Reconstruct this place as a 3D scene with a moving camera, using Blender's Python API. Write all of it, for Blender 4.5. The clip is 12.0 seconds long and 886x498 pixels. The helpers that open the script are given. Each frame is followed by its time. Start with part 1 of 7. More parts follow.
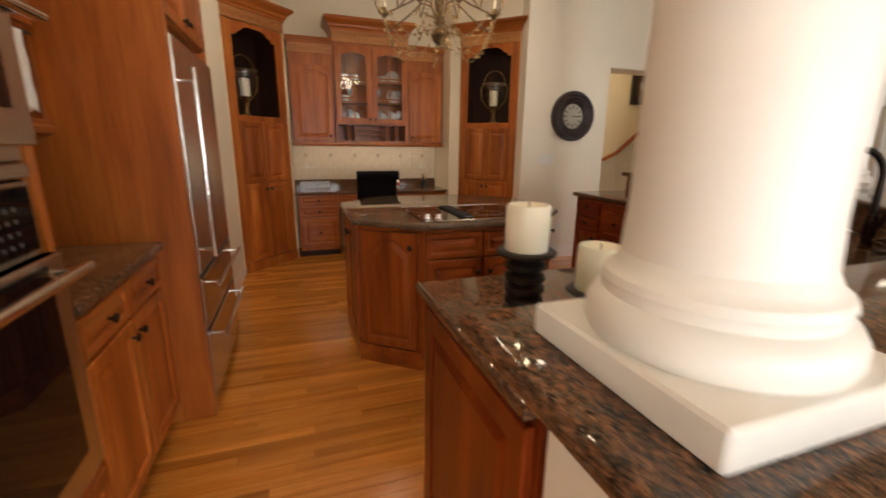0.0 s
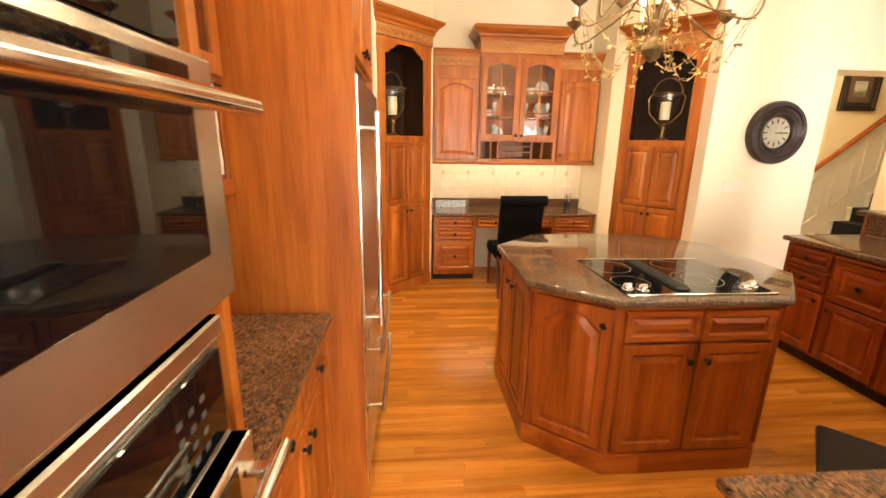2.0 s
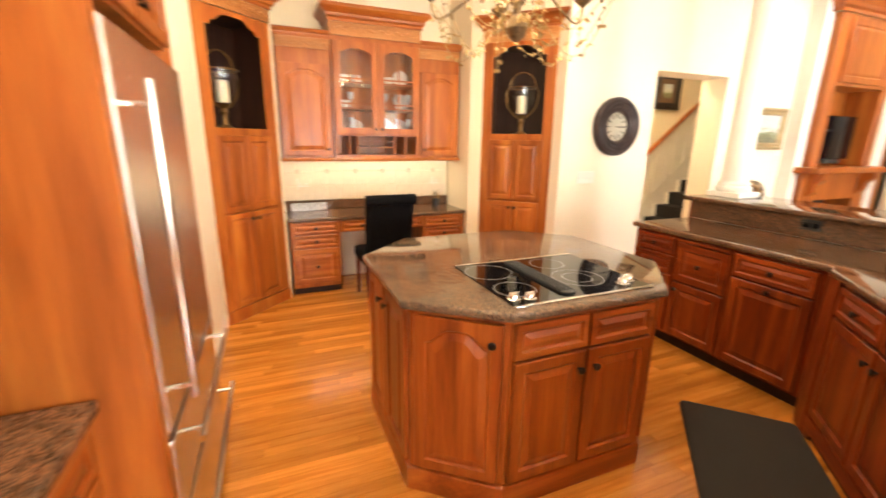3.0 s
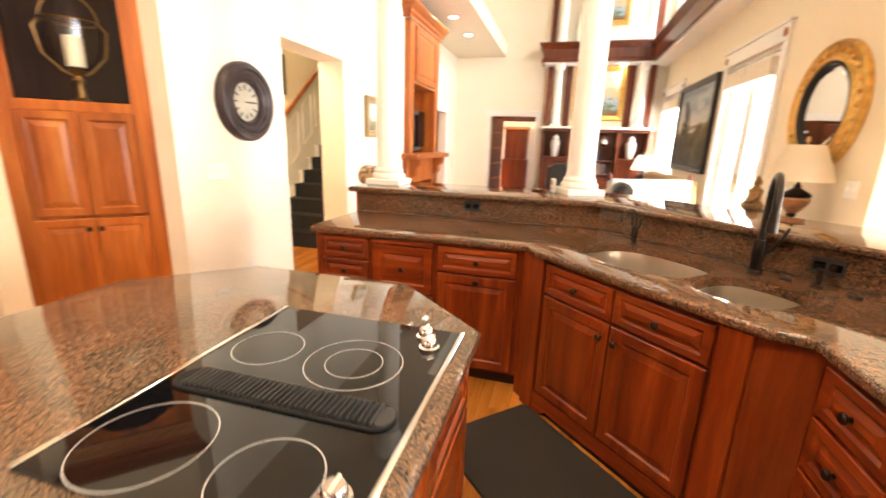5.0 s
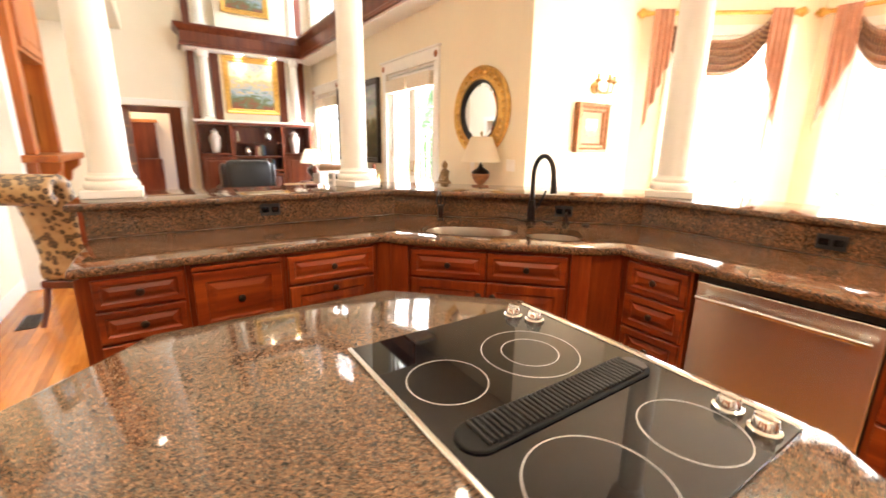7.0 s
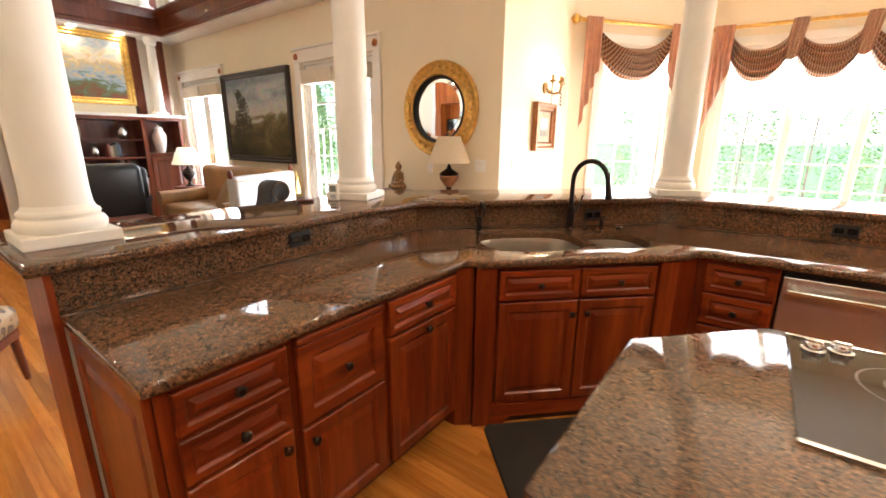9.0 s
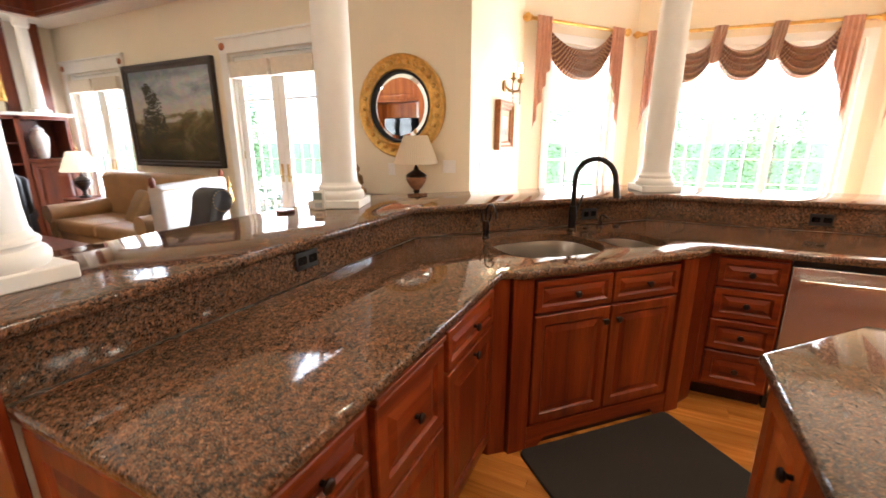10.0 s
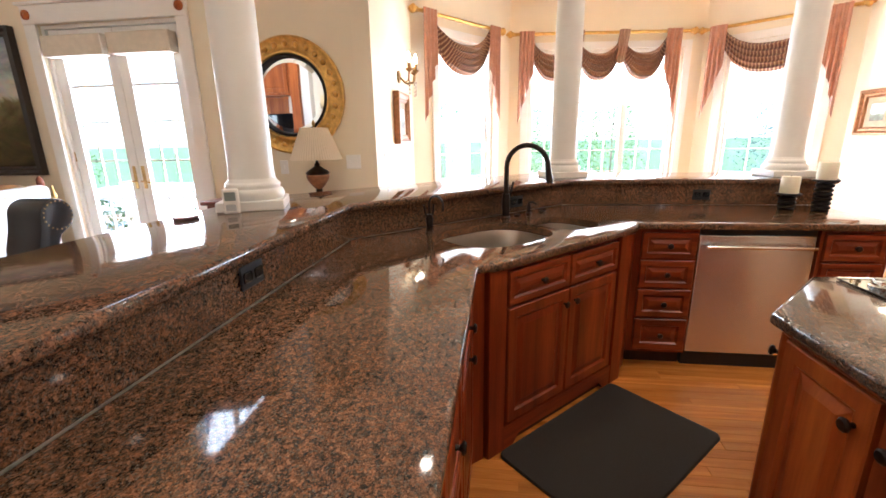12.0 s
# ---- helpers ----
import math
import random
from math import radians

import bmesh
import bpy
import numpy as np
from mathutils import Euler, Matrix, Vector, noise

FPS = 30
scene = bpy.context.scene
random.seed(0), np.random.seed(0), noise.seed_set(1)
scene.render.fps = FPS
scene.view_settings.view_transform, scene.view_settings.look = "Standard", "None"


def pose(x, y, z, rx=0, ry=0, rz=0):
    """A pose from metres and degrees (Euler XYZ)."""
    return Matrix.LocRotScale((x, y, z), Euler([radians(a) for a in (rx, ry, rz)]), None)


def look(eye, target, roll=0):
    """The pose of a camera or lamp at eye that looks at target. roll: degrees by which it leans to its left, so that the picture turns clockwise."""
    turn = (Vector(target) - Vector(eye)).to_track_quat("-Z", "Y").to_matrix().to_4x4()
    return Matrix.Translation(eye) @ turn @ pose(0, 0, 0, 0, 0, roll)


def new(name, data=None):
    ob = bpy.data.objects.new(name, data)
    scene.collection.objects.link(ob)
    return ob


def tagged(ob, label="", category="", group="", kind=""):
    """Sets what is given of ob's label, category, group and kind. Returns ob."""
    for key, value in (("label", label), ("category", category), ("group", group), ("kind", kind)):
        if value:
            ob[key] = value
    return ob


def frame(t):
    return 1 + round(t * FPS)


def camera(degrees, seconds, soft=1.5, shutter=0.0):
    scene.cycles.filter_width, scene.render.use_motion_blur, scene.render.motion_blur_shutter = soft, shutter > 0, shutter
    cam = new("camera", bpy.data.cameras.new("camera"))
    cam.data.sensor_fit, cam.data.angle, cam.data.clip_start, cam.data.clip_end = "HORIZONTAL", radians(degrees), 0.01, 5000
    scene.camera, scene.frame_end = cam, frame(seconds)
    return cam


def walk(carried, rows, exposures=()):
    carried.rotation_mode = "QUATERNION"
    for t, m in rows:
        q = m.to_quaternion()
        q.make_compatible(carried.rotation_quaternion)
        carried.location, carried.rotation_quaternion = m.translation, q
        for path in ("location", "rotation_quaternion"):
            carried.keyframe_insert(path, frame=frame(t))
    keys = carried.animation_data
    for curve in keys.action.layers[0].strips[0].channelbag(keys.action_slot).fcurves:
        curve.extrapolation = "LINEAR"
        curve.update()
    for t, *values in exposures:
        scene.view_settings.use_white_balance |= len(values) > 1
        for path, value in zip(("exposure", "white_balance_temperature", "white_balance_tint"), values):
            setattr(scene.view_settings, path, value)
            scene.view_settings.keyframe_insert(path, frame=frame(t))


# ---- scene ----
cam = camera(93.3, 12.0, soft=1.6, shutter=0.5)
PATH = [
    (0, (1.264, 0.926, 1.345), (1.902, 2.758, 0.86), 0.8),
    (0.5, (1.149, 1.026, 1.439), (1.576, 2.917, 0.947), 1.0),
    (1, (1.046, 1.193, 1.528), (1.276, 3.116, 1.028), 1.2),
    (1.5, (0.991, 1.339, 1.552), (1.149, 3.27, 1.056), 1.1),
    (2, (0.984, 1.511, 1.557), (1.144, 3.441, 1.057), 1.0),
    (2.5, (1.05, 1.713, 1.55), (1.372, 3.623, 1.051), 0.9),
    (3, (1.111, 1.9, 1.526), (1.853, 3.688, 1.024), 0.8),
    (3.5, (1.213, 2.115, 1.454), (2.344, 3.684, 0.947), 0.8),
    (5.5, (1.635, 3.235, 1.435), (3.576, 3.284, 0.953), 1.7),
    (6, (1.641, 3.539, 1.441), (3.541, 3.137, 0.964), 1.2),
    (6.5, (1.696, 3.821, 1.402), (3.501, 3.103, 0.927), 1.1),
    (7, (1.749, 4.045, 1.394), (3.367, 2.969, 0.92), 0.8),
    (8, (2.21, 4.50, 1.43), (3.58, 3.13, 0.945), 0.6),
    (9, (2.768, 4.664, 1.463), (3.926, 3.113, 0.96), 0.4),
    (9.5, (3.063, 4.692, 1.456), (4.091, 3.05, 0.959), 0.1),
    (10, (3.319, 4.699, 1.447), (4.156, 2.952, 0.949), -0.1),
    (10.5, (3.52, 4.644, 1.42), (4.187, 2.826, 0.921), -0.3),
    (11, (3.659, 4.62, 1.396), (4.146, 2.744, 0.903), -0.6),
    (11.5, (3.719, 4.624, 1.387), (4.053, 2.716, 0.889), -0.8),
    (12, (3.746, 4.622, 1.38), (4.005, 2.703, 0.88), -1.0),
]
EXPOSURES = [(0.0, 1.25, 6300, 10), (0.5, 1.45, 6500, 10), (1.0, 2.1, 7000, 6), (1.6, 2.65, 7200, 6), (2.5, 2.95, 7000, 6), (3.0, 3.05, 6600, 8), (3.5, 3.2, 6500, 10), (5.5, 3.3, 6200, 10), (7.2, 3.1, 6100, 10), (8.8, 2.6, 6000, 10), (9.5, 2.5, 5800, 10), (10.5, 2.6, 5500, 10), (12.0, 2.4, 5250, 10)]
walk(cam, [(t, look(eye, target, roll)) for t, eye, target, roll in PATH], EXPOSURES)
from math import cos, pi, sin

# ---- light ----
world = bpy.data.worlds.new("sky")
scene.world = world
world.use_nodes = True
wn = world.node_tree.nodes
sky = wn.new("ShaderNodeTexSky")
sky.sky_type, sky.sun_disc = 'NISHITA', False
sky.sun_elevation, sky.sun_rotation = radians(60), radians(0)
world.node_tree.links.new(sky.outputs[0], wn["Background"].inputs[0])
wn["Background"].inputs[1].default_value = 0.15


def lamp(name, kind, m, energy, colour, **kw):
    d = bpy.data.lights.new(name, kind)
    d.energy, d.color = energy, colour
    for k, v in kw.items():
        if k == "size":
            d.size = v
        elif k == "size_y":
            d.shape, d.size_y = 'RECTANGLE', v
        elif k == "spot":
            d.spot_size, d.spot_blend = radians(v), 0.8
        elif k == "radius":
            d.shadow_soft_size = v
        elif k == "angle":
            d.angle = radians(v)
    ob = new(name, d)
    ob.matrix_world = m
    return ob


lamp("sun", 'SUN', look((4, 8, 13.9), (4, 0, 0)), 4.5, (1, 0.95, 0.88), angle=0.5)
DAY = (1.0, 0.98, 0.95)
WARM = (1.0, 0.80, 0.56)
# skylight in the openings of the bay and of the garden doors, outside the sashes
lamp("bay_skylight", 'AREA', look((2.259, -2.344, 1.53), (2.149, -1.35, 1.48)), 66, DAY, size=2.1, size_y=2.1)
lamp("bay_skylight", 'AREA', look((4.315, -1.375, 1.53), (3.53, -0.756, 1.48)), 24, DAY, size=1.0, size_y=2.1)
lamp("bay_skylight", 'AREA', look((0.099, -1.938, 1.53), (0.724, -1.157, 1.48)), 24, DAY, size=1.0, size_y=2.1)
lamp("door_skylight", 'AREA', look((7.1, 0.93, 1.2), (7.1, 4.0, 1.1)), 34, DAY, size=1.25, size_y=2.2)
lamp("door_skylight", 'AREA', look((10.57, 0.93, 1.2), (10.57, 4.0, 1.1)), 28, DAY, size=1.25, size_y=2.2)
lamp("upper_skylight", 'AREA', look((7.1, 0.82, 4.28), (7.1, 4.0, 3.2)), 16, DAY, size=1.2, size_y=1.2)
lamp("upper_skylight", 'AREA', look((10.55, 0.82, 4.28), (10.5, 4.0, 3.2)), 12, DAY, size=1.2, size_y=1.2)
# recessed ceiling lamps of the kitchen and the family room
CANS = [(1.35, 1.9), (1.35, 3.0), (1.35, 4.9), (3.2, 2.6), (3.3, 4.75), (2.2, 5.3), (4.1, 3.6), (2.4, 1.9), (3.9, 2.3)]
CEIL = 3.3
for cx, cy in CANS:
    lamp("can_light", 'SPOT', look((cx, cy, CEIL - 0.03), (cx, cy, 0)), 7.0 if (cx, cy) == (1.35, 1.9) else 16.0 if cx < 2 else 1.0 if cy < 3 else 8.0 if cy > 5 else 4.2, WARM, spot=125, radius=0.05)
SOFFIT_CANS = [(7.3, 4.75), (8.4, 4.75), (9.5, 4.75), (11.14, 2.55), (11.14, 1.95)]
for cx, cy in SOFFIT_CANS:
    cz = CEIL if cy > 4 else 3.06
    lamp("can_light", 'SPOT', look((cx, cy, cz - 0.03), (cx, cy, 0)), 5.0 if cy > 4 else 2.0, WARM, spot=125, radius=0.05)
lamp("chandelier_light", 'POINT', pose(2.16, 3.63, 2.36), 4, WARM, radius=0.12)
lamp("sconce_light", 'POINT', pose(4.62, 0.15, 2.2), 0.5, WARM, radius=0.06)
lamp("sconce_light", 'POINT', pose(-0.29, -0.40, 2.2), 0.5, WARM, radius=0.06)
# added fill over the desk tiles; no fitting is built for it
lamp("desk_fill", 'AREA', look((2.17, 6.42, 1.33), (2.17, 6.5, 0.8)), 0.6, WARM, size=1.6, size_y=0.05)
# added fills that brighten the stair hall and far rooms, without fittings
lamp("stair_hall_fill", 'POINT', pose(5.3, 6.2, 3.0), 12, WARM, radius=0.1)
lamp("far_room_fill", 'POINT', pose(12.8, 4.3, 2.5), 3.0, WARM, radius=0.1)
lamp("far_room_fill", 'POINT', pose(14.75, 4.2, 2.3), 3.0, WARM, radius=0.1)

# ---- materials ----


def mat(name):
    m = bpy.data.materials.new(name)
    m.use_nodes = True
    return m, m.node_tree.nodes, m.node_tree.links, m.node_tree.nodes["Principled BSDF"]


def ramp(nodes, stops):
    r = nodes.new("ShaderNodeValToRGB")
    e = r.color_ramp.elements
    while len(e) < len(stops):
        e.new(0.5)
    for el, (p, c) in zip(e, stops):
        el.position, el.color = p, (*c, 1)
    return r


def cloud(nodes, links, coord, scale, stretch=(1, 1, 1), detail=4.0, rough=0.55, distort=0.0):
    mp = nodes.new("ShaderNodeMapping")
    mp.inputs["Scale"].default_value = stretch
    links.new(coord, mp.inputs[0])
    n = nodes.new("ShaderNodeTexNoise")
    n.inputs["Scale"].default_value, n.inputs["Detail"].default_value = scale, detail
    n.inputs["Roughness"].default_value, n.inputs["Distortion"].default_value = rough, distort
    links.new(mp.outputs[0], n.inputs["Vector"])
    return n


def blend(nodes, links, fac, a, b, mode='MIX'):
    x = nodes.new("ShaderNodeMix")
    x.data_type, x.blend_type = 'RGBA', mode
    for sock, v in ((x.inputs[0], fac), (x.inputs[6], a), (x.inputs[7], b)):
        if isinstance(v, (int, float)):
            sock.default_value = v
        elif isinstance(v, tuple):
            sock.default_value = (*v, 1)
        else:
            links.new(v, sock)
    return x.outputs[2]


def bump(nodes, links, height, strength, dist, p):
    b = nodes.new("ShaderNodeBump")
    b.inputs["Strength"].default_value, b.inputs["Distance"].default_value = strength, dist
    links.new(height, b.inputs["Height"])
    links.new(b.outputs[0], p.inputs["Normal"])


def plain(name, colour, rough=0.5, metal=0.0, vary=0.12, scale=9.0, relief=0.0, sheen=0.0, coat=0.0):
    """A painted, metal or cloth surface with faint cloudy variation and grain."""
    m, n, l, p = mat(name)
    tc = n.new("ShaderNodeTexCoord")
    a = cloud(n, l, tc.outputs["Object"], scale)
    lo = tuple(c * (1 - vary) for c in colour)
    hi = tuple(min(1, c * (1 + vary)) for c in colour)
    r = ramp(n, [(0.3, lo), (0.7, hi)])
    l.new(a.outputs[0], r.inputs[0])
    l.new(r.outputs[0], p.inputs["Base Color"])
    rr = n.new("ShaderNodeMapRange")
    rr.inputs["To Min"].default_value, rr.inputs["To Max"].default_value = rough * 0.85, min(1, rough * 1.15)
    l.new(a.outputs[0], rr.inputs[0])
    l.new(rr.outputs[0], p.inputs["Roughness"])
    p.inputs["Metallic"].default_value = metal
    p.inputs["Sheen Weight"].default_value = sheen
    p.inputs["Coat Weight"].default_value = coat
    if relief:
        b = cloud(n, l, tc.outputs["Object"], scale * 25, detail=6)
        bump(n, l, b.outputs[0], relief, 0.002, p)
    return m


def wood(name, dark, mid, light, stretch=(1, 1, 0.07), rough=0.34, pieces=False, scale=14.0, coat=0.06, islands=False):
    """Varnished wood with long grain, cathedral clouds and a faint pore relief."""
    m, n, l, p = mat(name)
    tc = n.new("ShaderNodeTexCoord")
    coord = tc.outputs["Object"]
    info = n.new("ShaderNodeNewGeometry" if islands else "ShaderNodeObjectInfo")
    chance = info.outputs["Random Per Island" if islands else "Random"]
    off = n.new("ShaderNodeVectorMath")
    off.operation = 'MULTIPLY_ADD'
    off.inputs[1].default_value = (7.3, 11.1, 5.7)
    l.new(chance, off.inputs[0])
    l.new(coord, off.inputs[2])
    coord = off.outputs[0]
    g = cloud(n, l, coord, scale, stretch, 7.0, 0.62, 0.35)
    f = cloud(n, l, coord, scale * 9, stretch, 3.0, 0.6)
    c = cloud(n, l, coord, 2.2, (1, 1, 0.45) if stretch[2] < 0.5 else (0.45, 1, 1), 3.0)
    r = ramp(n, [(0.28, dark), (0.5, mid), (0.74, light)])
    l.new(g.outputs[0], r.inputs[0])
    fr = ramp(n, [(0.35, (0.72, 0.68, 0.66)), (0.6, (1, 1, 1))])
    l.new(f.outputs[0], fr.inputs[0])
    col = blend(n, l, 0.5, r.outputs[0], fr.outputs[0], 'MULTIPLY')
    cr = ramp(n, [(0.3, (0.74, 0.70, 0.66)), (0.7, (1.12, 1.1, 1.05))])
    l.new(c.outputs[0], cr.inputs[0])
    col = blend(n, l, 0.8, col, cr.outputs[0], 'MULTIPLY')
    rnd = n.new("ShaderNodeMapRange")
    rnd.inputs["To Min"].default_value, rnd.inputs["To Max"].default_value = (0.72, 1.15) if pieces else (0.9, 1.08)
    l.new(chance, rnd.inputs[0])
    tone = n.new("ShaderNodeHueSaturation")
    l.new(rnd.outputs[0], tone.inputs["Value"])
    l.new(col, tone.inputs["Color"])
    l.new(tone.outputs[0], p.inputs["Base Color"])
    p.inputs["Roughness"].default_value = rough
    p.inputs["Specular IOR Level"].default_value = 0.35
    p.inputs["Coat Weight"].default_value, p.inputs["Coat Roughness"].default_value = coat, 0.12
    bump(n, l, f.outputs[0], 0.06, 0.002, p)
    return m


def granite(name, fine_by=1.0, shade=(1, 1, 1)):
    """Polished brown granite: tan-orange grains between black and grey flecks."""
    m, n, l, p = mat(name)
    tc = n.new("ShaderNodeTexCoord")
    co = tc.outputs["Object"]
    warp = cloud(n, l, co, 45, detail=4)
    big = cloud(n, l, co, 2.6, (1, 0.55, 1), 5, 0.6, 0.8)
    mp = n.new("ShaderNodeVectorMath")
    mp.operation = 'MULTIPLY_ADD'
    mp.inputs[1].default_value = (0.012, 0.012, 0.012)
    l.new(warp.outputs["Color"], mp.inputs[0])
    l.new(co, mp.inputs[2])
    cells = []
    for sc, ch in ((165, 0), (270, 1), (420, 2)):
        v = n.new("ShaderNodeTexVoronoi")
        v.inputs["Scale"].default_value = sc * fine_by
        l.new(mp.outputs[0], v.inputs["Vector"])
        sep = n.new("ShaderNodeSeparateColor")
        l.new(v.outputs["Color"], sep.inputs[0])
        cells.append(sep.outputs[ch])
    feld = ramp(n, [(0.0, (0.14, 0.070, 0.038)), (0.22, (0.24, 0.112, 0.055)), (0.45, (0.15, 0.084, 0.050)), (0.66, (0.28, 0.148, 0.082)), (0.86, (0.12, 0.092, 0.066))])
    feld.color_ramp.interpolation = 'CONSTANT'
    l.new(cells[0], feld.inputs[0])
    mid = ramp(n, [(0.0, (0.012, 0.010, 0.008)), (0.30, (0.042, 0.031, 0.024)), (0.52, (0.085, 0.055, 0.036)), (0.72, (0.17, 0.084, 0.044)), (0.88, (0.13, 0.110, 0.086))])
    mid.color_ramp.interpolation = 'CONSTANT'
    l.new(cells[1], mid.inputs[0])
    pick = cloud(n, l, mp.outputs[0], 70 * fine_by, (1, 0.7, 1), 3, 0.7)
    pr = ramp(n, [(0.43, (0, 0, 0)), (0.58, (1, 1, 1))])
    l.new(pick.outputs[0], pr.inputs[0])
    col = blend(n, l, pr.outputs[0], mid.outputs[0], feld.outputs[0])
    fine = ramp(n, [(0.0, (0.30, 0.27, 0.26)), (0.16, (0.75, 0.72, 0.70)), (0.45, (1, 1, 1)), (0.9, (1.2, 1.18, 1.15))])
    fine.color_ramp.interpolation = 'CONSTANT'
    l.new(cells[2], fine.inputs[0])
    col = blend(n, l, 0.85, col, fine.outputs[0], 'MULTIPLY')
    br = ramp(n, [(0.34, (0.66, 0.64, 0.63)), (0.52, (1.0, 0.96, 0.92)), (0.68, (1.22, 1.14, 1.05))])
    l.new(big.outputs[0], br.inputs[0])
    col = blend(n, l, 0.9, col, br.outputs[0], 'MULTIPLY')
    col = blend(n, l, 1.0, col, shade, 'MULTIPLY')
    l.new(col, p.inputs["Base Color"])
    p.inputs["Roughness"].default_value = 0.06
    p.inputs["Specular IOR Level"].default_value = 0.5
    return m


def steel(name, stretch=(1, 1, 0.02), colour=(0.66, 0.64, 0.61), rough=0.27):
    m, n, l, p = mat(name)
    tc = n.new("ShaderNodeTexCoord")
    a = cloud(n, l, tc.outputs["Object"], 180, stretch, 3)
    p.inputs["Base Color"].default_value = (*colour, 1)
    p.inputs["Metallic"].default_value = 1
    p.inputs["Anisotropic"].default_value = 0.85
    tg = n.new("ShaderNodeCombineXYZ")
    tg.inputs[2].default_value = 1.0
    l.new(tg.outputs[0], p.inputs["Tangent"])
    rr = n.new("ShaderNodeMapRange")
    rr.inputs["To Min"].default_value, rr.inputs["To Max"].default_value = rough * 0.98, rough * 1.02
    l.new(a.outputs[0], rr.inputs[0])
    l.new(rr.outputs[0], p.inputs["Roughness"])
    return m


def glow(name, colour, strength):
    m, n, l, p = mat(name)
    p.inputs["Base Color"].default_value = (0.8, 0.75, 0.65, 1)
    p.inputs["Emission Color"].default_value = (*colour, 1)
    p.inputs["Emission Strength"].default_value = strength
    return m


def clear_glass(name, rough=0.0):
    m, n, l, p = mat(name)
    out = n["Material Output"]
    t = n.new("ShaderNodeBsdfTransparent")
    g = n.new("ShaderNodeBsdfGlossy")
    g.inputs["Roughness"].default_value = rough
    lw = n.new("ShaderNodeLayerWeight")
    lw.inputs[0].default_value = 0.5
    pw = n.new("ShaderNodeMath")
    pw.operation = 'POWER'
    pw.inputs[1].default_value = 5.0
    l.new(lw.outputs["Facing"], pw.inputs[0])
    fr = n.new("ShaderNodeMath")
    fr.operation = 'MULTIPLY_ADD'
    fr.inputs[1].default_value, fr.inputs[2].default_value = 0.9, 0.04
    l.new(pw.outputs[0], fr.inputs[0])
    mx = n.new("ShaderNodeMixShader")
    l.new(fr.outputs[0], mx.inputs[0])
    l.new(t.outputs[0], mx.inputs[1])
    l.new(g.outputs[0], mx.inputs[2])
    l.new(mx.outputs[0], out.inputs[0])
    return m


# one cherry in three tones; each area's light and shade is in the colour
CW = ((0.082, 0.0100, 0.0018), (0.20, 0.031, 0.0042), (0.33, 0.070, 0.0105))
SHADED_CHERRY = wood("shaded_cherry_wood", *CW), wood("shaded_cherry_wood_across", *CW, stretch=(0.07, 1, 1))
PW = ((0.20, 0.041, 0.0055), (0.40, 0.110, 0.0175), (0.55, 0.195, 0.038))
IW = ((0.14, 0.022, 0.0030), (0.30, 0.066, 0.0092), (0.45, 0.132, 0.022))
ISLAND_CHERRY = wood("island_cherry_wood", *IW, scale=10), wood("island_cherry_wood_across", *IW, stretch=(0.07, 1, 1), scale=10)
LIT_CHERRY = wood("lit_cherry_wood", *PW, scale=9), wood("lit_cherry_wood_across", *PW, stretch=(0.07, 1, 1), scale=9)
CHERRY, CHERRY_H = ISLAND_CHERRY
OW = ((0.38, 0.125, 0.018), (0.57, 0.215, 0.035), (0.70, 0.30, 0.058))
OAK = wood("oak_floor", *OW, stretch=(0.05, 1, 1), rough=0.2, pieces=True, scale=20, coat=0.22)
OAK_J = wood("oak_floor_joined", *OW, stretch=(0.05, 1, 1), rough=0.2, pieces=True, scale=20, coat=0.22, islands=True)
MAHOG = wood("mahogany", (0.07, 0.014, 0.006), (0.14, 0.032, 0.012), (0.22, 0.06, 0.022), rough=0.3)
# near-black wood for the niche linings and toe kicks
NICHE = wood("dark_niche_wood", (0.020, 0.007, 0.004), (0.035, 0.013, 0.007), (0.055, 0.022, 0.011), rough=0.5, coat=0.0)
GRANITE = granite("granite", 1.25, (1.12, 1.1, 1.06))
ISLAND_GRANITE = granite("fine_island_granite", 1.85, (1.08, 1.28, 1.42))
WALL = plain("cream_wall_paint", (0.80, 0.705, 0.52), 0.6, vary=0.03, scale=1.3, relief=0.03)
WALLW = plain("pale_wall_paint", (0.83, 0.76, 0.62), 0.6, vary=0.03, scale=1.3, relief=0.03)
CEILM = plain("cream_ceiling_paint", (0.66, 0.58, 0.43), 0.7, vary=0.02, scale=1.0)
WHITE = plain("white_trim_paint", (0.82, 0.79, 0.73), 0.38, vary=0.03, scale=5)
STEEL = steel("brushed_steel")
STEELH = steel("brushed_steel_across", (0.02, 1, 1))
BASIN = plain("satin_sink_steel", (0.50, 0.46, 0.40), 0.30, 1.0, 0.06, 12)
CHROME = plain("polished_steel", (0.75, 0.74, 0.72), 0.14, 1.0, 0.03)
BLACKG = plain("black_glass", (0.004, 0.004, 0.005), 0.03, 0.0, 0.1)
BLACK = plain("black_plastic", (0.008, 0.008, 0.009), 0.5, 0.0, 0.2)
BRONZE = plain("oil_rubbed_bronze", (0.030, 0.022, 0.018), 0.32, 0.8, 0.35, 30)
BRASS = plain("antique_brass", (0.50, 0.33, 0.12), 0.3, 1.0, 0.2, 20)
GOLD = plain("gilt_wood", (0.62, 0.38, 0.10), 0.32, 0.85, 0.25, 25, relief=0.2)
RING = plain("burner_print", (0.30, 0.29, 0.28), 0.3, 0, 0.1)

# ---- building helpers ----


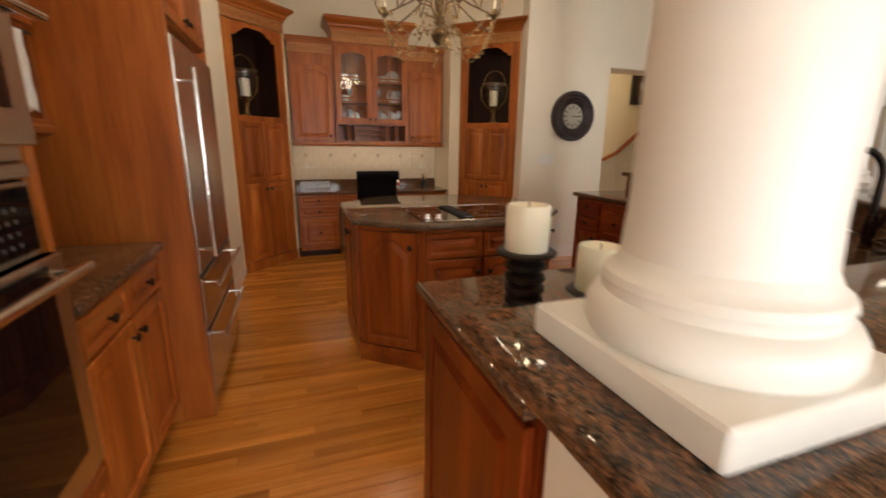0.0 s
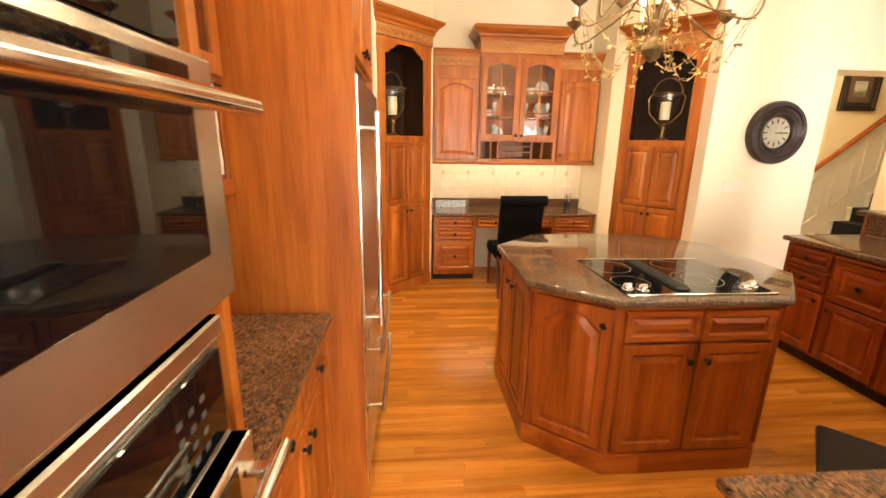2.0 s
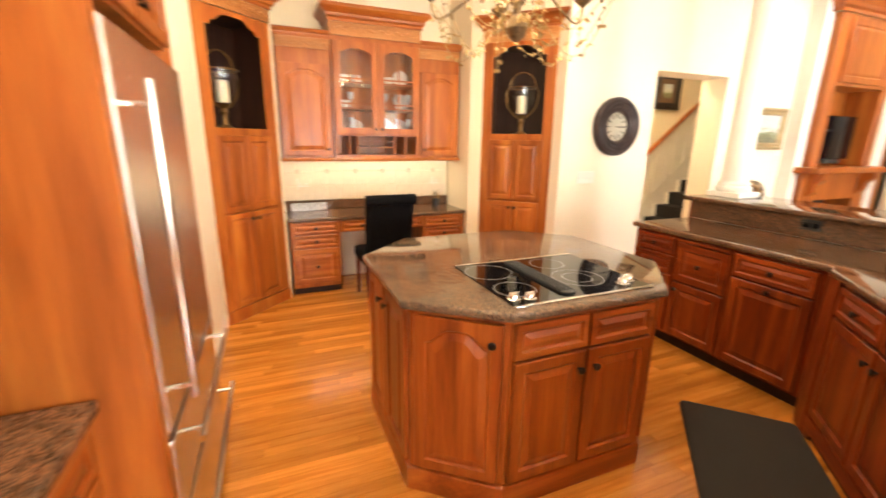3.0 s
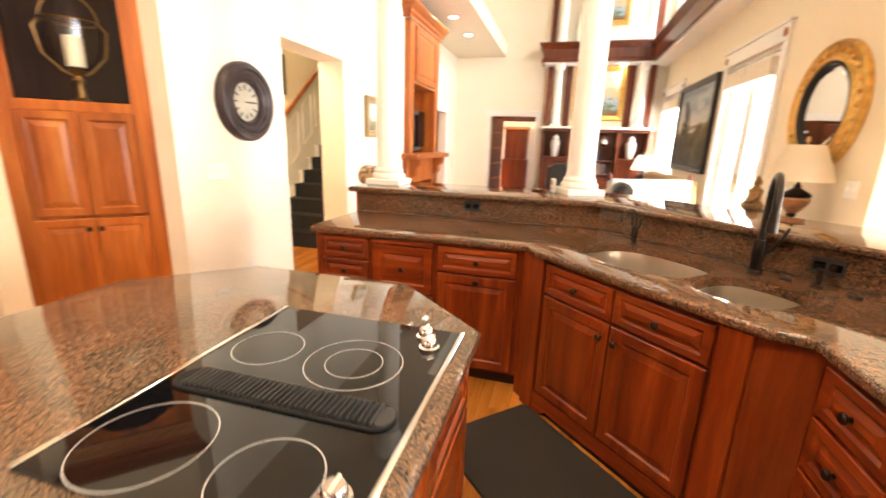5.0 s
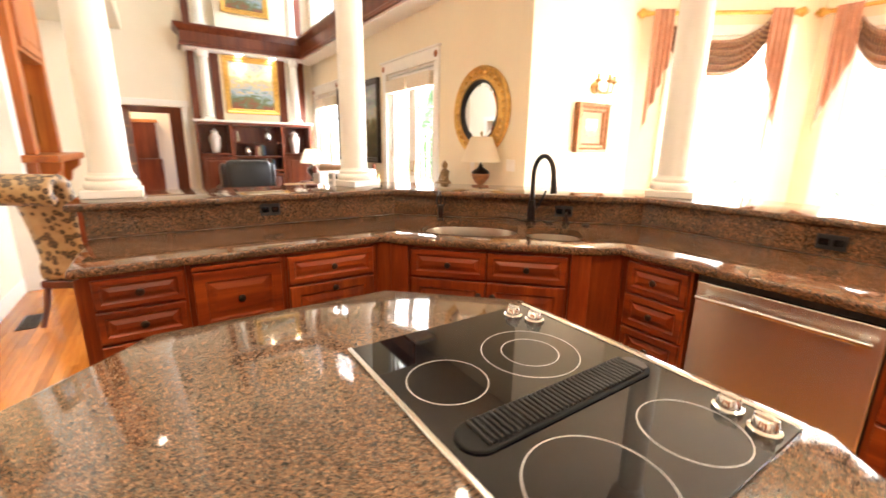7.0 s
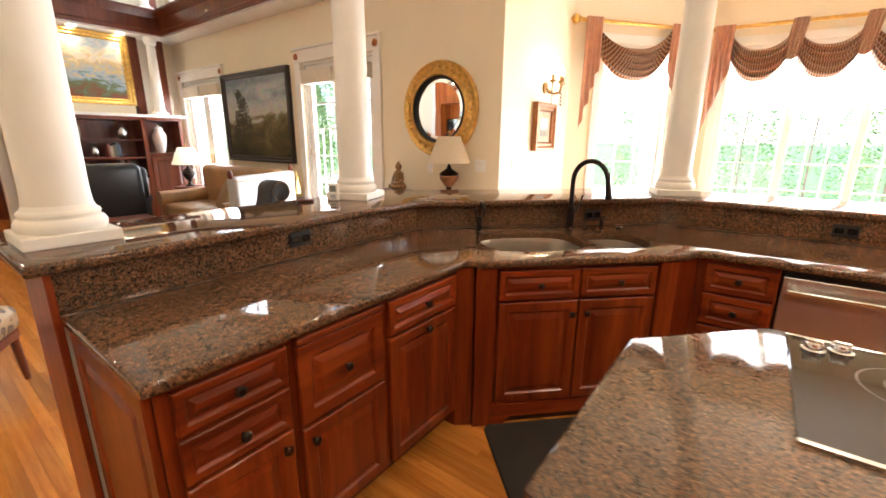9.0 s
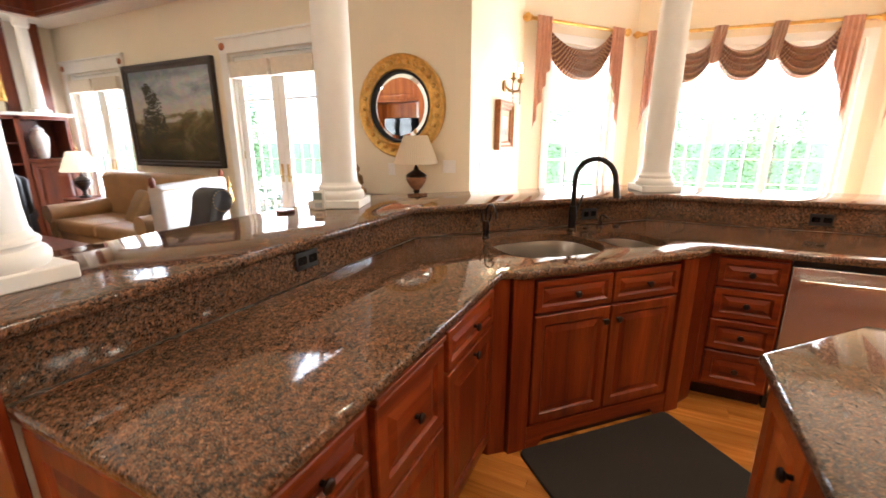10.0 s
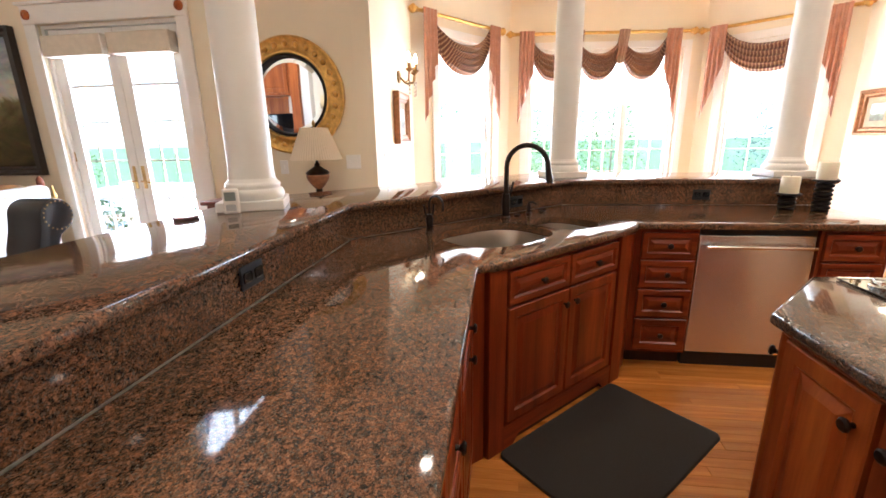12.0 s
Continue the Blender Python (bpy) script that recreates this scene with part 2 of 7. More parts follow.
def part(name, bm, material, parent=None, label="", smooth=False, at=None):
    """Links a bmesh as one mesh object, under a parent if given."""
    me = bpy.data.meshes.new(name)
    bmesh.ops.recalc_face_normals(bm, faces=bm.faces[:])
    bm.to_mesh(me)
    bm.free()
    if smooth:
        for f in me.polygons:
            f.use_smooth = True
        me.set_sharp_from_angle(angle=radians(35))
    me.materials.append(material)
    ob = new(name, me)
    if parent is not None:
        ob.parent = parent
    if at is not None:
        ob.matrix_basis = at
    if label:
        ob["label"] = label
    return ob


def thing(name, m, label, category, group=""):
    """An empty at the base of a thing."""
    ob = new(name)
    ob.empty_display_size = 0.1
    ob.matrix_basis = m
    return tagged(ob, label, category, group)


def structure(ob, label=""):
    return tagged(ob, label, kind="structure")


def adopt(ob, parent):
    """Makes ob, built in the world's metres, a part of parent where it stands."""
    ob.parent = parent
    ob.matrix_basis = parent.matrix_basis.inverted() @ ob.matrix_basis
    return ob


def box(lo, hi, bev=0.0, bm=None, seg=1):
    """A block between two corners, with rounded edges."""
    own = bmesh.new()
    bmesh.ops.create_cube(own, size=1.0)
    for v in own.verts:
        v.co = Vector(tuple(lo[i] if v.co[i] < 0 else hi[i] for i in range(3)))
    if bev:
        bmesh.ops.bevel(own, geom=own.edges[:], offset=bev, segments=seg, profile=0.5, affect='EDGES')
    if bm is None:
        return own
    add(bm, own)
    return bm


def add(bm, other, m=None):
    if m is not None:
        bmesh.ops.transform(other, matrix=m, verts=other.verts[:])
    me = bpy.data.meshes.new("tmp")
    other.to_mesh(me)
    other.free()
    bm.from_mesh(me)
    bpy.data.meshes.remove(me)
    return bm


def prism(pts, z0, z1, bev=0.0, seg=2, bm=None, only_top=False):
    """A slab with the outline pts, from z0 to z1, its rims rounded."""
    own = bmesh.new()
    a = [own.verts.new((x, y, z0)) for x, y in pts]
    b = [own.verts.new((x, y, z1)) for x, y in pts]
    own.faces.new(a[::-1])
    top = own.faces.new(b)
    k = len(pts)
    for i in range(k):
        own.faces.new((a[i], a[(i + 1) % k], b[(i + 1) % k], b[i]))
    own.normal_update()
    if bev:
        rim = [e for e in own.edges if abs(e.verts[0].co.z - e.verts[1].co.z) < 1e-6 and (not only_top or e.verts[0].co.z > z1 - 1e-6)]
        bmesh.ops.bevel(own, geom=rim, offset=bev, segments=seg, profile=0.5, affect='EDGES')
    if bm is None:
        return own
    return add(bm, own)


def lathe(profile, seg=32, bm=None, centre=(0, 0, 0)):
    """Turns (radius, height) pairs about the z axis."""
    own = bmesh.new()
    rings = []
    for r, z in profile:
        rings.append([own.verts.new((centre[0] + max(r, 1e-4) * cos(2 * pi * i / seg), centre[1] + max(r, 1e-4) * sin(2 * pi * i / seg), centre[2] + z)) for i in range(seg)])
    for p, q in zip(rings, rings[1:]):
        for i in range(seg):
            own.faces.new((p[i], p[(i + 1) % seg], q[(i + 1) % seg], q[i]))
    own.faces.new(rings[0][::-1])
    own.faces.new(rings[-1])
    if bm is None:
        return own
    return add(bm, own)


def tube(pts, r, seg=8, bm=None, taper=None):
    """A round bar along a line of points."""
    own = bmesh.new()
    pts = [Vector(p) for p in pts]
    rings = []
    up = Vector((0, 0, 1))
    for i, p in enumerate(pts):
        d = (pts[min(i + 1, len(pts) - 1)] - pts[max(i - 1, 0)]).normalized()
        ref = up if abs(d.dot(up)) < 0.95 else Vector((1, 0, 0))
        if rings:
            ref = last
        u = (ref - d * ref.dot(d)).normalized()
        last = u
        w = d.cross(u)
        rad = r if taper is None else r + (taper - r) * i / (len(pts) - 1)
        rings.append([own.verts.new(p + rad * (cos(2 * pi * k / seg) * u + sin(2 * pi * k / seg) * w)) for k in range(seg)])
    for p, q in zip(rings, rings[1:]):
        for k in range(seg):
            own.faces.new((p[k], p[(k + 1) % seg], q[(k + 1) % seg], q[k]))
    own.faces.new(rings[0][::-1])
    own.faces.new(rings[-1])
    if bm is None:
        return own
    return add(bm, own)


def sweep(pts, profile, closed=False, bm=None):
    """A moulding: a profile of (out, up) pairs along a line of (x, y, z) points; out lies to the right of the way walked."""
    own = bmesh.new()
    pts = [Vector(p) for p in pts]
    n = len(pts)
    rings = []
    for i, p in enumerate(pts):
        a = pts[i - 1] if (i or closed) else None
        b = pts[(i + 1) % n] if (i < n - 1 or closed) else None
        d1 = (p - a).to_2d().normalized() if a is not None else None
        d2 = (b - p).to_2d().normalized() if b is not None else None
        d1 = d1 or d2
        d2 = d2 or d1
        n1, n2 = Vector((d1.y, -d1.x)), Vector((d2.y, -d2.x))
        mit = (n1 + n2).normalized()
        k = 1 / max(0.3, mit.dot(n1))
        rings.append([own.verts.new((p.x + mit.x * o * k, p.y + mit.y * o * k, p.z + u)) for o, u in profile])
    m = len(profile)
    for i in range(n if closed else n - 1):
        p, q = rings[i], rings[(i + 1) % n]
        for j in range(m):
            own.faces.new((p[j], q[j], q[(j + 1) % m], p[(j + 1) % m]))
    if not closed:
        own.faces.new(rings[0][::-1])
        own.faces.new(rings[-1])
    if bm is None:
        return own
    return add(bm, own)


def panel(w, h, t=0.021, frame_w=0.055, arch=0.0, field=0.03):
    """A raised-panel door or drawer front: x from 0 to w, z from 0 to h, its face at y = -t. arch: how far the panel's top rises."""
    k = 13
    us = [i / (k - 1) for i in range(k)]

    def swell(u):
        s = min(1.0, max(0.0, (0.5 - abs(u - 0.5)) / 0.38))
        return s * s * (3 - 2 * s)

    def loop(inset, y, curved):
        x0, x1, z0, z1 = inset, w - inset, inset, h - inset
        pts = [(x0 + (x1 - x0) * u, y, z0) for u in us]
        top = []
        for u in us:
            drop = arch * (1 - swell(u)) if curved else 0.0
            top.append((x0 + (x1 - x0) * u, y, z1 - drop))
        return pts + top[::-1]

    fw = frame_w
    loops = [loop(0, 0, False), loop(0, -t + 0.004, False), loop(0.004, -t, False), loop(fw - 0.008, -t, True), loop(fw, -t + 0.009, True),
             loop(fw + 0.006, -t + 0.010, True), loop(fw + 0.006 + field, -t + 0.001, True)]
    bm = bmesh.new()
    rings = [[bm.verts.new(p) for p in lp] for lp in loops]
    m = len(rings[0])
    for p, q in zip(rings, rings[1:]):
        for i in range(m):
            bm.faces.new((p[i], p[(i + 1) % m], q[(i + 1) % m], q[i]))
    last = rings[-1]
    for i in range(k - 1):
        bm.faces.new((last[i], last[i + 1], last[m - 2 - i], last[m - 1 - i]))
    first = rings[0]
    for i in range(k - 1):
        bm.faces.new((first[i + 1], first[i], first[m - 1 - i], first[m - 2 - i]))
    return bm


KNOB = None


def knob(parent, x, z, y=-0.021):
    """A small dark octagonal cabinet knob on its stem."""
    global KNOB
    if KNOB is None:
        bm = lathe([(0.007, 0), (0.006, 0.010), (0.009, 0.014), (0.016, 0.017), (0.017, 0.022), (0.012, 0.027), (0.004, 0.028)], 10)
        ob = part("knob", bm, BRONZE, parent, "dark bronze knob", smooth=True)
        KNOB = ob.data
    else:
        ob = new("knob", KNOB)
        ob.parent = parent
        ob["label"] = "dark bronze knob"
    ob.matrix_basis = pose(x, y, z, 90, 0, 0)
    return ob


def front(parent, kind, x0, x1, z0, z1, knob_at=None, arch=0.0, gap=0.004):
    """A door or a drawer with its knob, on the face y = 0 of a cabinet."""
    w, h = x1 - x0 - gap, z1 - z0 - gap
    fw = min(0.055, h * 0.24, w * 0.24)
    field = min(0.03, h * 0.14)
    ob = part(kind, panel(w, h, 0.021, fw, arch, field), CHERRY_H if kind == "drawer" else CHERRY, parent)
    ob.matrix_basis = pose(x0 + gap / 2, -0.001, z0 + gap / 2)
    if knob_at == "mid":
        knob(ob, w / 2, h / 2)
    elif knob_at:
        knob(ob, knob_at[0] if knob_at[0] > 0 else w + knob_at[0], knob_at[1] if knob_at[1] > 0 else h + knob_at[1])
    return ob


def wall(name, p0, p1, z0, z1, thick, material, openings=(), label=""):
    """A wall with its inner face from p0 to p1; it thickens to the right of that way. Openings: (from, to, bottom, top) along it."""
    d = Vector((p1[0] - p0[0], p1[1] - p0[1]))
    length = d.length
    ang = math.degrees(math.atan2(d.y, d.x))
    bm = bmesh.new()
    at = 0.0
    for a, b, lo, hi in sorted(openings):
        if a > at:
            box((at, -thick, z0), (a, 0, z1), 0, bm)
        if lo > z0:
            box((a, -thick, z0), (b, 0, lo), 0, bm)
        if hi < z1:
            box((a, -thick, hi), (b, 0, z1), 0, bm)
        at = b
    if at < length:
        box((at, -thick, z0), (length, 0, z1), 0, bm)
    ob = part(name, bm, material)
    ob.matrix_basis = pose(p0[0], p0[1], 0, 0, 0, ang)
    return structure(ob, label)

# ---- walls, floor and ceiling ----
base = structure(part("floor", box((-1.2, -3.2, -0.2), (16.2, 8.6, -0.012)), OAK), "honey-coloured oak strip floor, glossy varnish")
HIGH = 5.4
wall("wall_oven", (0, 5.0), (0, 0.9), 0, CEIL, 0.15, WALLW)
wall("wall_oven_end", (0.0, 0.9), (-0.45, 0.9), 0, CEIL, 0.15, WALLW)
wall("wall_nook_west", (-0.45, 0.9), (-0.45, -1.28), 0, CEIL, 0.15, WALL)
B = [(-0.45, -1.28), (0.86, -2.33), (3.62, -2.02), (4.78, -0.55)]


def span(p, q):
    return math.hypot(q[0] - p[0], q[1] - p[1])


W1, W2, W3 = span(B[0], B[1]), span(B[1], B[2]), span(B[2], B[3])
wall("wall_bay_west", B[0], B[1], 0, CEIL, 0.2, WALL, [(0.30, W1 - 0.30, 0.45, 2.62)])
wall("wall_bay_middle", B[1], B[2], 0, CEIL, 0.2, WALL, [(0.28, W2 - 0.28, 0.45, 2.62)])
wall("wall_bay_east", B[2], B[3], 0, CEIL, 0.2, WALL, [(0.36, W3 - 0.42, 0.45, 2.62)])
wall("wall_nook_east", B[3], (4.78, 1.08), 0, CEIL, 0.15, WALL)
wall("wall_garden", (4.93, 1.08), (11.5, 1.08), 0, 3.2, 0.2, WALL, [(1.50, 2.84, 0, 2.42), (4.97, 6.31, 0, 2.42)])
wall("wall_garden_upper", (4.93, 1.08), (11.5, 1.08), 3.2, HIGH, 0.2, WALL, [(1.50, 2.84, 3.62, 4.95), (4.97, 6.31, 3.62, 4.95)])
wall("wall_far", (11.5, 1.08), (11.5, 8.0), 0, HIGH, 0.15, WALLW, [(2.52, 3.52, 0, 2.06)])
# clock wall with the opening to the stairs, a pier and the hearth side beyond it
wall("wall_clock", (6.45, 5.26), (3.705, 5.26), 0, CEIL, 0.30, WALLW, [(0.58, 1.625, 0, 2.24)])
wall("wall_pier", (7.6, 5.26), (6.45, 5.26), 0, HIGH, 0.24, WALLW)
wall("wall_hearth", (11.5, 5.45), (7.6, 5.45), 0, HIGH, 0.15, WALLW, [(0.85, 1.65, 0, 2.06)])
wall("wall_cupboard_east", (3.705, 5.405), (3.19, 5.92), 0, CEIL, 0.1, WALL, [(0.005, 0.723, 0, 2.46)])
wall("wall_return_east", (3.19, 5.92), (3.10, 6.02), 0, CEIL, 0.1, WALL)
wall("wall_alcove_east", (3.10, 6.02), (3.10, 6.60), 0, CEIL, 0.1, WALL)
wall("wall_desk", (3.10, 6.60), (1.23, 6.60), 0, CEIL, 0.15, WALL)
wall("wall_alcove_west", (1.23, 6.60), (1.23, 6.065), 0, CEIL, 0.1, WALL)
wall("wall_cupboard_west", (1.23, 6.065), (0.69, 5.535), 0, CEIL, 0.1, WALL, [(0.02, 0.745, 0, 2.46)])
wall("wall_stub_west", (0.69, 5.535), (0.66, 4.10), 0, CEIL, 0.12, WALLW)
wall("wall_fridge_end", (0.66, 4.10), (0.0, 4.10), 0, CEIL, 0.1, WALLW)
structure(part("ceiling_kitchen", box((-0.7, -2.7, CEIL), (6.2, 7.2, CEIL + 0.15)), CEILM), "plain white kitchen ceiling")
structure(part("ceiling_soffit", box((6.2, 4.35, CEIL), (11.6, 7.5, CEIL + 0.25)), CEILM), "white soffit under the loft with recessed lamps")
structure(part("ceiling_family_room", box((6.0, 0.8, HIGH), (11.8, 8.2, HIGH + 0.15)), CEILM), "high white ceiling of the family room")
wall("wall_above_kitchen", (6.2, 0.9), (6.2, 5.3), CEIL + 0.15, HIGH, 0.12, WALLW)
wall("wall_loft", (11.6, 7.5), (6.0, 7.5), 0, HIGH, 0.1, WALLW)
# stair hall behind the opening
wall("wall_stair_back", (10.5, 6.95), (3.75, 6.95), 0, HIGH, 0.1, WALL)
wall("wall_stair_west", (4.0, 6.95), (4.0, 5.56), 0, HIGH, 0.1, WALL)
structure(part("ceiling_stair_hall", box((3.6, 5.5, HIGH), (6.2, 7.5, HIGH + 0.1)), CEILM), "ceiling of the stair hall")
# room past the far doorway
wall("wall_far_room_back", (14.0, 2.6), (14.0, 6.0), 0, 2.7, 0.1, MAHOG, [(1.15, 2.10, 0, 2.08)])
wall("wall_end_room", (15.6, 2.6), (15.6, 6.0), 0, 2.7, 0.1, WALL)
wall("wall_far_room_south", (11.65, 3.0), (14.0, 3.0), 0, 2.7, 0.1, WALL)
wall("wall_far_room_north", (14.0, 5.6), (11.65, 5.6), 0, 2.7, 0.1, WALL)
structure(part("ceiling_far_room", box((11.65, 2.5, 2.7), (15.8, 6.1, 2.8)), CEILM), "ceiling of the far room")
# garden outside
LAWN = plain("garden_green", (0.06, 0.11, 0.035), 0.9, vary=0.5, scale=3.0)
PAVE = plain("pale_stone_paving", (0.55, 0.52, 0.46), 0.8, vary=0.15, scale=2.0)
structure(part("ground", box((-400, -400, -0.5), (400, 400, -0.25)), LAWN), "green garden lawn reaching away")
structure(part("pavement", box((-9, -10.5, -0.25), (18, 0.85, -0.05)), PAVE), "pale stone terrace outside the windows")

BASE = [(0, 0), (0.016, 0), (0.016, 0.10), (0.010, 0.125), (0.006, 0.14), (0, 0.14)]


def baseboard(pts):
    structure(part("baseboard", sweep([(x, y, 0) for x, y in pts], BASE), WHITE), "white painted baseboard")


# walked with the room on the right hand
baseboard([(4.825, 5.257), (3.71, 5.257)])
baseboard([(7.6, 5.257), (5.867, 5.257)])
baseboard([(5.860, 5.26), (5.860, 5.555)])
baseboard([(0.692, 5.50), (0.664, 4.12)])
baseboard([(11.49, 5.447), (10.95, 5.447)])

# ---- kitchen: island ----
TOP, SLAB = 0.914, 0.04
ISLAND = [(1.55, 4.105), (1.55, 3.39), (1.90, 3.11), (2.68, 3.11), (3.0, 3.45), (3.0, 4.12), (2.66, 4.445), (1.88, 4.43)]


def inset(pts, d):
    """The outline pts (walked anticlockwise) drawn in by d."""
    out = []
    n = len(pts)
    for i in range(n):
        a, p, b = Vector(pts[i - 1]), Vector(pts[i]), Vector(pts[(i + 1) % n])
        d1, d2 = (p - a).normalized(), (b - p).normalized()
        n1, n2 = Vector((-d1.y, d1.x)), Vector((-d2.y, d2.x))
        m = (n1 + n2).normalized()
        q = p + m * d / max(0.3, m.dot(n1))
        out.append((q.x, q.y))
    return out


island = thing("kitchen_island", pose(2.28, 3.77, 0), "octagonal cherry island cabinet with raised panel doors", "kitchen island")
loc = [(x - 2.28, y - 3.77) for x, y in ISLAND]
part("body", prism(inset(loc, 0.045), 0.09, TOP - SLAB), CHERRY, island)
part("plinth", prism(inset(loc, 0.025), 0.0, 0.115, 0.012, 2, only_top=True), CHERRY_H, island, "stepped cherry base moulding")
part("cove_moulding", prism(inset(loc, 0.032), TOP - SLAB - 0.022, TOP - SLAB, 0.006), CHERRY_H, island)


def face(parent, pts, i, rows, d=0.045):
    """Doors and drawers on side i of the outline pts: rows of (kind, from, to, bottom, top, knob, arch), lengths as shares of the side."""
    q = inset(pts, d)
    a, b = Vector(q[i]), Vector(q[(i + 1) % len(q)])
    ang = math.atan2(b.y - a.y, b.x - a.x)
    w = (b - a).length
    for kind, u0, u1, z0, z1, kn, arch in rows:
        ob = front(parent, kind, u0 * w, u1 * w, z0, z1, kn, arch)
        ob.matrix_basis = Matrix.Translation((a.x, a.y, 0)) @ Matrix.Rotation(ang, 4, 'Z') @ ob.matrix_basis


LO, HI = 0.125, 0.852
for side, kn in ((1, (-0.04, -0.08)), (3, (-0.04, -0.08)), (5, (0.04, -0.08)), (7, (0.04, -0.08))):
    face(island, loc, side, [("door", 0.05, 0.95, LO, HI, kn, 0.065)])
for side in (0, 4):
    face(island, loc, side, [("door", 0.03, 0.49, LO, HI, (-0.04, -0.08), 0.0), ("door", 0.51, 0.97, LO, HI, (0.04, -0.08), 0.0)])
for side in (2, 6):
    face(island, loc, side, [("drawer", 0.02, 0.495, 0.70, HI, None, 0), ("drawer", 0.505, 0.98, 0.70, HI, None, 0),
                             ("door", 0.02, 0.495, LO, 0.69, (-0.035, -0.08), 0), ("door", 0.505, 0.98, LO, 0.69, (0.035, -0.08), 0)])
isl_top = part("island_worktop", prism(ISLAND, TOP - SLAB, TOP, 0.014, 3), ISLAND_GRANITE, smooth=True)
tagged(isl_top, "polished brown speckled granite island worktop with clipped corners", "worktop")

# cooktop let into the worktop
CX0, CX1, CY0, CY1 = 1.93, 2.635, 3.15, 3.727
cook = thing("cooktop", pose(CX0, CY0, TOP), "black glass downdraft cooktop with steel edges and chrome knobs", "cooktop")
cw, cd = CX1 - CX0, CY1 - CY0
part("glass_top", box((0, 0.012, 0.001), (cw, cd - 0.012, 0.007), 0.002), BLACKG, cook)
for y0, y1 in ((0, 0.012), (cd - 0.012, cd)):
    part("edge_strip", box((0, y0, 0.001), (cw, y1, 0.010), 0.002), CHROME, cook, "polished steel edge strip")


def ring(x, y, r, z=0.0075, w=0.0022):
    bm = bmesh.new()
    n = 56
    a = [bm.verts.new((x + r * cos(2 * pi * i / n), y + r * sin(2 * pi * i / n), z)) for i in range(n)]
    b = [bm.verts.new((x + (r - w) * cos(2 * pi * i / n), y + (r - w) * sin(2 * pi * i / n), z)) for i in range(n)]
    for i in range(n):
        bm.faces.new((a[i], a[(i + 1) % n], b[(i + 1) % n], b[i]))
    return bm


for x, y, r in ((0.463, 0.214, 0.117), (0.463, 0.214, 0.069), (0.463, 0.451, 0.087), (0.105, 0.178, 0.090), (0.112, 0.425, 0.112)):
    part("burner_ring", ring(x, y, r, w=0.003), RING, cook, "pale printed burner ring")
GRILLE = plain("matt_black_grille", (0.006, 0.006, 0.006), 0.75, 0, 0.2)
GRILLE.node_tree.nodes["Principled BSDF"].inputs["Specular IOR Level"].default_value = 0.25
vent = part("downdraft_vent", prism([(0.290 + 0.042 * cos(a), (0.080 if sin(a) < 0 else 0.505) + 0.042 * sin(a)) for a in [2 * pi * k / 32 for k in range(32)]], 0.006, 0.013, 0.004), GRILLE, cook, "black slotted downdraft grille")
SLAT = plain("satin_black_slat", (0.020, 0.020, 0.021), 0.32, 0.0, 0.2)
for k in range(36):
    y = 0.074 + k * 0.0122
    part("slat", box((0.256, y, 0.012), (0.324, y + 0.0058, 0.021), 0.0022), SLAT, vent)
part("finger_tab", prism([(0.290 + 0.030 * cos(q), 0.062 + 0.020 * sin(q)) for q in [2 * pi * k / 20 for k in range(20)]], 0.012, 0.016, 0.0015), SLAT, vent)
for x, y in ((0.650, 0.095), (0.592, 0.068), (0.035, 0.075), (0.100, 0.058)):
    bm = lathe([(0.027, 0), (0.027, 0.006), (0.021, 0.009), (0.020, 0.022), (0.017, 0.026), (0.004, 0.0265)], 20)
    kb = part("control_knob", bm, CHROME, cook, "chrome control knob", smooth=True, at=pose(x, y, 0.007))
    part("grip", box((-0.020, -0.004, 0.022), (0.020, 0.004, 0.032), 0.003), CHROME, kb)

# ---- kitchen: sink run, in redder cherry with shade put into its colour ----
CHERRY, CHERRY_H = SHADED_CHERRY
BARZ = 1.095
EDGE = [(3.82, 4.405), (4.475, 4.405), (4.475, 2.665), (3.282, 1.472), (1.605, 1.472), (1.605, 2.17), (2.955, 2.17), (2.995, 2.285), (3.735, 3.035), (3.82, 3.07)]


def unit(name, m, w, d, label, z0=0.10, z1=TOP - SLAB, group="base cabinets", toe=0.07):
    """An empty cabinet unit: x along its front, y into its depth."""
    u = thing(name, m, label, "cabinet", group)
    part("body", box((0, 0, z0), (w, d, z1)), CHERRY, u)
    if toe:
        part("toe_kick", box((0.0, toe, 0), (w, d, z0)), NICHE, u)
    return u


XF, YF = 3.858, 2.132
ends = [4.372, 4.012, 3.59, 3.09]
u = unit("base_cabinet", pose(XF, ends[0], 0, 0, 0, -90), ends[0] - ends[1] - 0.001, 0.58, "cherry base cabinet with two drawers over a door")
first_unit = u
w = ends[0] - ends[1]
front(u, "drawer", 0.03, w - 0.01, 0.725, 0.855, "mid")
front(u, "drawer", 0.03, w - 0.01, 0.575, 0.715, "mid")
front(u, "door", 0.03, w - 0.01, 0.12, 0.565, (-0.035, -0.05))
u = unit("base_cabinet", pose(XF, ends[1], 0, 0, 0, -90), ends[1] - ends[2] - 0.001, 0.58, "cherry base cabinet with pull-out board, deep drawer and door")
w = ends[1] - ends[2]
part("cutting_board", box((0.02, -0.03, 0.842), (w - 0.02, 0.3, 0.862), 0.003), CHERRY_H, u, "pull-out wooden cutting board")
front(u, "drawer", 0.02, w - 0.02, 0.545, 0.835, "mid")
front(u, "door", 0.02, w - 0.02, 0.12, 0.535, (0.035, -0.05))
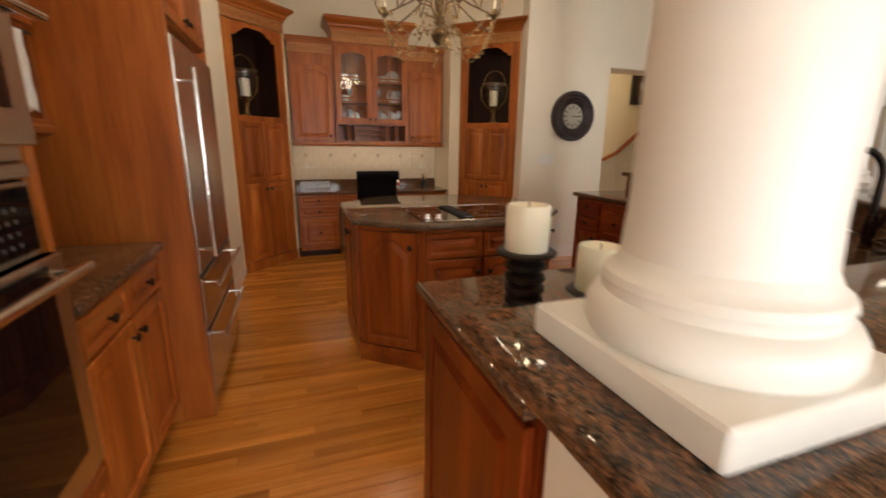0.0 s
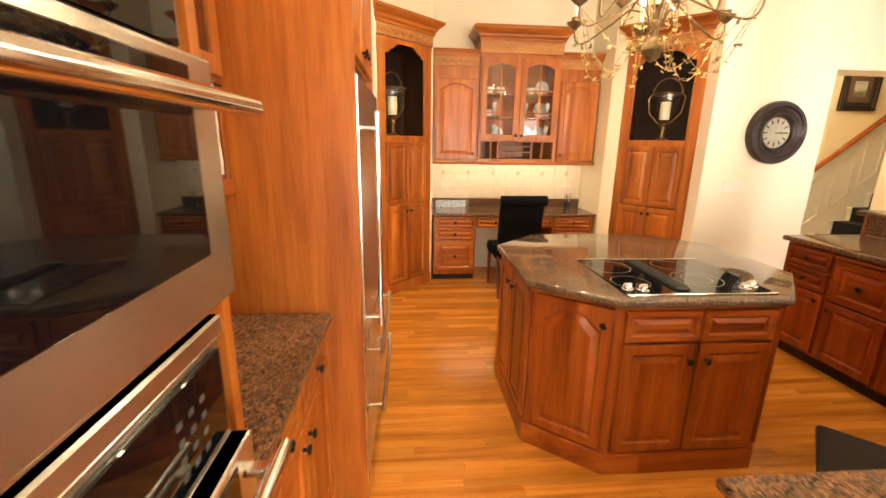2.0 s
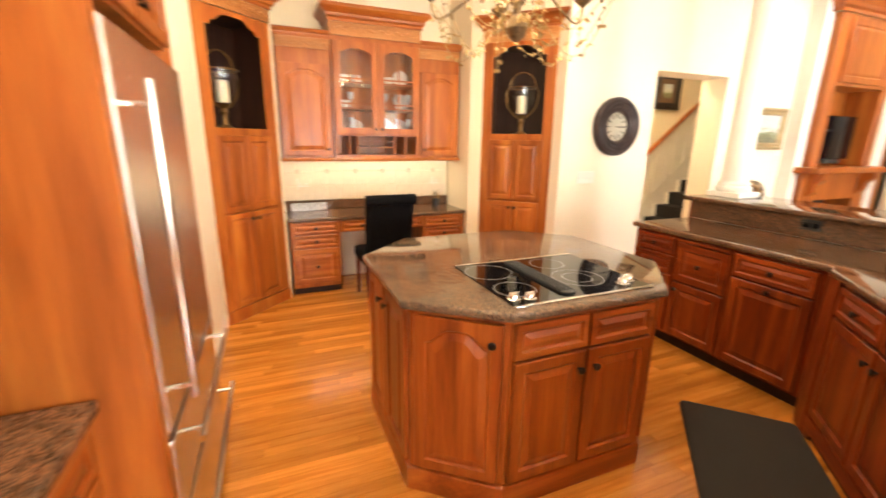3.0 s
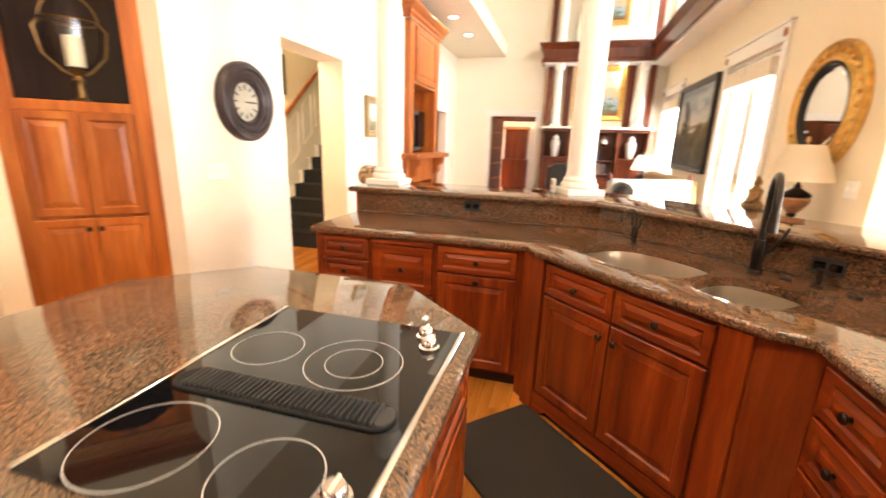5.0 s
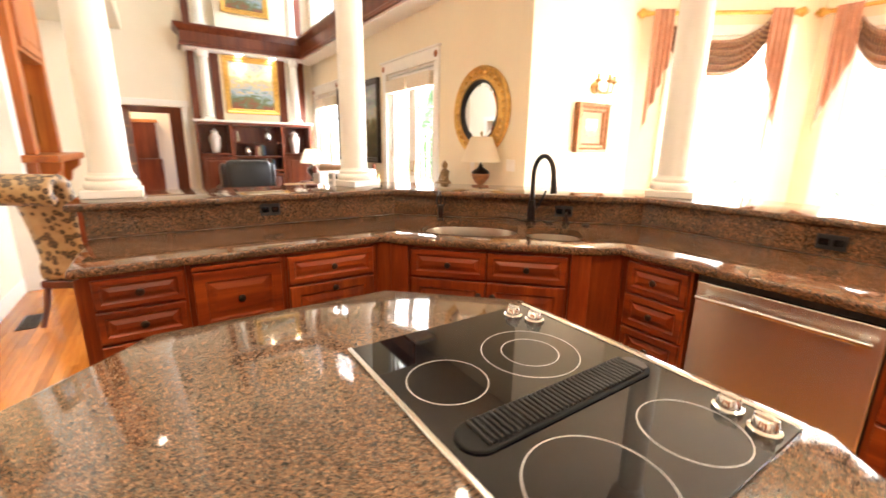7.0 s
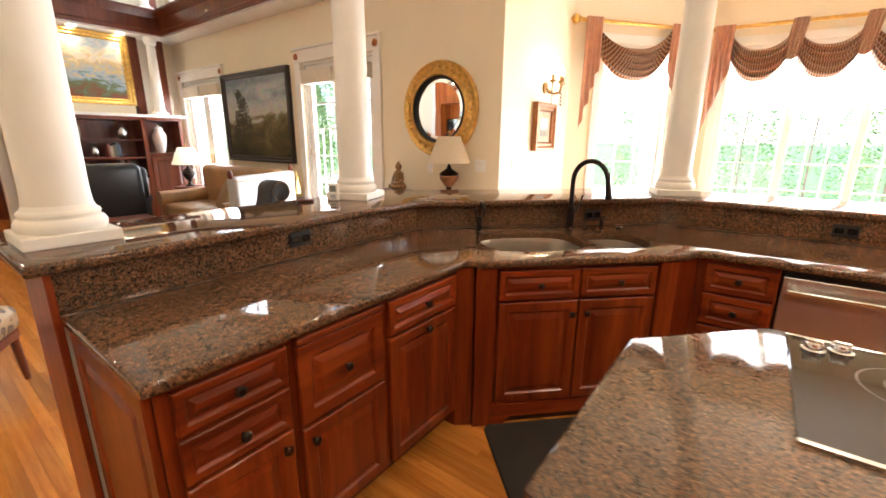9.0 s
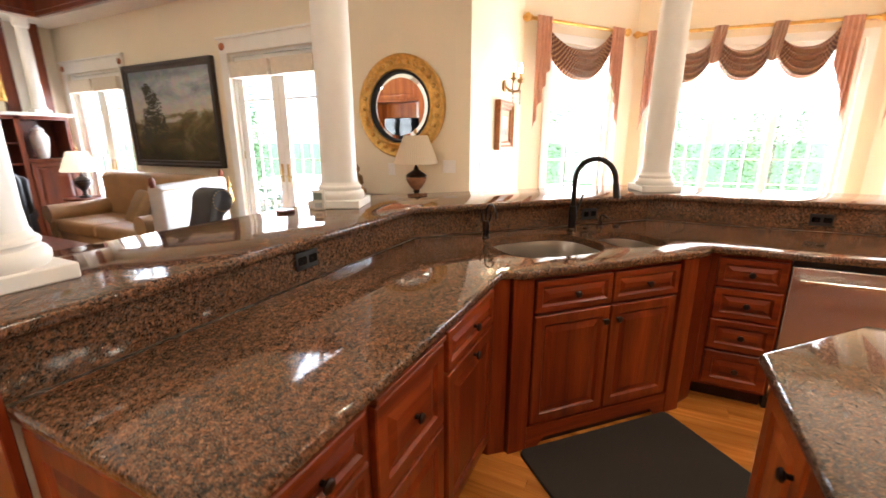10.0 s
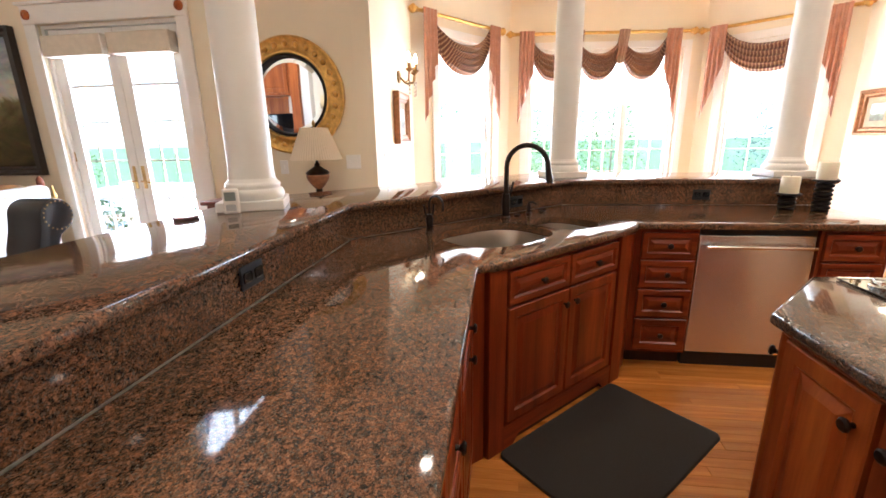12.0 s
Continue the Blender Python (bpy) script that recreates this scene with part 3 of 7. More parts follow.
u = unit("base_cabinet", pose(XF, ends[2], 0, 0, 0, -90), ends[2] - ends[3] - 0.001, 0.58, "cherry base cabinet with one drawer over a pull-out door")
w = ends[2] - ends[3]
front(u, "drawer", 0.01, w - 0.03, 0.705, 0.855, "mid")
front(u, "door", 0.01, w - 0.03, 0.12, 0.695, (w / 2 - 0.02, -0.03))
end = part("end_panel", box((0, 0.0, 0), (0.618, 0.02, TOP - SLAB)), CHERRY, first_unit, "raised cherry end panel")
end.matrix_basis = first_unit.matrix_basis.inverted() @ pose(4.476, 4.374, 0, 0, 0, 180)
ob = part("raised_panel", panel(0.598, 0.76, 0.02, 0.07), CHERRY, end)
ob.matrix_basis = pose(0.01, -0.001, 0.10)

# sink cabinet across the corner
SA = Vector((3.790, 3.030))
sink_unit = unit("sink_cabinet", pose(SA.x, SA.y, 0, 0, 0, -135), 1.06, 0.03, "cherry sink cabinet set across the corner with arched foot", toe=0.005)
for x0, x1 in ((0.0, 0.10), (0.96, 1.06)):
    part("stile", box((x0, -0.024, 0.0), (x1, 0.03, TOP - SLAB), 0.003), CHERRY, sink_unit)
for x0, x1, side in ((0.115, 0.53, -1), (0.535, 0.945, 1)):
    front(sink_unit, "drawer", x0, x1, 0.70, 0.855, "mid")
    front(sink_unit, "door", x0, x1, 0.13, 0.69, (-0.035, -0.07) if side < 0 else (0.035, -0.07))
foot = [(0.1, 0.0), (0.1, 0.12), (0.96, 0.12), (0.96, 0.0), (0.90, 0.0), (0.86, 0.045), (0.20, 0.045), (0.16, 0.0)]
bm = prism(foot, -0.012, 0.02)
bmesh.ops.transform(bm, matrix=Matrix.Rotation(radians(90), 4, 'X'), verts=bm.verts[:])
part("arched_foot", bm, CHERRY_H, sink_unit)
filler = part("filler_strip", prism([(3.858, 3.089), (3.795, 3.035), (3.87, 2.98), (3.95, 3.089)], 0.0, TOP - SLAB), CHERRY)
adopt(filler, sink_unit)

filler = part("filler_strip", prism([(3.045, 2.280), (2.957, 2.134), (2.957, 2.05), (3.12, 2.25)], 0.0, TOP - SLAB), CHERRY)
adopt(filler, sink_unit)

# drawers, dishwasher and end drawers facing the island
u = unit("drawer_cabinet", pose(2.955, YF, 0, 0, 0, 180), 0.345, 0.6, "cherry cabinet with four stacked drawers beside the dishwasher")
for z0, z1 in ((0.70, 0.855), (0.52, 0.69), (0.335, 0.51), (0.12, 0.325)):
    front(u, "drawer", 0.035, 0.335, z0, z1, "mid")
dw = thing("dishwasher", pose(2.606, YF - 0.02, 0, 0, 0, 180), "brushed steel dishwasher with a bar handle", "dishwasher")
part("cabinet_body", box((0.002, 0.02, 0.10), (0.618, 0.6, 0.868)), BLACK, dw)
part("door", box((0.006, -0.012, 0.105), (0.614, 0.02, 0.835), 0.006, seg=2), STEELH, dw, "brushed steel door")
part("control_strip", box((0.006, -0.006, 0.838), (0.614, 0.02, 0.868), 0.003), BLACK, dw, "black control strip")
h = part("handle", tube([(0.03, -0.055, 0.775), (0.59, -0.055, 0.775)], 0.011, 12), CHROME, dw, "polished bar handle", smooth=True)
for x in (0.06, 0.56):
    part("bracket", box((x - 0.012, -0.055, 0.767), (x + 0.012, -0.010, 0.783), 0.003), CHROME, h)
part("toe_kick", box((0.006, 0.03, 0.0), (0.614, 0.6, 0.10)), BLACK, dw)
part("badge", box((0.555, -0.0135, 0.155), (0.60, -0.0115, 0.170)), CHROME, dw)
u = unit("drawer_cabinet", pose(1.984, YF, 0, 0, 0, 180), 0.335, 0.62, "cherry drawer cabinet at the end of the counter")
for z0, z1 in ((0.70, 0.855), (0.52, 0.69), (0.12, 0.51)):
    front(u, "drawer", 0.015, 0.32, z0, z1, "mid")
end = part("end_panel", box((0, 0, 0), (0.66, 0.02, TOP - SLAB)), CHERRY, u, "raised cherry end panel")
end.matrix_basis = u.matrix_basis.inverted() @ pose(1.642, 2.13, 0, 0, 0, -90)
ob = part("raised_panel", panel(0.63, 0.74, 0.02, 0.07), CHERRY, end)
ob.matrix_basis = pose(0.01, -0.001, 0.11)


def oval(cx, cy, a, b, ang, n=36, p=2.6):
    out = []
    for k in range(n):
        t = 2 * pi * k / n
        x = a * math.copysign(abs(cos(t)) ** (2 / p), cos(t))
        y = b * math.copysign(abs(sin(t)) ** (2 / p), sin(t))
        out.append((cx + x * cos(ang) - y * sin(ang), cy + x * sin(ang) + y * cos(ang)))
    return out


BOWLS = [oval(3.758, 2.510, 0.290, 0.235, radians(45), p=2.9), oval(3.377, 2.196, 0.163, 0.185, radians(45), p=2.9)]


def slab_with_holes(outline, holes, z0, z1, rim):
    bm = bmesh.new()
    loops = []
    for pts in (outline, *holes):
        loops.append([bm.verts.new((x, y, z1)) for x, y in pts])
    edges = []
    for vs in loops:
        edges += [bm.edges.new((vs[i], vs[(i + 1) % len(vs)])) for i in range(len(vs))]
    bmesh.ops.triangle_fill(bm, use_beauty=True, edges=edges)
    down = {}
    for vs in loops:
        for v in vs:
            down[v] = bm.verts.new((v.co.x, v.co.y, z0))
    for f in [f for f in bm.faces]:
        bm.faces.new([down[v] for v in reversed(f.verts)])
    for vs in loops:
        for i in range(len(vs)):
            a, b = vs[i], vs[(i + 1) % len(vs)]
            bm.faces.new((a, b, down[b], down[a]))
    bm.normal_update()
    bmesh.ops.recalc_face_normals(bm, faces=bm.faces[:])
    n = len(loops[0])
    sel = []
    for i in range(n):
        a, b = loops[0][i], loops[0][(i + 1) % n]
        sel += [bm.edges.get((a, b)), bm.edges.get((down[a], down[b]))]
    bmesh.ops.bevel(bm, geom=sel, offset=rim, segments=3, profile=0.5, affect='EDGES')
    return bm


counter = part("counter_worktop", slab_with_holes(EDGE, BOWLS, TOP - SLAB, TOP, 0.013), GRANITE, smooth=True)
tagged(counter, "polished brown granite worktop wrapping round the sink corner", "worktop")
for pts, deep, lab in ((BOWLS[0], 0.21, "large undermounted steel sink bowl in the granite"), (BOWLS[1], 0.16, "small undermounted steel prep sink bowl in the granite")):
    bm = bmesh.new()
    c = Vector((sum(p[0] for p in pts) / len(pts), sum(p[1] for p in pts) / len(pts)))
    rings = []
    for s, z in ((1.06, TOP - SLAB - 0.001), (1.0, TOP - SLAB - 0.002), (0.97, TOP - SLAB - 0.03), (0.93, TOP - SLAB - deep + 0.03), (0.80, TOP - SLAB - deep), (0.12, TOP - SLAB - deep - 0.006)):
        rings.append([bm.verts.new((c.x + (x - c.x) * s, c.y + (y - c.y) * s, z)) for x, y in pts])
    for p, q in zip(rings, rings[1:]):
        for i in range(len(p)):
            bm.faces.new((p[i], p[(i + 1) % len(p)], q[(i + 1) % len(p)], q[i]))
    bm.faces.new(rings[-1])
    ob = part("sink_bowl", bm, BASIN, smooth=True)
    so = ob.modifiers.new("sheet", 'SOLIDIFY')
    so.thickness, so.offset = 0.002, -1
    tagged(ob, lab, "sink")

# granite splash, raised bar and its knee wall
SPL = [(4.475, 4.405), (4.475, 2.665), (3.282, 1.472), (1.605, 1.472)]
splash = part("backsplash", sweep([(x, y, TOP) for x, y in SPL][::-1], [(0.001, 0.0), (0.022, 0.0), (0.022, BARZ - 0.04 - TOP), (0.001, BARZ - 0.04 - TOP)]), GRANITE)
tagged(splash, "granite splash strip between counter and raised bar", "backsplash")
BAR = [(4.445, 4.47), (4.445, 2.692), (3.243, 1.49), (1.49, 1.49), (1.49, 0.88), (3.52, 0.88), (5.09, 2.45), (5.09, 4.47)]
bar = part("bar_top", prism(BAR[::-1], BARZ - 0.04, BARZ, 0.014, 3), GRANITE, smooth=True)
tagged(bar, "raised polished granite bar top following the counter", "bar top")
knee = [(4.50, 4.40), (4.50, 2.655), (3.292, 1.447), (1.64, 1.447), (1.64, 1.16), (3.41, 1.16), (4.79, 2.54), (4.79, 4.40)]
knee_wall = structure(part("wall_knee", prism(knee[::-1], 0, BARZ - 0.04), WALLW), "pale half wall carrying the raised bar")
for lo, hi in (((4.478, 4.402, 0), (4.80, 4.425, BARZ - 0.04)), ):
    part("end_board", box(lo, hi, 0.003), CHERRY, knee_wall, "cherry board capping the half wall")


def column(x, y, turn):
    c = thing("column", pose(x, y, BARZ, 0, 0, turn), "white round column on a moulded base, standing on the bar", "column", "columns on the bar")
    part("plinth", box((-0.14, -0.14, 0), (0.14, 0.14, 0.043), 0.004), WHITE, c)
    part("torus_base", lathe([(0.128, 0.043), (0.134, 0.055), (0.134, 0.072), (0.126, 0.086), (0.117, 0.091), (0.117, 0.099), (0.120, 0.105), (0.117, 0.114), (0.109, 0.119), (0.106, 0.125), (0.101, 0.136)], 48), WHITE, c, smooth=True)
    part("shaft", lathe([(0.101, 0.134), (0.097, 0.19), (0.097, 0.9), (0.093, 1.5), (0.085, CEIL - BARZ - 0.25)], 48), WHITE, c, smooth=True)
    part("capital", lathe([(0.085, CEIL - BARZ - 0.25), (0.100, CEIL - BARZ - 0.24), (0.100, CEIL - BARZ - 0.2), (0.14, CEIL - BARZ - 0.12), (0.15, CEIL - BARZ - 0.06), (0.15, CEIL - BARZ)], 40), WHITE, c, smooth=True)


for x, y, turn in ((4.80, 4.29, 0), (4.875, 2.80, 22.5), (3.255, 1.21, 22.5), (1.70, 1.25, 0)):
    column(x, y, turn)

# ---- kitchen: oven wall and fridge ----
# from here on, cherry with the brighter light put into its colour
CHERRY, CHERRY_H = LIT_CHERRY
oven_cab = thing("oven_cabinet", pose(0.66, 1.43, 0, 0, 0, 90), "tall cherry cabinet housing two built-in ovens", "cabinet")
for name, lo, hi in (("side_panel", (-0.07, 0, 0), (-0.045, 0.64, 2.42)), ("side_panel", (0.785, 0, 0), (0.815, 0.64, 2.42)), ("back_board", (-0.045, 0.60, 0), (0.785, 0.63, 2.42)),
                     ("shelf", (0.03, 0.0, 1.785), (0.785, 0.60, 1.81)), ("shelf", (0.03, 0.0, 1.265), (0.785, 0.60, 1.29)), ("shelf", (0.03, 0, 0.43), (0.785, 0.60, 0.46)), ("top_board", (0.03, 0, 2.40), (0.785, 0.6, 2.42))):
    part(name, box(lo, hi), CHERRY, oven_cab)
front(oven_cab, "drawer", 0.02, 0.795, 0.12, 0.42, "mid")
front(oven_cab, "door", 0.02, 0.40, 1.82, 2.40, (-0.04, 0.06))
front(oven_cab, "door", 0.41, 0.795, 1.82, 2.40, (0.04, 0.06))
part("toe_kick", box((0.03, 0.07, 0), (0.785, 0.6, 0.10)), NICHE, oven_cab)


def oven(name, z0, z1, control, label):
    """A built-in oven in front of the cabinet: steel face, dark window, bar handle and a glass control strip on top."""
    o = thing(name, pose(0.66, 1.39, z0, 0, 0, 90), label, "oven")
    h = z1 - z0
    part("oven_box", box((0.012, 0.0, 0.01), (0.742, 0.55, h - 0.01)), BLACK, o)
    part("trim", box((0.0, -0.022, 0.0), (0.754, 0.0, h), 0.003), STEELH, o, "brushed steel trim")
    cz = h - control
    cp = part("control_panel", box((0.02, -0.030, cz + 0.008), (0.734, -0.022, h - 0.012), 0.002), BLACKG, o, "black glass control panel")
    door = part("door", box((0.006, -0.060, 0.035), (0.748, -0.024, cz - 0.004), 0.005, seg=2), STEELH, o, "brushed steel oven door")
    part("window", box((0.075, -0.0625, 0.110), (0.68, -0.059, cz - 0.02), 0.002), BLACKG, door, "dark glass window")
    hz = cz - (0.062 if control < 0.12 else 0.045)
    hd = part("handle", tube([(0.0, -0.108, hz), (0.754, -0.108, hz)], 0.013, 14), CHROME, door, "polished bar handle", smooth=True)
    for x in (0.05, 0.70):
        part("bracket", box((x - 0.012, -0.108, hz - 0.008), (x + 0.012, -0.058, hz + 0.008), 0.003), CHROME, hd)
    return o, cp


ov, cp = oven("speed_oven", 1.295, 1.775, 0.115, "brushed steel speed oven with dark glass and a dial")
dial = lathe([(0.030, 0), (0.030, 0.010), (0.027, 0.012), (0.027, 0.016), (0.030, 0.018), (0.030, 0.026), (0.027, 0.028), (0.027, 0.032), (0.029, 0.034), (0.028, 0.046), (0.024, 0.049)], 28)
part("dial", dial, CHROME, cp, "chrome ribbed dial", smooth=True, at=pose(0.60, -0.030, 0.425, 90, 0, 0))
part("vent_trim", box((0.0, -0.030, -0.036), (0.754, -0.001, -0.004), 0.004), STEELH, ov, "brushed steel vent strip")
badge = part("badge", box((0.10, -0.065, 0.050), (0.18, -0.0605, 0.076), 0.003), CHROME, ov, "small polished maker's plate")
part("badge_field", box((0.112, -0.0665, 0.054), (0.168, -0.065, 0.072), 0.001), BLACK, badge)
ov, cp = oven("wall_oven", 0.47, 1.255, 0.165, "brushed steel wall oven with touch controls and bar handle")
PRINT = plain("pale_print", (0.05, 0.05, 0.05), 0.5)
AMBER = glow("amber_display", (1.0, 0.35, 0.05), 1.5)
for r in range(4):
    for c in range(3):
        part("key_mark", box((0.60 + c * 0.03, -0.0306, 0.645 + r * 0.026), (0.612 + c * 0.03, -0.0299, 0.655 + r * 0.026)), PRINT, cp)
for c in range(14):
    part("key_mark", box((0.20 + c * 0.026, -0.0306, 0.650), (0.212 + c * 0.026, -0.0299, 0.656)), PRINT, cp)
part("display_digit", box((0.40, -0.0308, 0.70), (0.415, -0.0299, 0.706)), AMBER, cp)

# short counter between ovens and fridge
u = unit("base_cabinet", pose(0.64, 2.25, 0, 0, 0, 90), 0.785, 0.62, "cherry base cabinet with two drawers over two doors beside the ovens")
front(u, "drawer", 0.02, 0.39, 0.72, 0.855, "mid")
front(u, "drawer", 0.40, 0.77, 0.72, 0.855, "mid")
front(u, "door", 0.02, 0.39, 0.12, 0.71, (-0.03, -0.06))
front(u, "door", 0.40, 0.77, 0.12, 0.71, (0.03, -0.06))
tagged(part("side_worktop", box((0.01, 2.247, TOP - SLAB), (0.685, 3.036, TOP), 0.012, seg=3), GRANITE), "short polished granite worktop between ovens and fridge", "worktop")
tagged(part("wood_backsplash", box((0.004, 2.25, TOP + 0.001), (0.022, 3.036, 1.40)), CHERRY_H), "plain cherry board behind the short worktop", "backsplash")
# upper cabinet with a glass door over a rail holding a white towel
up = thing("wall_cabinet", pose(0.36, 2.25, 1.40, 0, 0, 90), "cherry wall cabinet with leaded glass doors over an open niche", "cabinet")
for name, lo, hi in (("side_panel", (0, 0, 0), (0.02, 0.33, 1.02)), ("side_panel", (0.763, 0, 0), (0.783, 0.33, 1.02)), ("bottom_board", (0.02, 0, 0.0), (0.763, 0.33, 0.02)), ("shelf", (0.02, 0, 0.33), (0.763, 0.33, 0.35)),
                     ("top_board", (0.02, 0, 1.0), (0.763, 0.33, 1.02)), ("back_board", (0.02, 0.31, 0.02), (0.763, 0.33, 1.0))):
    part(name, box(lo, hi), CHERRY, up)
for x0, x1 in ((0.01, 0.39), (0.395, 0.775)):
    bm = bmesh.new()
    for lo, hi in (((x0, -0.02, 0.345), (x0 + 0.05, 0, 1.0)), ((x1 - 0.05, -0.02, 0.345), (x1, 0, 1.0)), ((x0 + 0.05, -0.02, 0.345), (x1 - 0.05, 0, 0.405)), ((x0 + 0.05, -0.02, 0.94), (x1 - 0.05, 0, 1.0))):
        box(lo, hi, 0.003, bm)
    d = part("door", bm, CHERRY, up)
PANE = clear_glass("window_glass")
for x0, x1 in ((0.06, 0.34), (0.445, 0.725)):
    part("pane", box((x0, -0.012, 0.405), (x1, -0.008, 0.94)), PANE, up)
part("rail_moulding", sweep([(0, 0, 0), (0.783, 0, 0)], [(0, -0.04), (0.018, -0.03), (0.022, -0.012), (0.012, 0), (0.012, 0.02), (0, 0.02)]), CHERRY_H, up)
TOWEL = plain("white_cotton", (0.82, 0.81, 0.78), 0.9, 0, 0.04, 30, relief=0.4, sheen=0.4)
bm = bmesh.new()
nx, nz = 20, 14
grid = [[bm.verts.new((0.46 + 0.22 * i / nx, -0.018 + 0.008 * sin(i * 1.5) * (j / nz) + 0.003 * sin(i * 3.1 + j), 0.315 - 0.27 * j / nz - 0.006 * sin(i * 2.3) * (j == nz))) for j in range(nz + 1)] for i in range(nx + 1)]
for i in range(nx):
    for j in range(nz):
        bm.faces.new((grid[i][j], grid[i + 1][j], grid[i + 1][j + 1], grid[i][j + 1]))
tw = part("hanging_towel", bm, TOWEL, smooth=True, at=pose(0.36, 2.25, 1.40, 0, 0, 90))
so = tw.modifiers.new("cloth", 'SOLIDIFY')
so.thickness = 0.006
tagged(tw, "folded white towel hanging in the cabinet niche", "towel")
part("towel_rail", tube([(0.02, -0.012, 0.318), (0.763, -0.012, 0.318)], 0.006, 8), BRONZE, up, smooth=True)

# tall panel and fridge
fr = thing("fridge", pose(0.73, 3.095, 0, 0, 0, 90), "brushed steel fridge with freezer drawers and long bar handles", "fridge")
part("carcass", box((0, 0.0, 0.02), (0.915, 0.70, 1.79)), BLACK, fr)
for x0, x1, z0, z1 in ((0.003, 0.912, 0.725, 1.785), (0.003, 0.912, 0.445, 0.705), (0.003, 0.912, 0.07, 0.425)):
    d = part("door", box((x0, -0.075, z0), (x1, -0.002, z1), 0.008, seg=2), STEEL, fr, "brushed steel door")
    if z0 > 0.6:
        hp = [(0.06, -0.135, 0.80), (0.06, -0.135, 1.66)]
        br = [(0.06, 0.84), (0.06, 1.60)]
    else:
        hp = [(0.06, -0.135, z1 - 0.05), (0.855, -0.135, z1 - 0.05)]
        br = [(0.12, z1 - 0.05), (0.80, z1 - 0.05)]
    hd = part("handle", tube(hp, 0.011, 12), CHROME, d, "polished bar handle", smooth=True)
    for x, z in br:
        part("bracket", tube([(x, -0.07, z), (x, -0.135, z)], 0.008, 10), CHROME, hd)
for z in (0.715, 0.435):
    part("hinge_gap", box((0.0, -0.072, z - 0.009), (0.915, -0.004, z + 0.009)), BLACK, fr)
part("grille", box((0.01, -0.03, 0.0), (0.905, 0.02, 0.065)), BLACK, fr, "black foot grille")
over = unit("over_fridge_cabinet", pose(0.76, 3.085, 1.86, 0, 0, 90), 0.943, 0.7, "cherry cabinet over the fridge with two doors", 0.0, 0.56, "wall cabinets", 0)
for y0, y1, x1 in ((3.038, 3.083, 0.80), (4.03, 4.07, 0.78)):
    adopt(part("side_panel", box((0.0, y0, 0), (x1, y1, 2.42), 0.003), CHERRY, None, "full-height cherry side panel"), over)
front(over, "door", 0.01, 0.47, 0.01, 0.55, (-0.04, 0.05))
front(over, "door", 0.475, 0.935, 0.01, 0.55, (0.04, 0.05))

# ---- kitchen: corner cupboards ----
CARVE = wood("carved_cherry", (0.30, 0.11, 0.03), (0.50, 0.21, 0.065), (0.64, 0.31, 0.11), stretch=(0.1, 1, 1))


def carved_frieze(parent, w, x0, z, depth, h=0.055):
    """A running vine carved in relief."""
    bm = bmesh.new()
    pts = [(x0 + w * i / 60, depth - 0.004, z + 0.014 * sin(i * 0.62)) for i in range(61)]
    tube(pts, 0.004, 6, bm)
    n = int(w / 0.045)
    for i in range(n):
        x = x0 + w * (i + 0.5) / n
        s = 1 if i % 2 else -1
        leaf = lathe([(0.001, -0.5), (0.25, -0.25), (0.32, 0.05), (0.18, 0.35), (0.001, 0.55)], 8)
        add(bm, leaf, Matrix.Translation((x, depth - 0.003, z + s * 0.010)) @ Matrix.Rotation(radians(60 * s), 4, 'Y') @ Matrix.Diagonal((0.030, 0.022, 0.042, 1)))
    return part("carved_vine", bm, CARVE, parent, "carved leafy vine in relief", smooth=True)


CROWN = [(0.0, 0.0), (0.012, 0.0), (0.012, 0.025), (0.03, 0.04), (0.036, 0.062), (0.062, 0.082), (0.085, 0.105), (0.085, 0.128), (0.0, 0.128)]


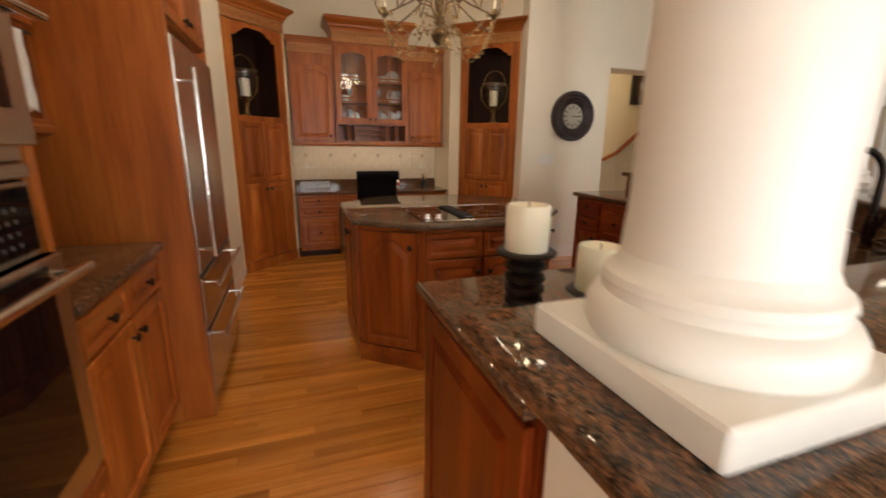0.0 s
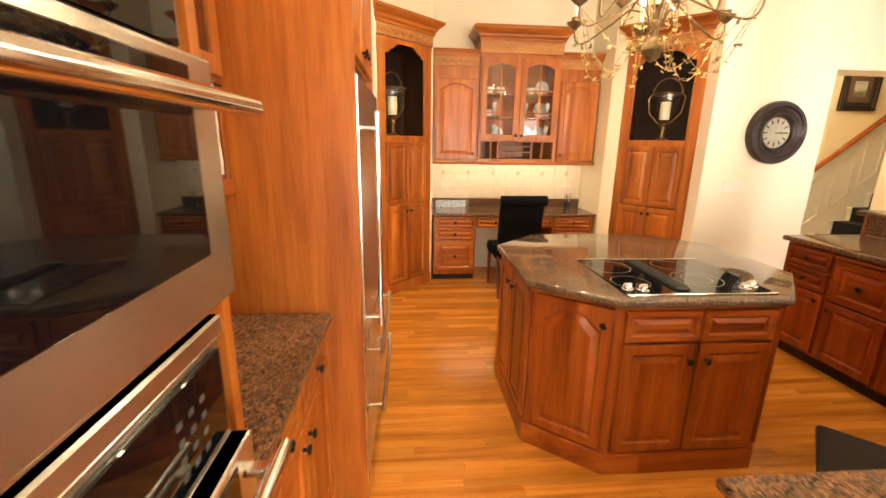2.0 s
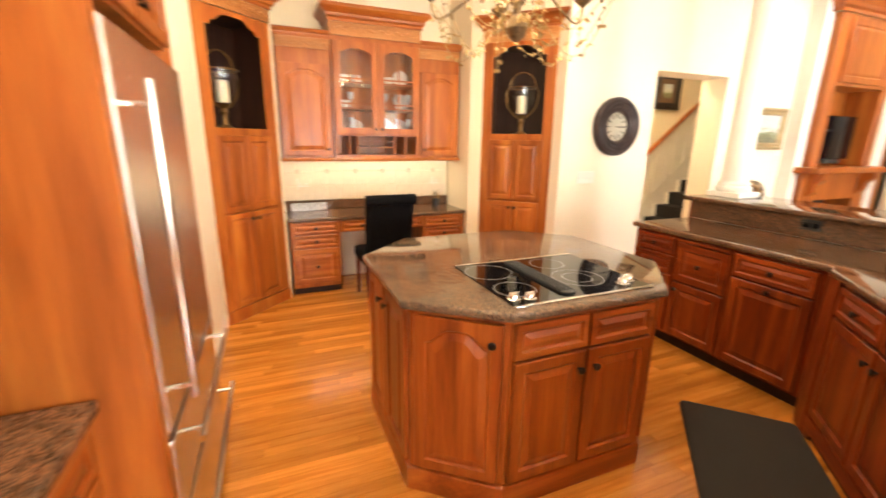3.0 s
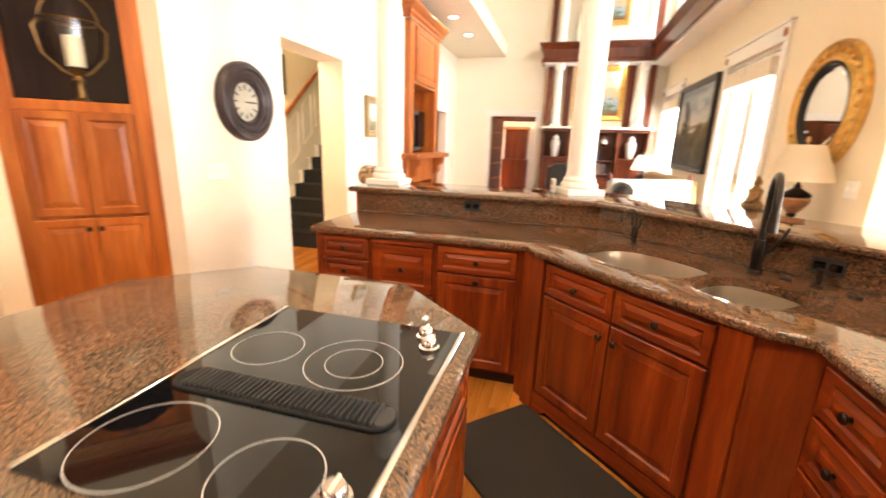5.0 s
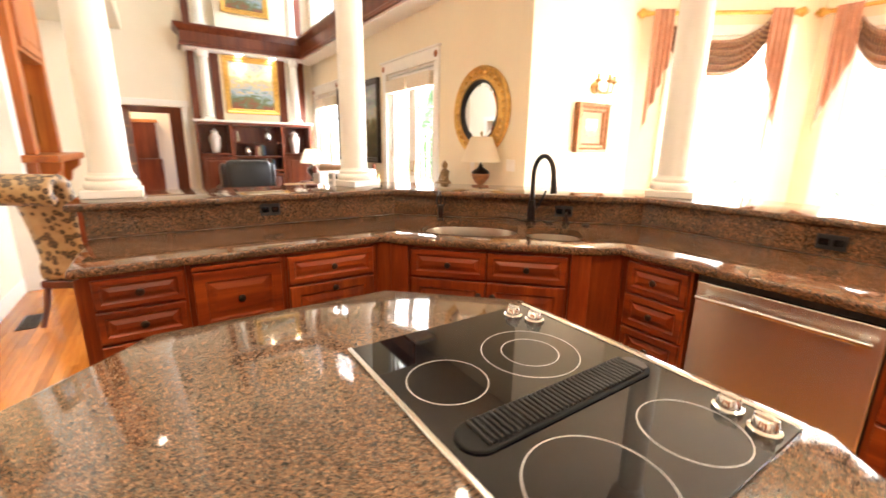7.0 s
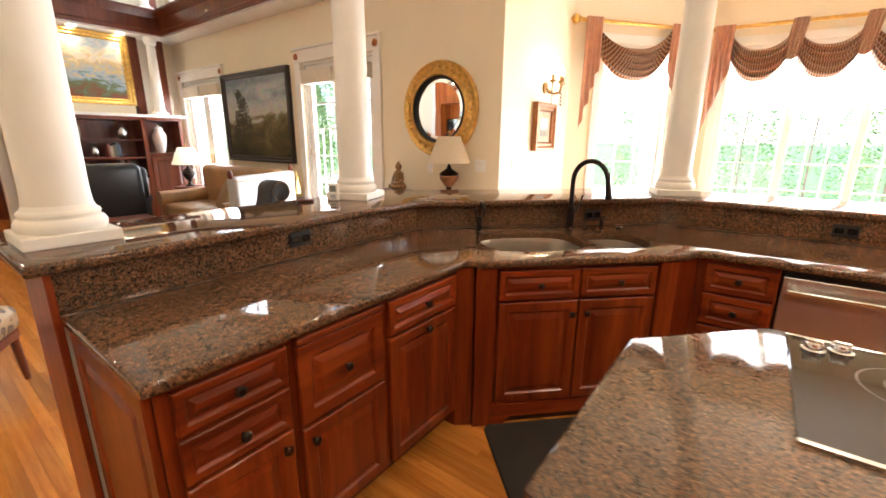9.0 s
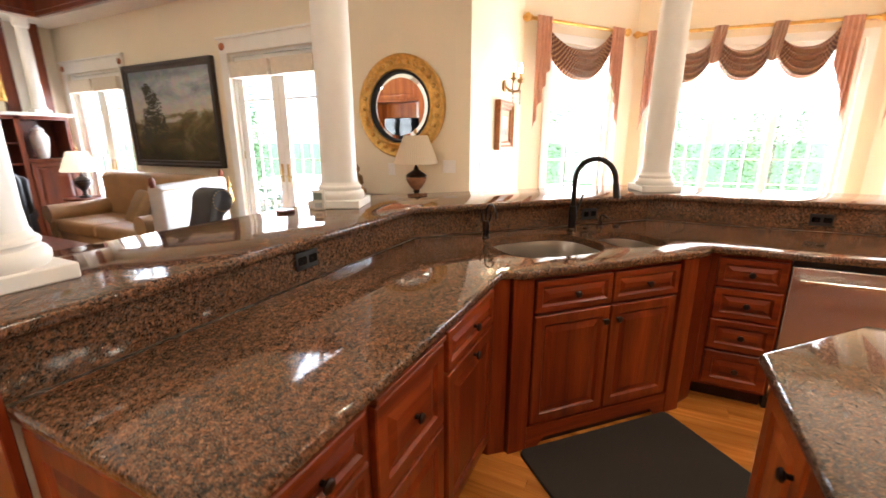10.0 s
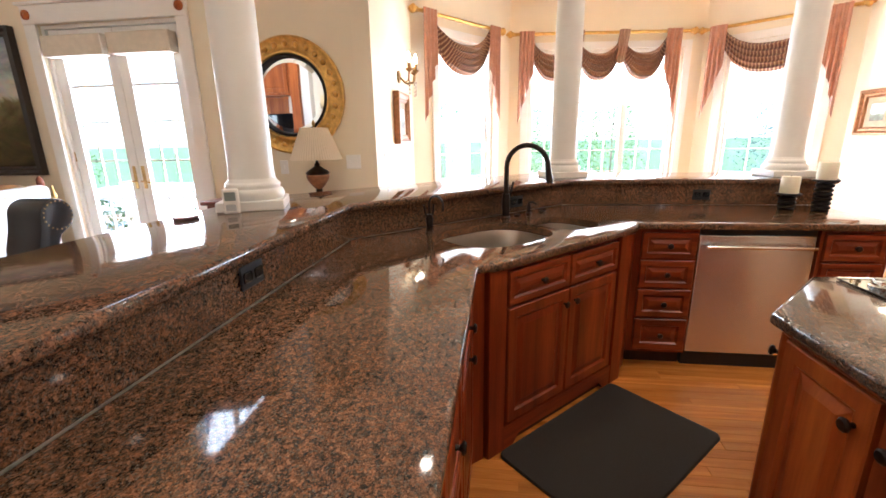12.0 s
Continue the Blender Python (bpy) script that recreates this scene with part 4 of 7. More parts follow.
def cupboard(m, w, mirror, label):
    c = thing("corner_cupboard", m, label, "cupboard", "corner cupboards")
    H = 2.46
    for name, lo, hi in (("side_panel", (0, 0, 0), (0.10, 0.02, H)), ("side_panel", (w - 0.10, 0, 0), (w, 0.02, H)), ("rail", (0.10, 0, 1.545), (w - 0.10, 0.02, 1.60)),
                         ("base_board", (-0.0, -0.012, 0), (w, 0.02, 0.11))):
        part(name, box(lo, hi, 0.002), CHERRY, c)
    part("body", box((0.09, 0.004, 0.0), (w - 0.09, 0.02, 1.56)), CHERRY, c)
    # arched head of the open niche
    bm = bmesh.new()
    a, b, zt, zs = 0.10, w - 0.10, 2.42, 2.33
    k = 24
    lo_pts = []
    for i in range(k + 1):
        u = i / k
        d = 0.5 - abs(u - 0.5)
        rise = 0.0 if d < 0.10 else (0.035 if d < 0.17 else 0.035 + (zt - zs - 0.035) * sin(pi / 2 * min(1, (d - 0.17) / 0.2)))
        lo_pts.append((a + (b - a) * u, zs + rise))
    f0 = [bm.verts.new((x, 0.0, z)) for x, z in lo_pts]
    t0 = [bm.verts.new((x, 0.0, H)) for x, z in lo_pts]
    f1 = [bm.verts.new((x, 0.02, z)) for x, z in lo_pts]
    t1 = [bm.verts.new((x, 0.02, H)) for x, z in lo_pts]
    for i in range(k):
        bm.faces.new((f0[i], f0[i + 1], t0[i + 1], t0[i]))
        bm.faces.new((f1[i + 1], f1[i], t1[i], t1[i + 1]))
        bm.faces.new((f0[i + 1], f0[i], f1[i], f1[i + 1]))
        bm.faces.new((t0[i], t0[i + 1], t1[i + 1], t1[i]))
    part("arched_head", bm, CHERRY, c)
    part("niche_back", box((0.01, 0.40, 1.56), (w - 0.01, 0.42, H)), NICHE, c, "near-black wooden niche back")
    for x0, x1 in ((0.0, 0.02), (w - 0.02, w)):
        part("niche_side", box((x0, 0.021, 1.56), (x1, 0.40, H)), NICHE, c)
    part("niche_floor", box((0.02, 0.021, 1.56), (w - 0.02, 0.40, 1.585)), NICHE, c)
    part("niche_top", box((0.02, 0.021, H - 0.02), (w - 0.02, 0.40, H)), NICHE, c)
    for x0, x1, kx in ((0.085, w / 2, -0.03), (w / 2, w - 0.085, 0.03)):
        dr = part("door", panel(x1 - x0 - 0.004, 0.60, 0.02, 0.05), CHERRY, c)
        dr.matrix_basis = pose(x0 + 0.002, -0.001, 0.94)
        dl = part("door", panel(x1 - x0 - 0.004, 0.80, 0.02, 0.05), CHERRY, c)
        dl.matrix_basis = pose(x0 + 0.002, -0.001, 0.12)
        knob(dl, (x1 - x0 - 0.03) if kx < 0 else 0.03, 0.74)
    part("frieze", box((-0.005, -0.015, H), (w + 0.005, 0.02, H + 0.10), 0.002), CARVE, c)
    carved_frieze(c, w - 0.04, 0.02, H + 0.05, -0.015)
    part("crown", sweep([(-0.005, 0.02, H + 0.10), (-0.005, -0.015, H + 0.10), (w + 0.005, -0.015, H + 0.10), (w + 0.005, 0.02, H + 0.10)], CROWN), CHERRY_H, c)
    return c


cupboard(pose(0.700, 5.555, 0, 0, 0, 44.5), 0.72, False, "tall cherry corner cupboard with an arched dark niche, west corner")
cupboard(pose(3.190, 5.912, 0, 0, 0, -45), 0.72, True, "tall cherry corner cupboard with an arched dark niche beside the clock")

# ---- kitchen: desk and hutch ----
DY = 6.07
DT = 0.785
u = unit("desk_pedestal", pose(1.255, DY, 0), 0.47, 0.5, "cherry desk pedestal with three drawers", 0.08, DT - 0.035, "desk cabinets")
for z0, z1 in ((0.625, 0.742), (0.49, 0.615), (0.12, 0.48)):
    front(u, "drawer", 0.02, 0.455, z0, z1, "mid")
u = unit("desk_pedestal", pose(2.60, DY, 0), 0.48, 0.5, "cherry desk pedestal with drawers on the clock side", 0.08, DT - 0.035, "desk cabinets")
for z0, z1 in ((0.625, 0.742), (0.49, 0.615), (0.12, 0.48)):
    front(u, "drawer", 0.02, 0.455, z0, z1, "mid")
u = unit("desk_apron", pose(1.728, DY + 0.01, 0), 0.869, 0.45, "cherry pencil drawers over the desk's knee space", 0.62, DT - 0.035, "desk cabinets", 0)
front(u, "drawer", 0.01, 0.43, 0.632, 0.742, "mid")
front(u, "drawer", 0.44, 0.86, 0.632, 0.742, "mid")
tagged(part("desk_worktop", box((1.236, DY - 0.035, DT - 0.034), (3.094, 6.596, DT), 0.012, seg=3), GRANITE), "polished granite desk worktop", "worktop")
tagged(part("desk_upstand", box((1.236, 6.572, DT + 0.001), (3.094, 6.597, DT + 0.10), 0.003), GRANITE), "low granite upstand behind the desk", "backsplash")
TILE = plain("tumbled_travertine", (0.72, 0.60, 0.44), 0.55, vary=0.10, scale=7, relief=0.3)
tiles = structure(part("tiled_wall", box((1.236, 6.588, DT + 0.101), (3.094, 6.5975, 1.36)), WALL), "tumbled travertine tiles behind the desk")
hutch = thing("hutch", pose(1.745, 6.235, 1.345), "cherry china hutch with two glass doors and pigeonholes", "cabinet")
HW, HH = 0.875, 1.12
for name, lo, hi in (("side_panel", (0, 0, 0), (0.03, 0.36, HH)), ("side_panel", (HW - 0.03, 0, 0), (HW, 0.36, HH)), ("back_board", (0.03, 0.345, 0), (HW - 0.03, 0.36, HH)), ("bottom_board", (0.03, 0, 0), (HW - 0.03, 0.345, 0.03)),
                     ("shelf", (0.03, 0.0, 0.215), (HW - 0.03, 0.345, 0.245)), ("shelf", (0.03, 0.02, 0.47), (HW - 0.03, 0.345, 0.485)), ("shelf", (0.03, 0.02, 0.71), (HW - 0.03, 0.345, 0.725)), ("top_board", (0.03, 0, HH - 0.05), (HW - 0.03, 0.345, HH)),
                     ("divider", (0.22, 0.02, 0.03), (0.232, 0.34, 0.215)), ("divider", (0.60, 0.02, 0.03), (0.612, 0.34, 0.215)), ("divider", (0.72, 0.02, 0.03), (0.732, 0.34, 0.215)), ("divider", (0.14, 0.02, 0.03), (0.15, 0.34, 0.215)),
                     ("shelf", (0.232, 0.02, 0.10), (0.60, 0.34, 0.108)), ("shelf", (0.232, 0.02, 0.16), (0.60, 0.34, 0.168))):
    part(name, box(lo, hi), CHERRY, hutch)
for x0, x1, kx in ((0.015, HW / 2 - 0.002, 1), (HW / 2 + 0.002, HW - 0.015, 0)):
    w = x1 - x0
    bm = bmesh.new()
    box((0, -0.022, 0), (0.062, 0, 0.845), 0.003, bm)
    box((w - 0.062, -0.022, 0), (w, 0, 0.845), 0.003, bm)
    box((0.062, -0.022, 0), (w - 0.062, 0, 0.06), 0.003, bm)
    k = 14
    prev = None
    for i in range(k + 1):
        uu = i / k
        z = 0.74 + 0.045 * sin(pi * uu)
        cur = [bm.verts.new((0.062 + (w - 0.124) * uu, y, zz)) for y in (-0.021, -0.001) for zz in (z, 0.845)]
        if prev:
            bm.faces.new((prev[0], cur[0], cur[1], prev[1]))
            bm.faces.new((prev[2], prev[3], cur[3], cur[2]))
            bm.faces.new((prev[0], prev[2], cur[2], cur[0]))
            bm.faces.new((prev[1], cur[1], cur[3], prev[3]))
        prev = cur
    d = part("door", bm, CHERRY, hutch)
    d.matrix_basis = pose(x0, -0.001, 0.232)
    part("glazing_bar", box((w / 2 - 0.007, -0.018, 0.06), (w / 2 + 0.007, -0.004, 0.785)), CHERRY, d)
    for z in (0.28, 0.51):
        part("glazing_bar", box((0.062, -0.017, z), (w - 0.062, -0.005, z + 0.014)), CHERRY_H, d)
    part("pane", box((0.055, -0.012, 0.055), (w - 0.055, -0.009, 0.79)), PANE, d)
    knob(d, w - 0.03 if kx else 0.03, 0.05, -0.022)
part("frieze", box((-0.01, -0.02, HH), (HW + 0.01, 0.36, HH + 0.115), 0.002), CARVE, hutch)
carved_frieze(hutch, HW - 0.06, 0.03, HH + 0.057, -0.02)
part("crown", sweep([(-0.01, 0.36, HH + 0.115), (-0.01, -0.02, HH + 0.115), (HW + 0.01, -0.02, HH + 0.115), (HW + 0.01, 0.36, HH + 0.115)], CROWN), CHERRY_H, hutch)
part("cornice_top", box((-0.08, -0.09, HH + 0.243), (HW + 0.08, 0.36, HH + 0.258), 0.004), CHERRY_H, hutch)
LIGHT_RAIL = [(0, -0.035), (0.012, -0.03), (0.016, -0.012), (0.008, 0.0), (0, 0.0)]
part("light_rail", sweep([(0, 0.36, 0), (0, 0, 0), (HW, 0, 0), (HW, 0.36, 0)], LIGHT_RAIL), CHERRY_H, hutch)
for x0, w, kx in ((1.25, 0.49, -0.035), (2.625, 0.465, 0.035)):
    u = unit("wall_cabinet", pose(x0, 6.275, 1.345), w, 0.32, "cherry wall cabinet with one arched panel door", 0.0, 0.99, "wall cabinets", 0)
    front(u, "door", 0.02, w - 0.02, 0.02, 0.86, (kx if kx > 0 else kx, 0.06), 0.05)
    part("frieze", box((0.0, -0.012, 0.99), (w, 0.32, 1.08), 0.002), CARVE, u)
    carved_frieze(u, w - 0.04, 0.02, 1.03, -0.012)
    part("crown", sweep([(0, 0.32, 1.08), (0, -0.012, 1.08), (w, -0.012, 1.08), (w, 0.32, 1.08)], [(o * 0.45, z * 0.55) for o, z in CROWN]), CHERRY_H, u)
    part("light_rail", sweep([(0, 0.32, 0), (0, 0, 0), (w, 0, 0), (w, 0.32, 0)], LIGHT_RAIL), CHERRY_H, u)

# ---- windows, doors and curtains ----
SHADE, sn, sl, sp = mat("translucent_shade")
sp.inputs["Base Color"].default_value = (0.86, 0.85, 0.82, 1)
sp.inputs["Roughness"].default_value = 0.9
sp.inputs["Transmission Weight"].default_value = 0.0
tr = sn.new("ShaderNodeBsdfTranslucent")
tr.inputs[0].default_value = (0.92, 0.91, 0.88, 1)
mx = sn.new("ShaderNodeMixShader")
mx.inputs[0].default_value = 0.6
sl.new(sp.outputs[0], mx.inputs[1])
sl.new(tr.outputs[0], mx.inputs[2])
sl.new(mx.outputs[0], sn["Material Output"].inputs[0])


def along(p, q):
    return pose(p[0], p[1], 0, 0, 0, math.degrees(math.atan2(q[1] - p[1], q[0] - p[0])))


def bay_window(name, m, x0, x1, z0, z1, units, label):
    """A window in a bay wall: inner face at y = 0, outside at y = -0.2."""
    win = structure(new(name), label)
    win.matrix_basis = m
    bm = bmesh.new()
    t = 0.05
    for lo, hi in (((x0, -0.17, z0), (x0 + t, -0.02, z1)), ((x1 - t, -0.17, z0), (x1, -0.02, z1)), ((x0 + t, -0.17, z1 - t), (x1 - t, -0.02, z1)), ((x0 + t, -0.17, z0), (x1 - t, -0.02, z0 + t))):
        box(lo, hi, 0.003, bm)
    part("window_frame", bm, WHITE, win)
    part("window_sill", box((x0 - 0.04, -0.02, z0 - 0.03), (x1 + 0.04, 0.06, z0), 0.006), WHITE, win)
    for a, b in ((x0 - 0.10, x0), (x1, x1 + 0.10)):
        part("casing", box((a, 0.001, z0), (b, 0.022, z1 + 0.10), 0.004), WHITE, win)
    part("casing", box((x0, 0.001, z1), (x1, 0.022, z1 + 0.10), 0.004), WHITE, win)
    w = (x1 - x0 - 2 * t) / units
    for k in range(units):
        a = x0 + t + k * w
        b = a + w
        sash = bmesh.new()
        s = 0.045
        for lo, hi in (((a, -0.13, z0 + t), (a + s, -0.08, z1 - t)), ((b - s, -0.13, z0 + t), (b, -0.08, z1 - t)), ((a + s, -0.13, z1 - t - s), (b - s, -0.08, z1 - t)), ((a + s, -0.13, z0 + t), (b - s, -0.08, z0 + t + s))):
            box(lo, hi, 0.003, sash)
        sob = part("sash", sash, WHITE, win)
        for j in (1, 2):
            x = a + s + (b - a - 2 * s) * j / 3
            part("glazing_bar", box((x - 0.008, -0.115, z0 + t + s), (x + 0.008, -0.098, z1 - t - s)), WHITE, sob)
        rows = 6
        for j in range(1, rows):
            z = z0 + t + s + (z1 - z0 - 2 * t - 2 * s) * j / rows
            part("glazing_bar", box((a + s, -0.114, z - 0.008), (b - s, -0.099, z + 0.008)), WHITE, sob)
        pn = part("pane", box((a + s - 0.005, -0.108, z0 + t + s - 0.005), (b - s + 0.005, -0.104, z1 - t - s + 0.005)), PANE, win)
        pn.visible_shadow = False
    return win


M1, M2, M3 = along(B[0], B[1]), along(B[1], B[2]), along(B[2], B[3])
bay_window("window_1", M1, 0.30, W1 - 0.30, 0.45, 2.62, 1, "white grid window of the bay, west side")
bay_window("window_2", M2, 0.28, W2 - 0.28, 0.45, 2.62, 3, "wide white triple grid window of the bay")
bay_window("window_3", M3, 0.36, W3 - 0.42, 0.45, 2.62, 1, "white grid window of the bay, east side")
bay_window("window_4", pose(4.93, 1.08, 0), 1.50, 2.84, 3.62, 4.95, 2, "white grid upper window over the garden doors")
bay_window("window_5", pose(4.93, 1.08, 0), 4.97, 6.31, 3.62, 4.95, 2, "white grid upper window over the far garden doors")
for m, a, b in ((M1, 0.35, W1 - 0.35), (M2, 0.33, W2 - 0.33), (M3, 0.41, W3 - 0.47)):
    sh = thing("roller_shade", m, "white roller shade drawn over the upper window", "window shade", "roller shades")
    part("shade_cloth", box((a, -0.052, 1.90), (b, -0.049, 2.55)), SHADE, sh)
    part("hem_bar", box((a, -0.058, 1.885), (b, -0.043, 1.905), 0.004), WHITE, sh)
    part("roll", tube([(a, -0.045, 2.55), (b, -0.045, 2.55)], 0.02, 10), WHITE, sh, smooth=True)

SILK, n, l, p = mat("striped_rose_silk")
tc = n.new("ShaderNodeTexCoord")
wv = n.new("ShaderNodeTexWave")
wv.wave_type, wv.bands_direction = 'BANDS', 'X'
wv.inputs["Scale"].default_value, wv.inputs["Distortion"].default_value = 9.0, 1.2
l.new(tc.outputs["UV"], wv.inputs["Vector"])
c2 = cloud(n, l, tc.outputs["Object"], 40)
r1 = ramp(n, [(0.10, (0.13, 0.050, 0.024)), (0.55, (0.27, 0.112, 0.055)), (0.78, (0.19, 0.072, 0.036)), (0.92, (0.55, 0.37, 0.21))])
l.new(wv.outputs[0], r1.inputs[0])
l.new(blend(n, l, 0.2, r1.outputs[0], c2.outputs["Color"], 'OVERLAY'), p.inputs["Base Color"])
p.inputs["Roughness"].default_value = 0.42
p.inputs["Sheen Weight"].default_value = 0.15
TAILS = plain("rose_silk_lining", (0.40, 0.185, 0.105), 0.5, 0, 0.15, 12, sheen=0.15)


def sheet(fn, nu, nv, uv=True):
    bm = bmesh.new()
    lay = bm.loops.layers.uv.new("UVMap")
    g = [[bm.verts.new(fn(i / nu, j / nv)) for j in range(nv + 1)] for i in range(nu + 1)]
    for i in range(nu):
        for j in range(nv):
            f = bm.faces.new((g[i][j], g[i + 1][j], g[i + 1][j + 1], g[i][j + 1]))
            for lp, (a, b) in zip(f.loops, ((i, j), (i + 1, j), (i + 1, j + 1), (i, j + 1))):
                lp[lay].uv = (a / nu, b / nv)
    return bm


def drapery(m, a, b, t0, t1, swags, label, z=2.80):
    """A valance: swags hung over a gilt pole from a to b, with a pleated tail at t0 and at t1."""
    d = thing("window_valance", m, label, "curtain", "swag valances")
    tw = 0.21
    w = (t1 - t0 - 2 * tw + 0.06) / swags
    for k in range(swags):
        x0 = t0 + tw - 0.03 + k * w

        def fn(u, v, x0=x0):
            e = 1 - abs(2 * u - 1) ** 2.0
            q = v + 0.03 * sin(5 * u + 2.3 + x0) * sin(pi * v)
            e2 = 1 - abs(2 * u - 1) ** 2.5
            drop = 0.27 * e2 + v * (0.20 * (1 - e2) + 0.36 * e2)
            fold = 0.075 * abs(sin(pi * 5.0 * q)) ** 0.8 * (0.35 + 0.65 * e) * (1 - 0.5 * v ** 6)
            return (x0 + w * (u * 1.08 - 0.04), 0.07 + 0.06 * e + fold, z + 0.012 - drop - 0.018 * sin(2 * pi * 5.0 * q) * e)

        part("swag", sheet(fn, 44, 88), SILK, d, "draped striped silk swag", smooth=True)
    for k in range(1, swags):
        x0 = t0 + tw - 0.03 + k * w

        def fn(u, v, x0=x0):
            return (x0 - 0.075 + 0.15 * u + 0.05 * (v - 0.5), 0.135 + 0.03 * sin(pi * u) + 0.008 * sin(u * 25), z + 0.045 - (0.40 + 0.05 * sin(pi * u)) * v)

        part("gathered_end", sheet(fn, 24, 12), SILK, d, smooth=True)
    for side, x0 in ((0, t0), (1, t1 - tw)):
        def fn(u, v, x0=x0, side=side):
            uu = u if side == 0 else 1 - u
            length = 1.28 * (1.0 - 0.60 * uu ** 0.8)
            return (x0 + tw * (u if side == 0 else u) + 0.006 * v * sin(9 * u), 0.15 + 0.020 * sin(u * 24) * (0.4 + 0.6 * v), z + 0.045 - length * v - 0.03 * max(0, sin(u * 24)) * v)

        part("tail", sheet(fn, 40, 24), TAILS, d, "pleated rose silk tail", smooth=True)
    rod = thing("curtain_pole", m, "gilt curtain pole with turned finials and wall brackets", "curtain pole", "curtain poles")
    part("pole", tube([(a, 0.085, z + 0.02), (b, 0.085, z + 0.02)], 0.022, 12), GOLD, rod, smooth=True)
    for x, s in ((a, -1), (b, 1)):
        fin = lathe([(0.022, 0), (0.034, 0.010), (0.024, 0.022), (0.044, 0.045), (0.052, 0.065), (0.040, 0.088), (0.018, 0.10), (0.022, 0.11), (0.006, 0.122)], 20)
        part("finial", fin, GOLD, rod, smooth=True, at=pose(x, 0.085, z + 0.02, 0, 90 * s, 0))
        part("bracket", tube([(x - 0.03 * s, 0.0, z + 0.02), (x - 0.03 * s, 0.085, z + 0.02)], 0.013, 8), GOLD, rod)


drapery(M1, 0.09, 1.64, 0.15, 1.59, 1, "rose striped silk swag valance over the west bay window")
drapery(M2, 0.26, 2.72, 0.40, 2.66, 3, "rose striped silk valance with three swags over the wide window")
drapery(M3, 0.34, 1.83, 0.40, 1.79, 1, "rose striped silk swag valance over the east bay window")


def french_door(name, x0, x1, label):
    """A pair of glazed garden doors in the wall y = 1.08, seen from y above it."""
    dr = structure(new(name), label)
    dr.matrix_basis = pose(x0, 1.08, 0)
    w, h = x1 - x0, 2.42
    for a, b in ((-0.115, 0.0), (w, w + 0.115)):
        part("casing", box((a, 0.001, 0), (b, 0.028, h + 0.0), 0.004), WHITE, dr)
    part("header", box((-0.115, 0.001, h), (w + 0.115, 0.034, h + 0.15), 0.004), WHITE, dr)
    part("header_cap", box((-0.14, 0.001, h + 0.15), (w + 0.14, 0.055, h + 0.175), 0.005), WHITE, dr)
    for x in (-0.058, w + 0.058):
        part("rosette", lathe([(0.040, 0), (0.040, 0.008), (0.030, 0.010), (0.026, 0.006), (0.014, 0.012), (0.002, 0.014)], 24), CHERRY, dr, "round wooden rosette", smooth=True, at=pose(x, 0.034, h + 0.075, -90, 0, 0))
    part("frame", box((0, -0.12, h - 0.03), (w, -0.02, h)), WHITE, dr)
    for x in (0.0, w - 0.03):
        part("frame", box((x, -0.12, 0), (x + 0.03, -0.02, h - 0.03)), WHITE, dr)
    lw = (w - 0.064) / 2
    for k in (0, 1):
        a = 0.031 + k * (lw + 0.002)
        leaf = bmesh.new()
        s = 0.10
        for lo, hi in (((a, -0.09, 0.01), (a + s, -0.045, h - 0.035)), ((a + lw - s, -0.09, 0.01), (a + lw, -0.045, h - 0.035)), ((a + s, -0.09, 0.01), (a + lw - s, -0.045, 0.20)), ((a + s, -0.09, h - 0.16), (a + lw - s, -0.045, h - 0.035))):
            box(lo, hi, 0.004, leaf)
        lf = part("leaf", leaf, WHITE, dr)
        for z in (0.55, 0.90, 1.25, 1.60):
            part("glazing_bar", box((a + s, -0.074, z - 0.007), (a + lw - s, -0.060, z + 0.007)), WHITE, lf)
        for j in (1, 2):
            x = a + s + (lw - 2 * s) * j / 3
            part("glazing_bar", box((x - 0.007, -0.073, 0.20), (x + 0.007, -0.061, 1.60)), WHITE, lf)
        part("glazing_bar", box((a + s, -0.078, 1.90), (a + lw - s, -0.056, 1.925)), WHITE, lf)
        pn = part("pane", box((a + s - 0.005, -0.069, 0.195), (a + lw - s + 0.005, -0.065, h - 0.155)), PANE, lf)
        pn.visible_shadow = False
        hx = a + lw - 0.045 if k == 0 else a + 0.045
        part("lever_plate", box((hx - 0.018, -0.045, 0.99), (hx + 0.018, -0.038, 1.20), 0.003), BRASS, lf, "brass lever plate")
        sgn = -1 if k == 0 else 1
        part("lever", tube([(hx, -0.045, 1.06), (hx, -0.002, 1.06), (hx + 0.05 * sgn, 0.004, 1.058), (hx + 0.10 * sgn, 0.002, 1.05)], 0.008, 8), BRASS, lf, smooth=True)
        for z in (0.3, 1.25, 2.15):
            part("hinge", box((a - 0.008 if k == 0 else a + lw - 0.004, -0.046, z), (a + 0.004 if k == 0 else a + lw + 0.008, -0.036, z + 0.09)), BRASS, lf)
        sh = part("shade_box", box((a + 0.03, -0.044, h - 0.27), (a + lw - 0.02, 0.06, h - 0.10), 0.006), LINEN, dr, "folded linen shade at the door's head")
    return dr


LINEN = plain("oat_linen", (0.70, 0.62, 0.49), 0.9, 0, 0.06, 20, relief=0.3)
french_door("door_1", 6.43, 7.77, "white glazed garden doors with brass levers, closed")
french_door("door_2", 9.90, 11.24, "white glazed garden doors beside the bookcase, closed")

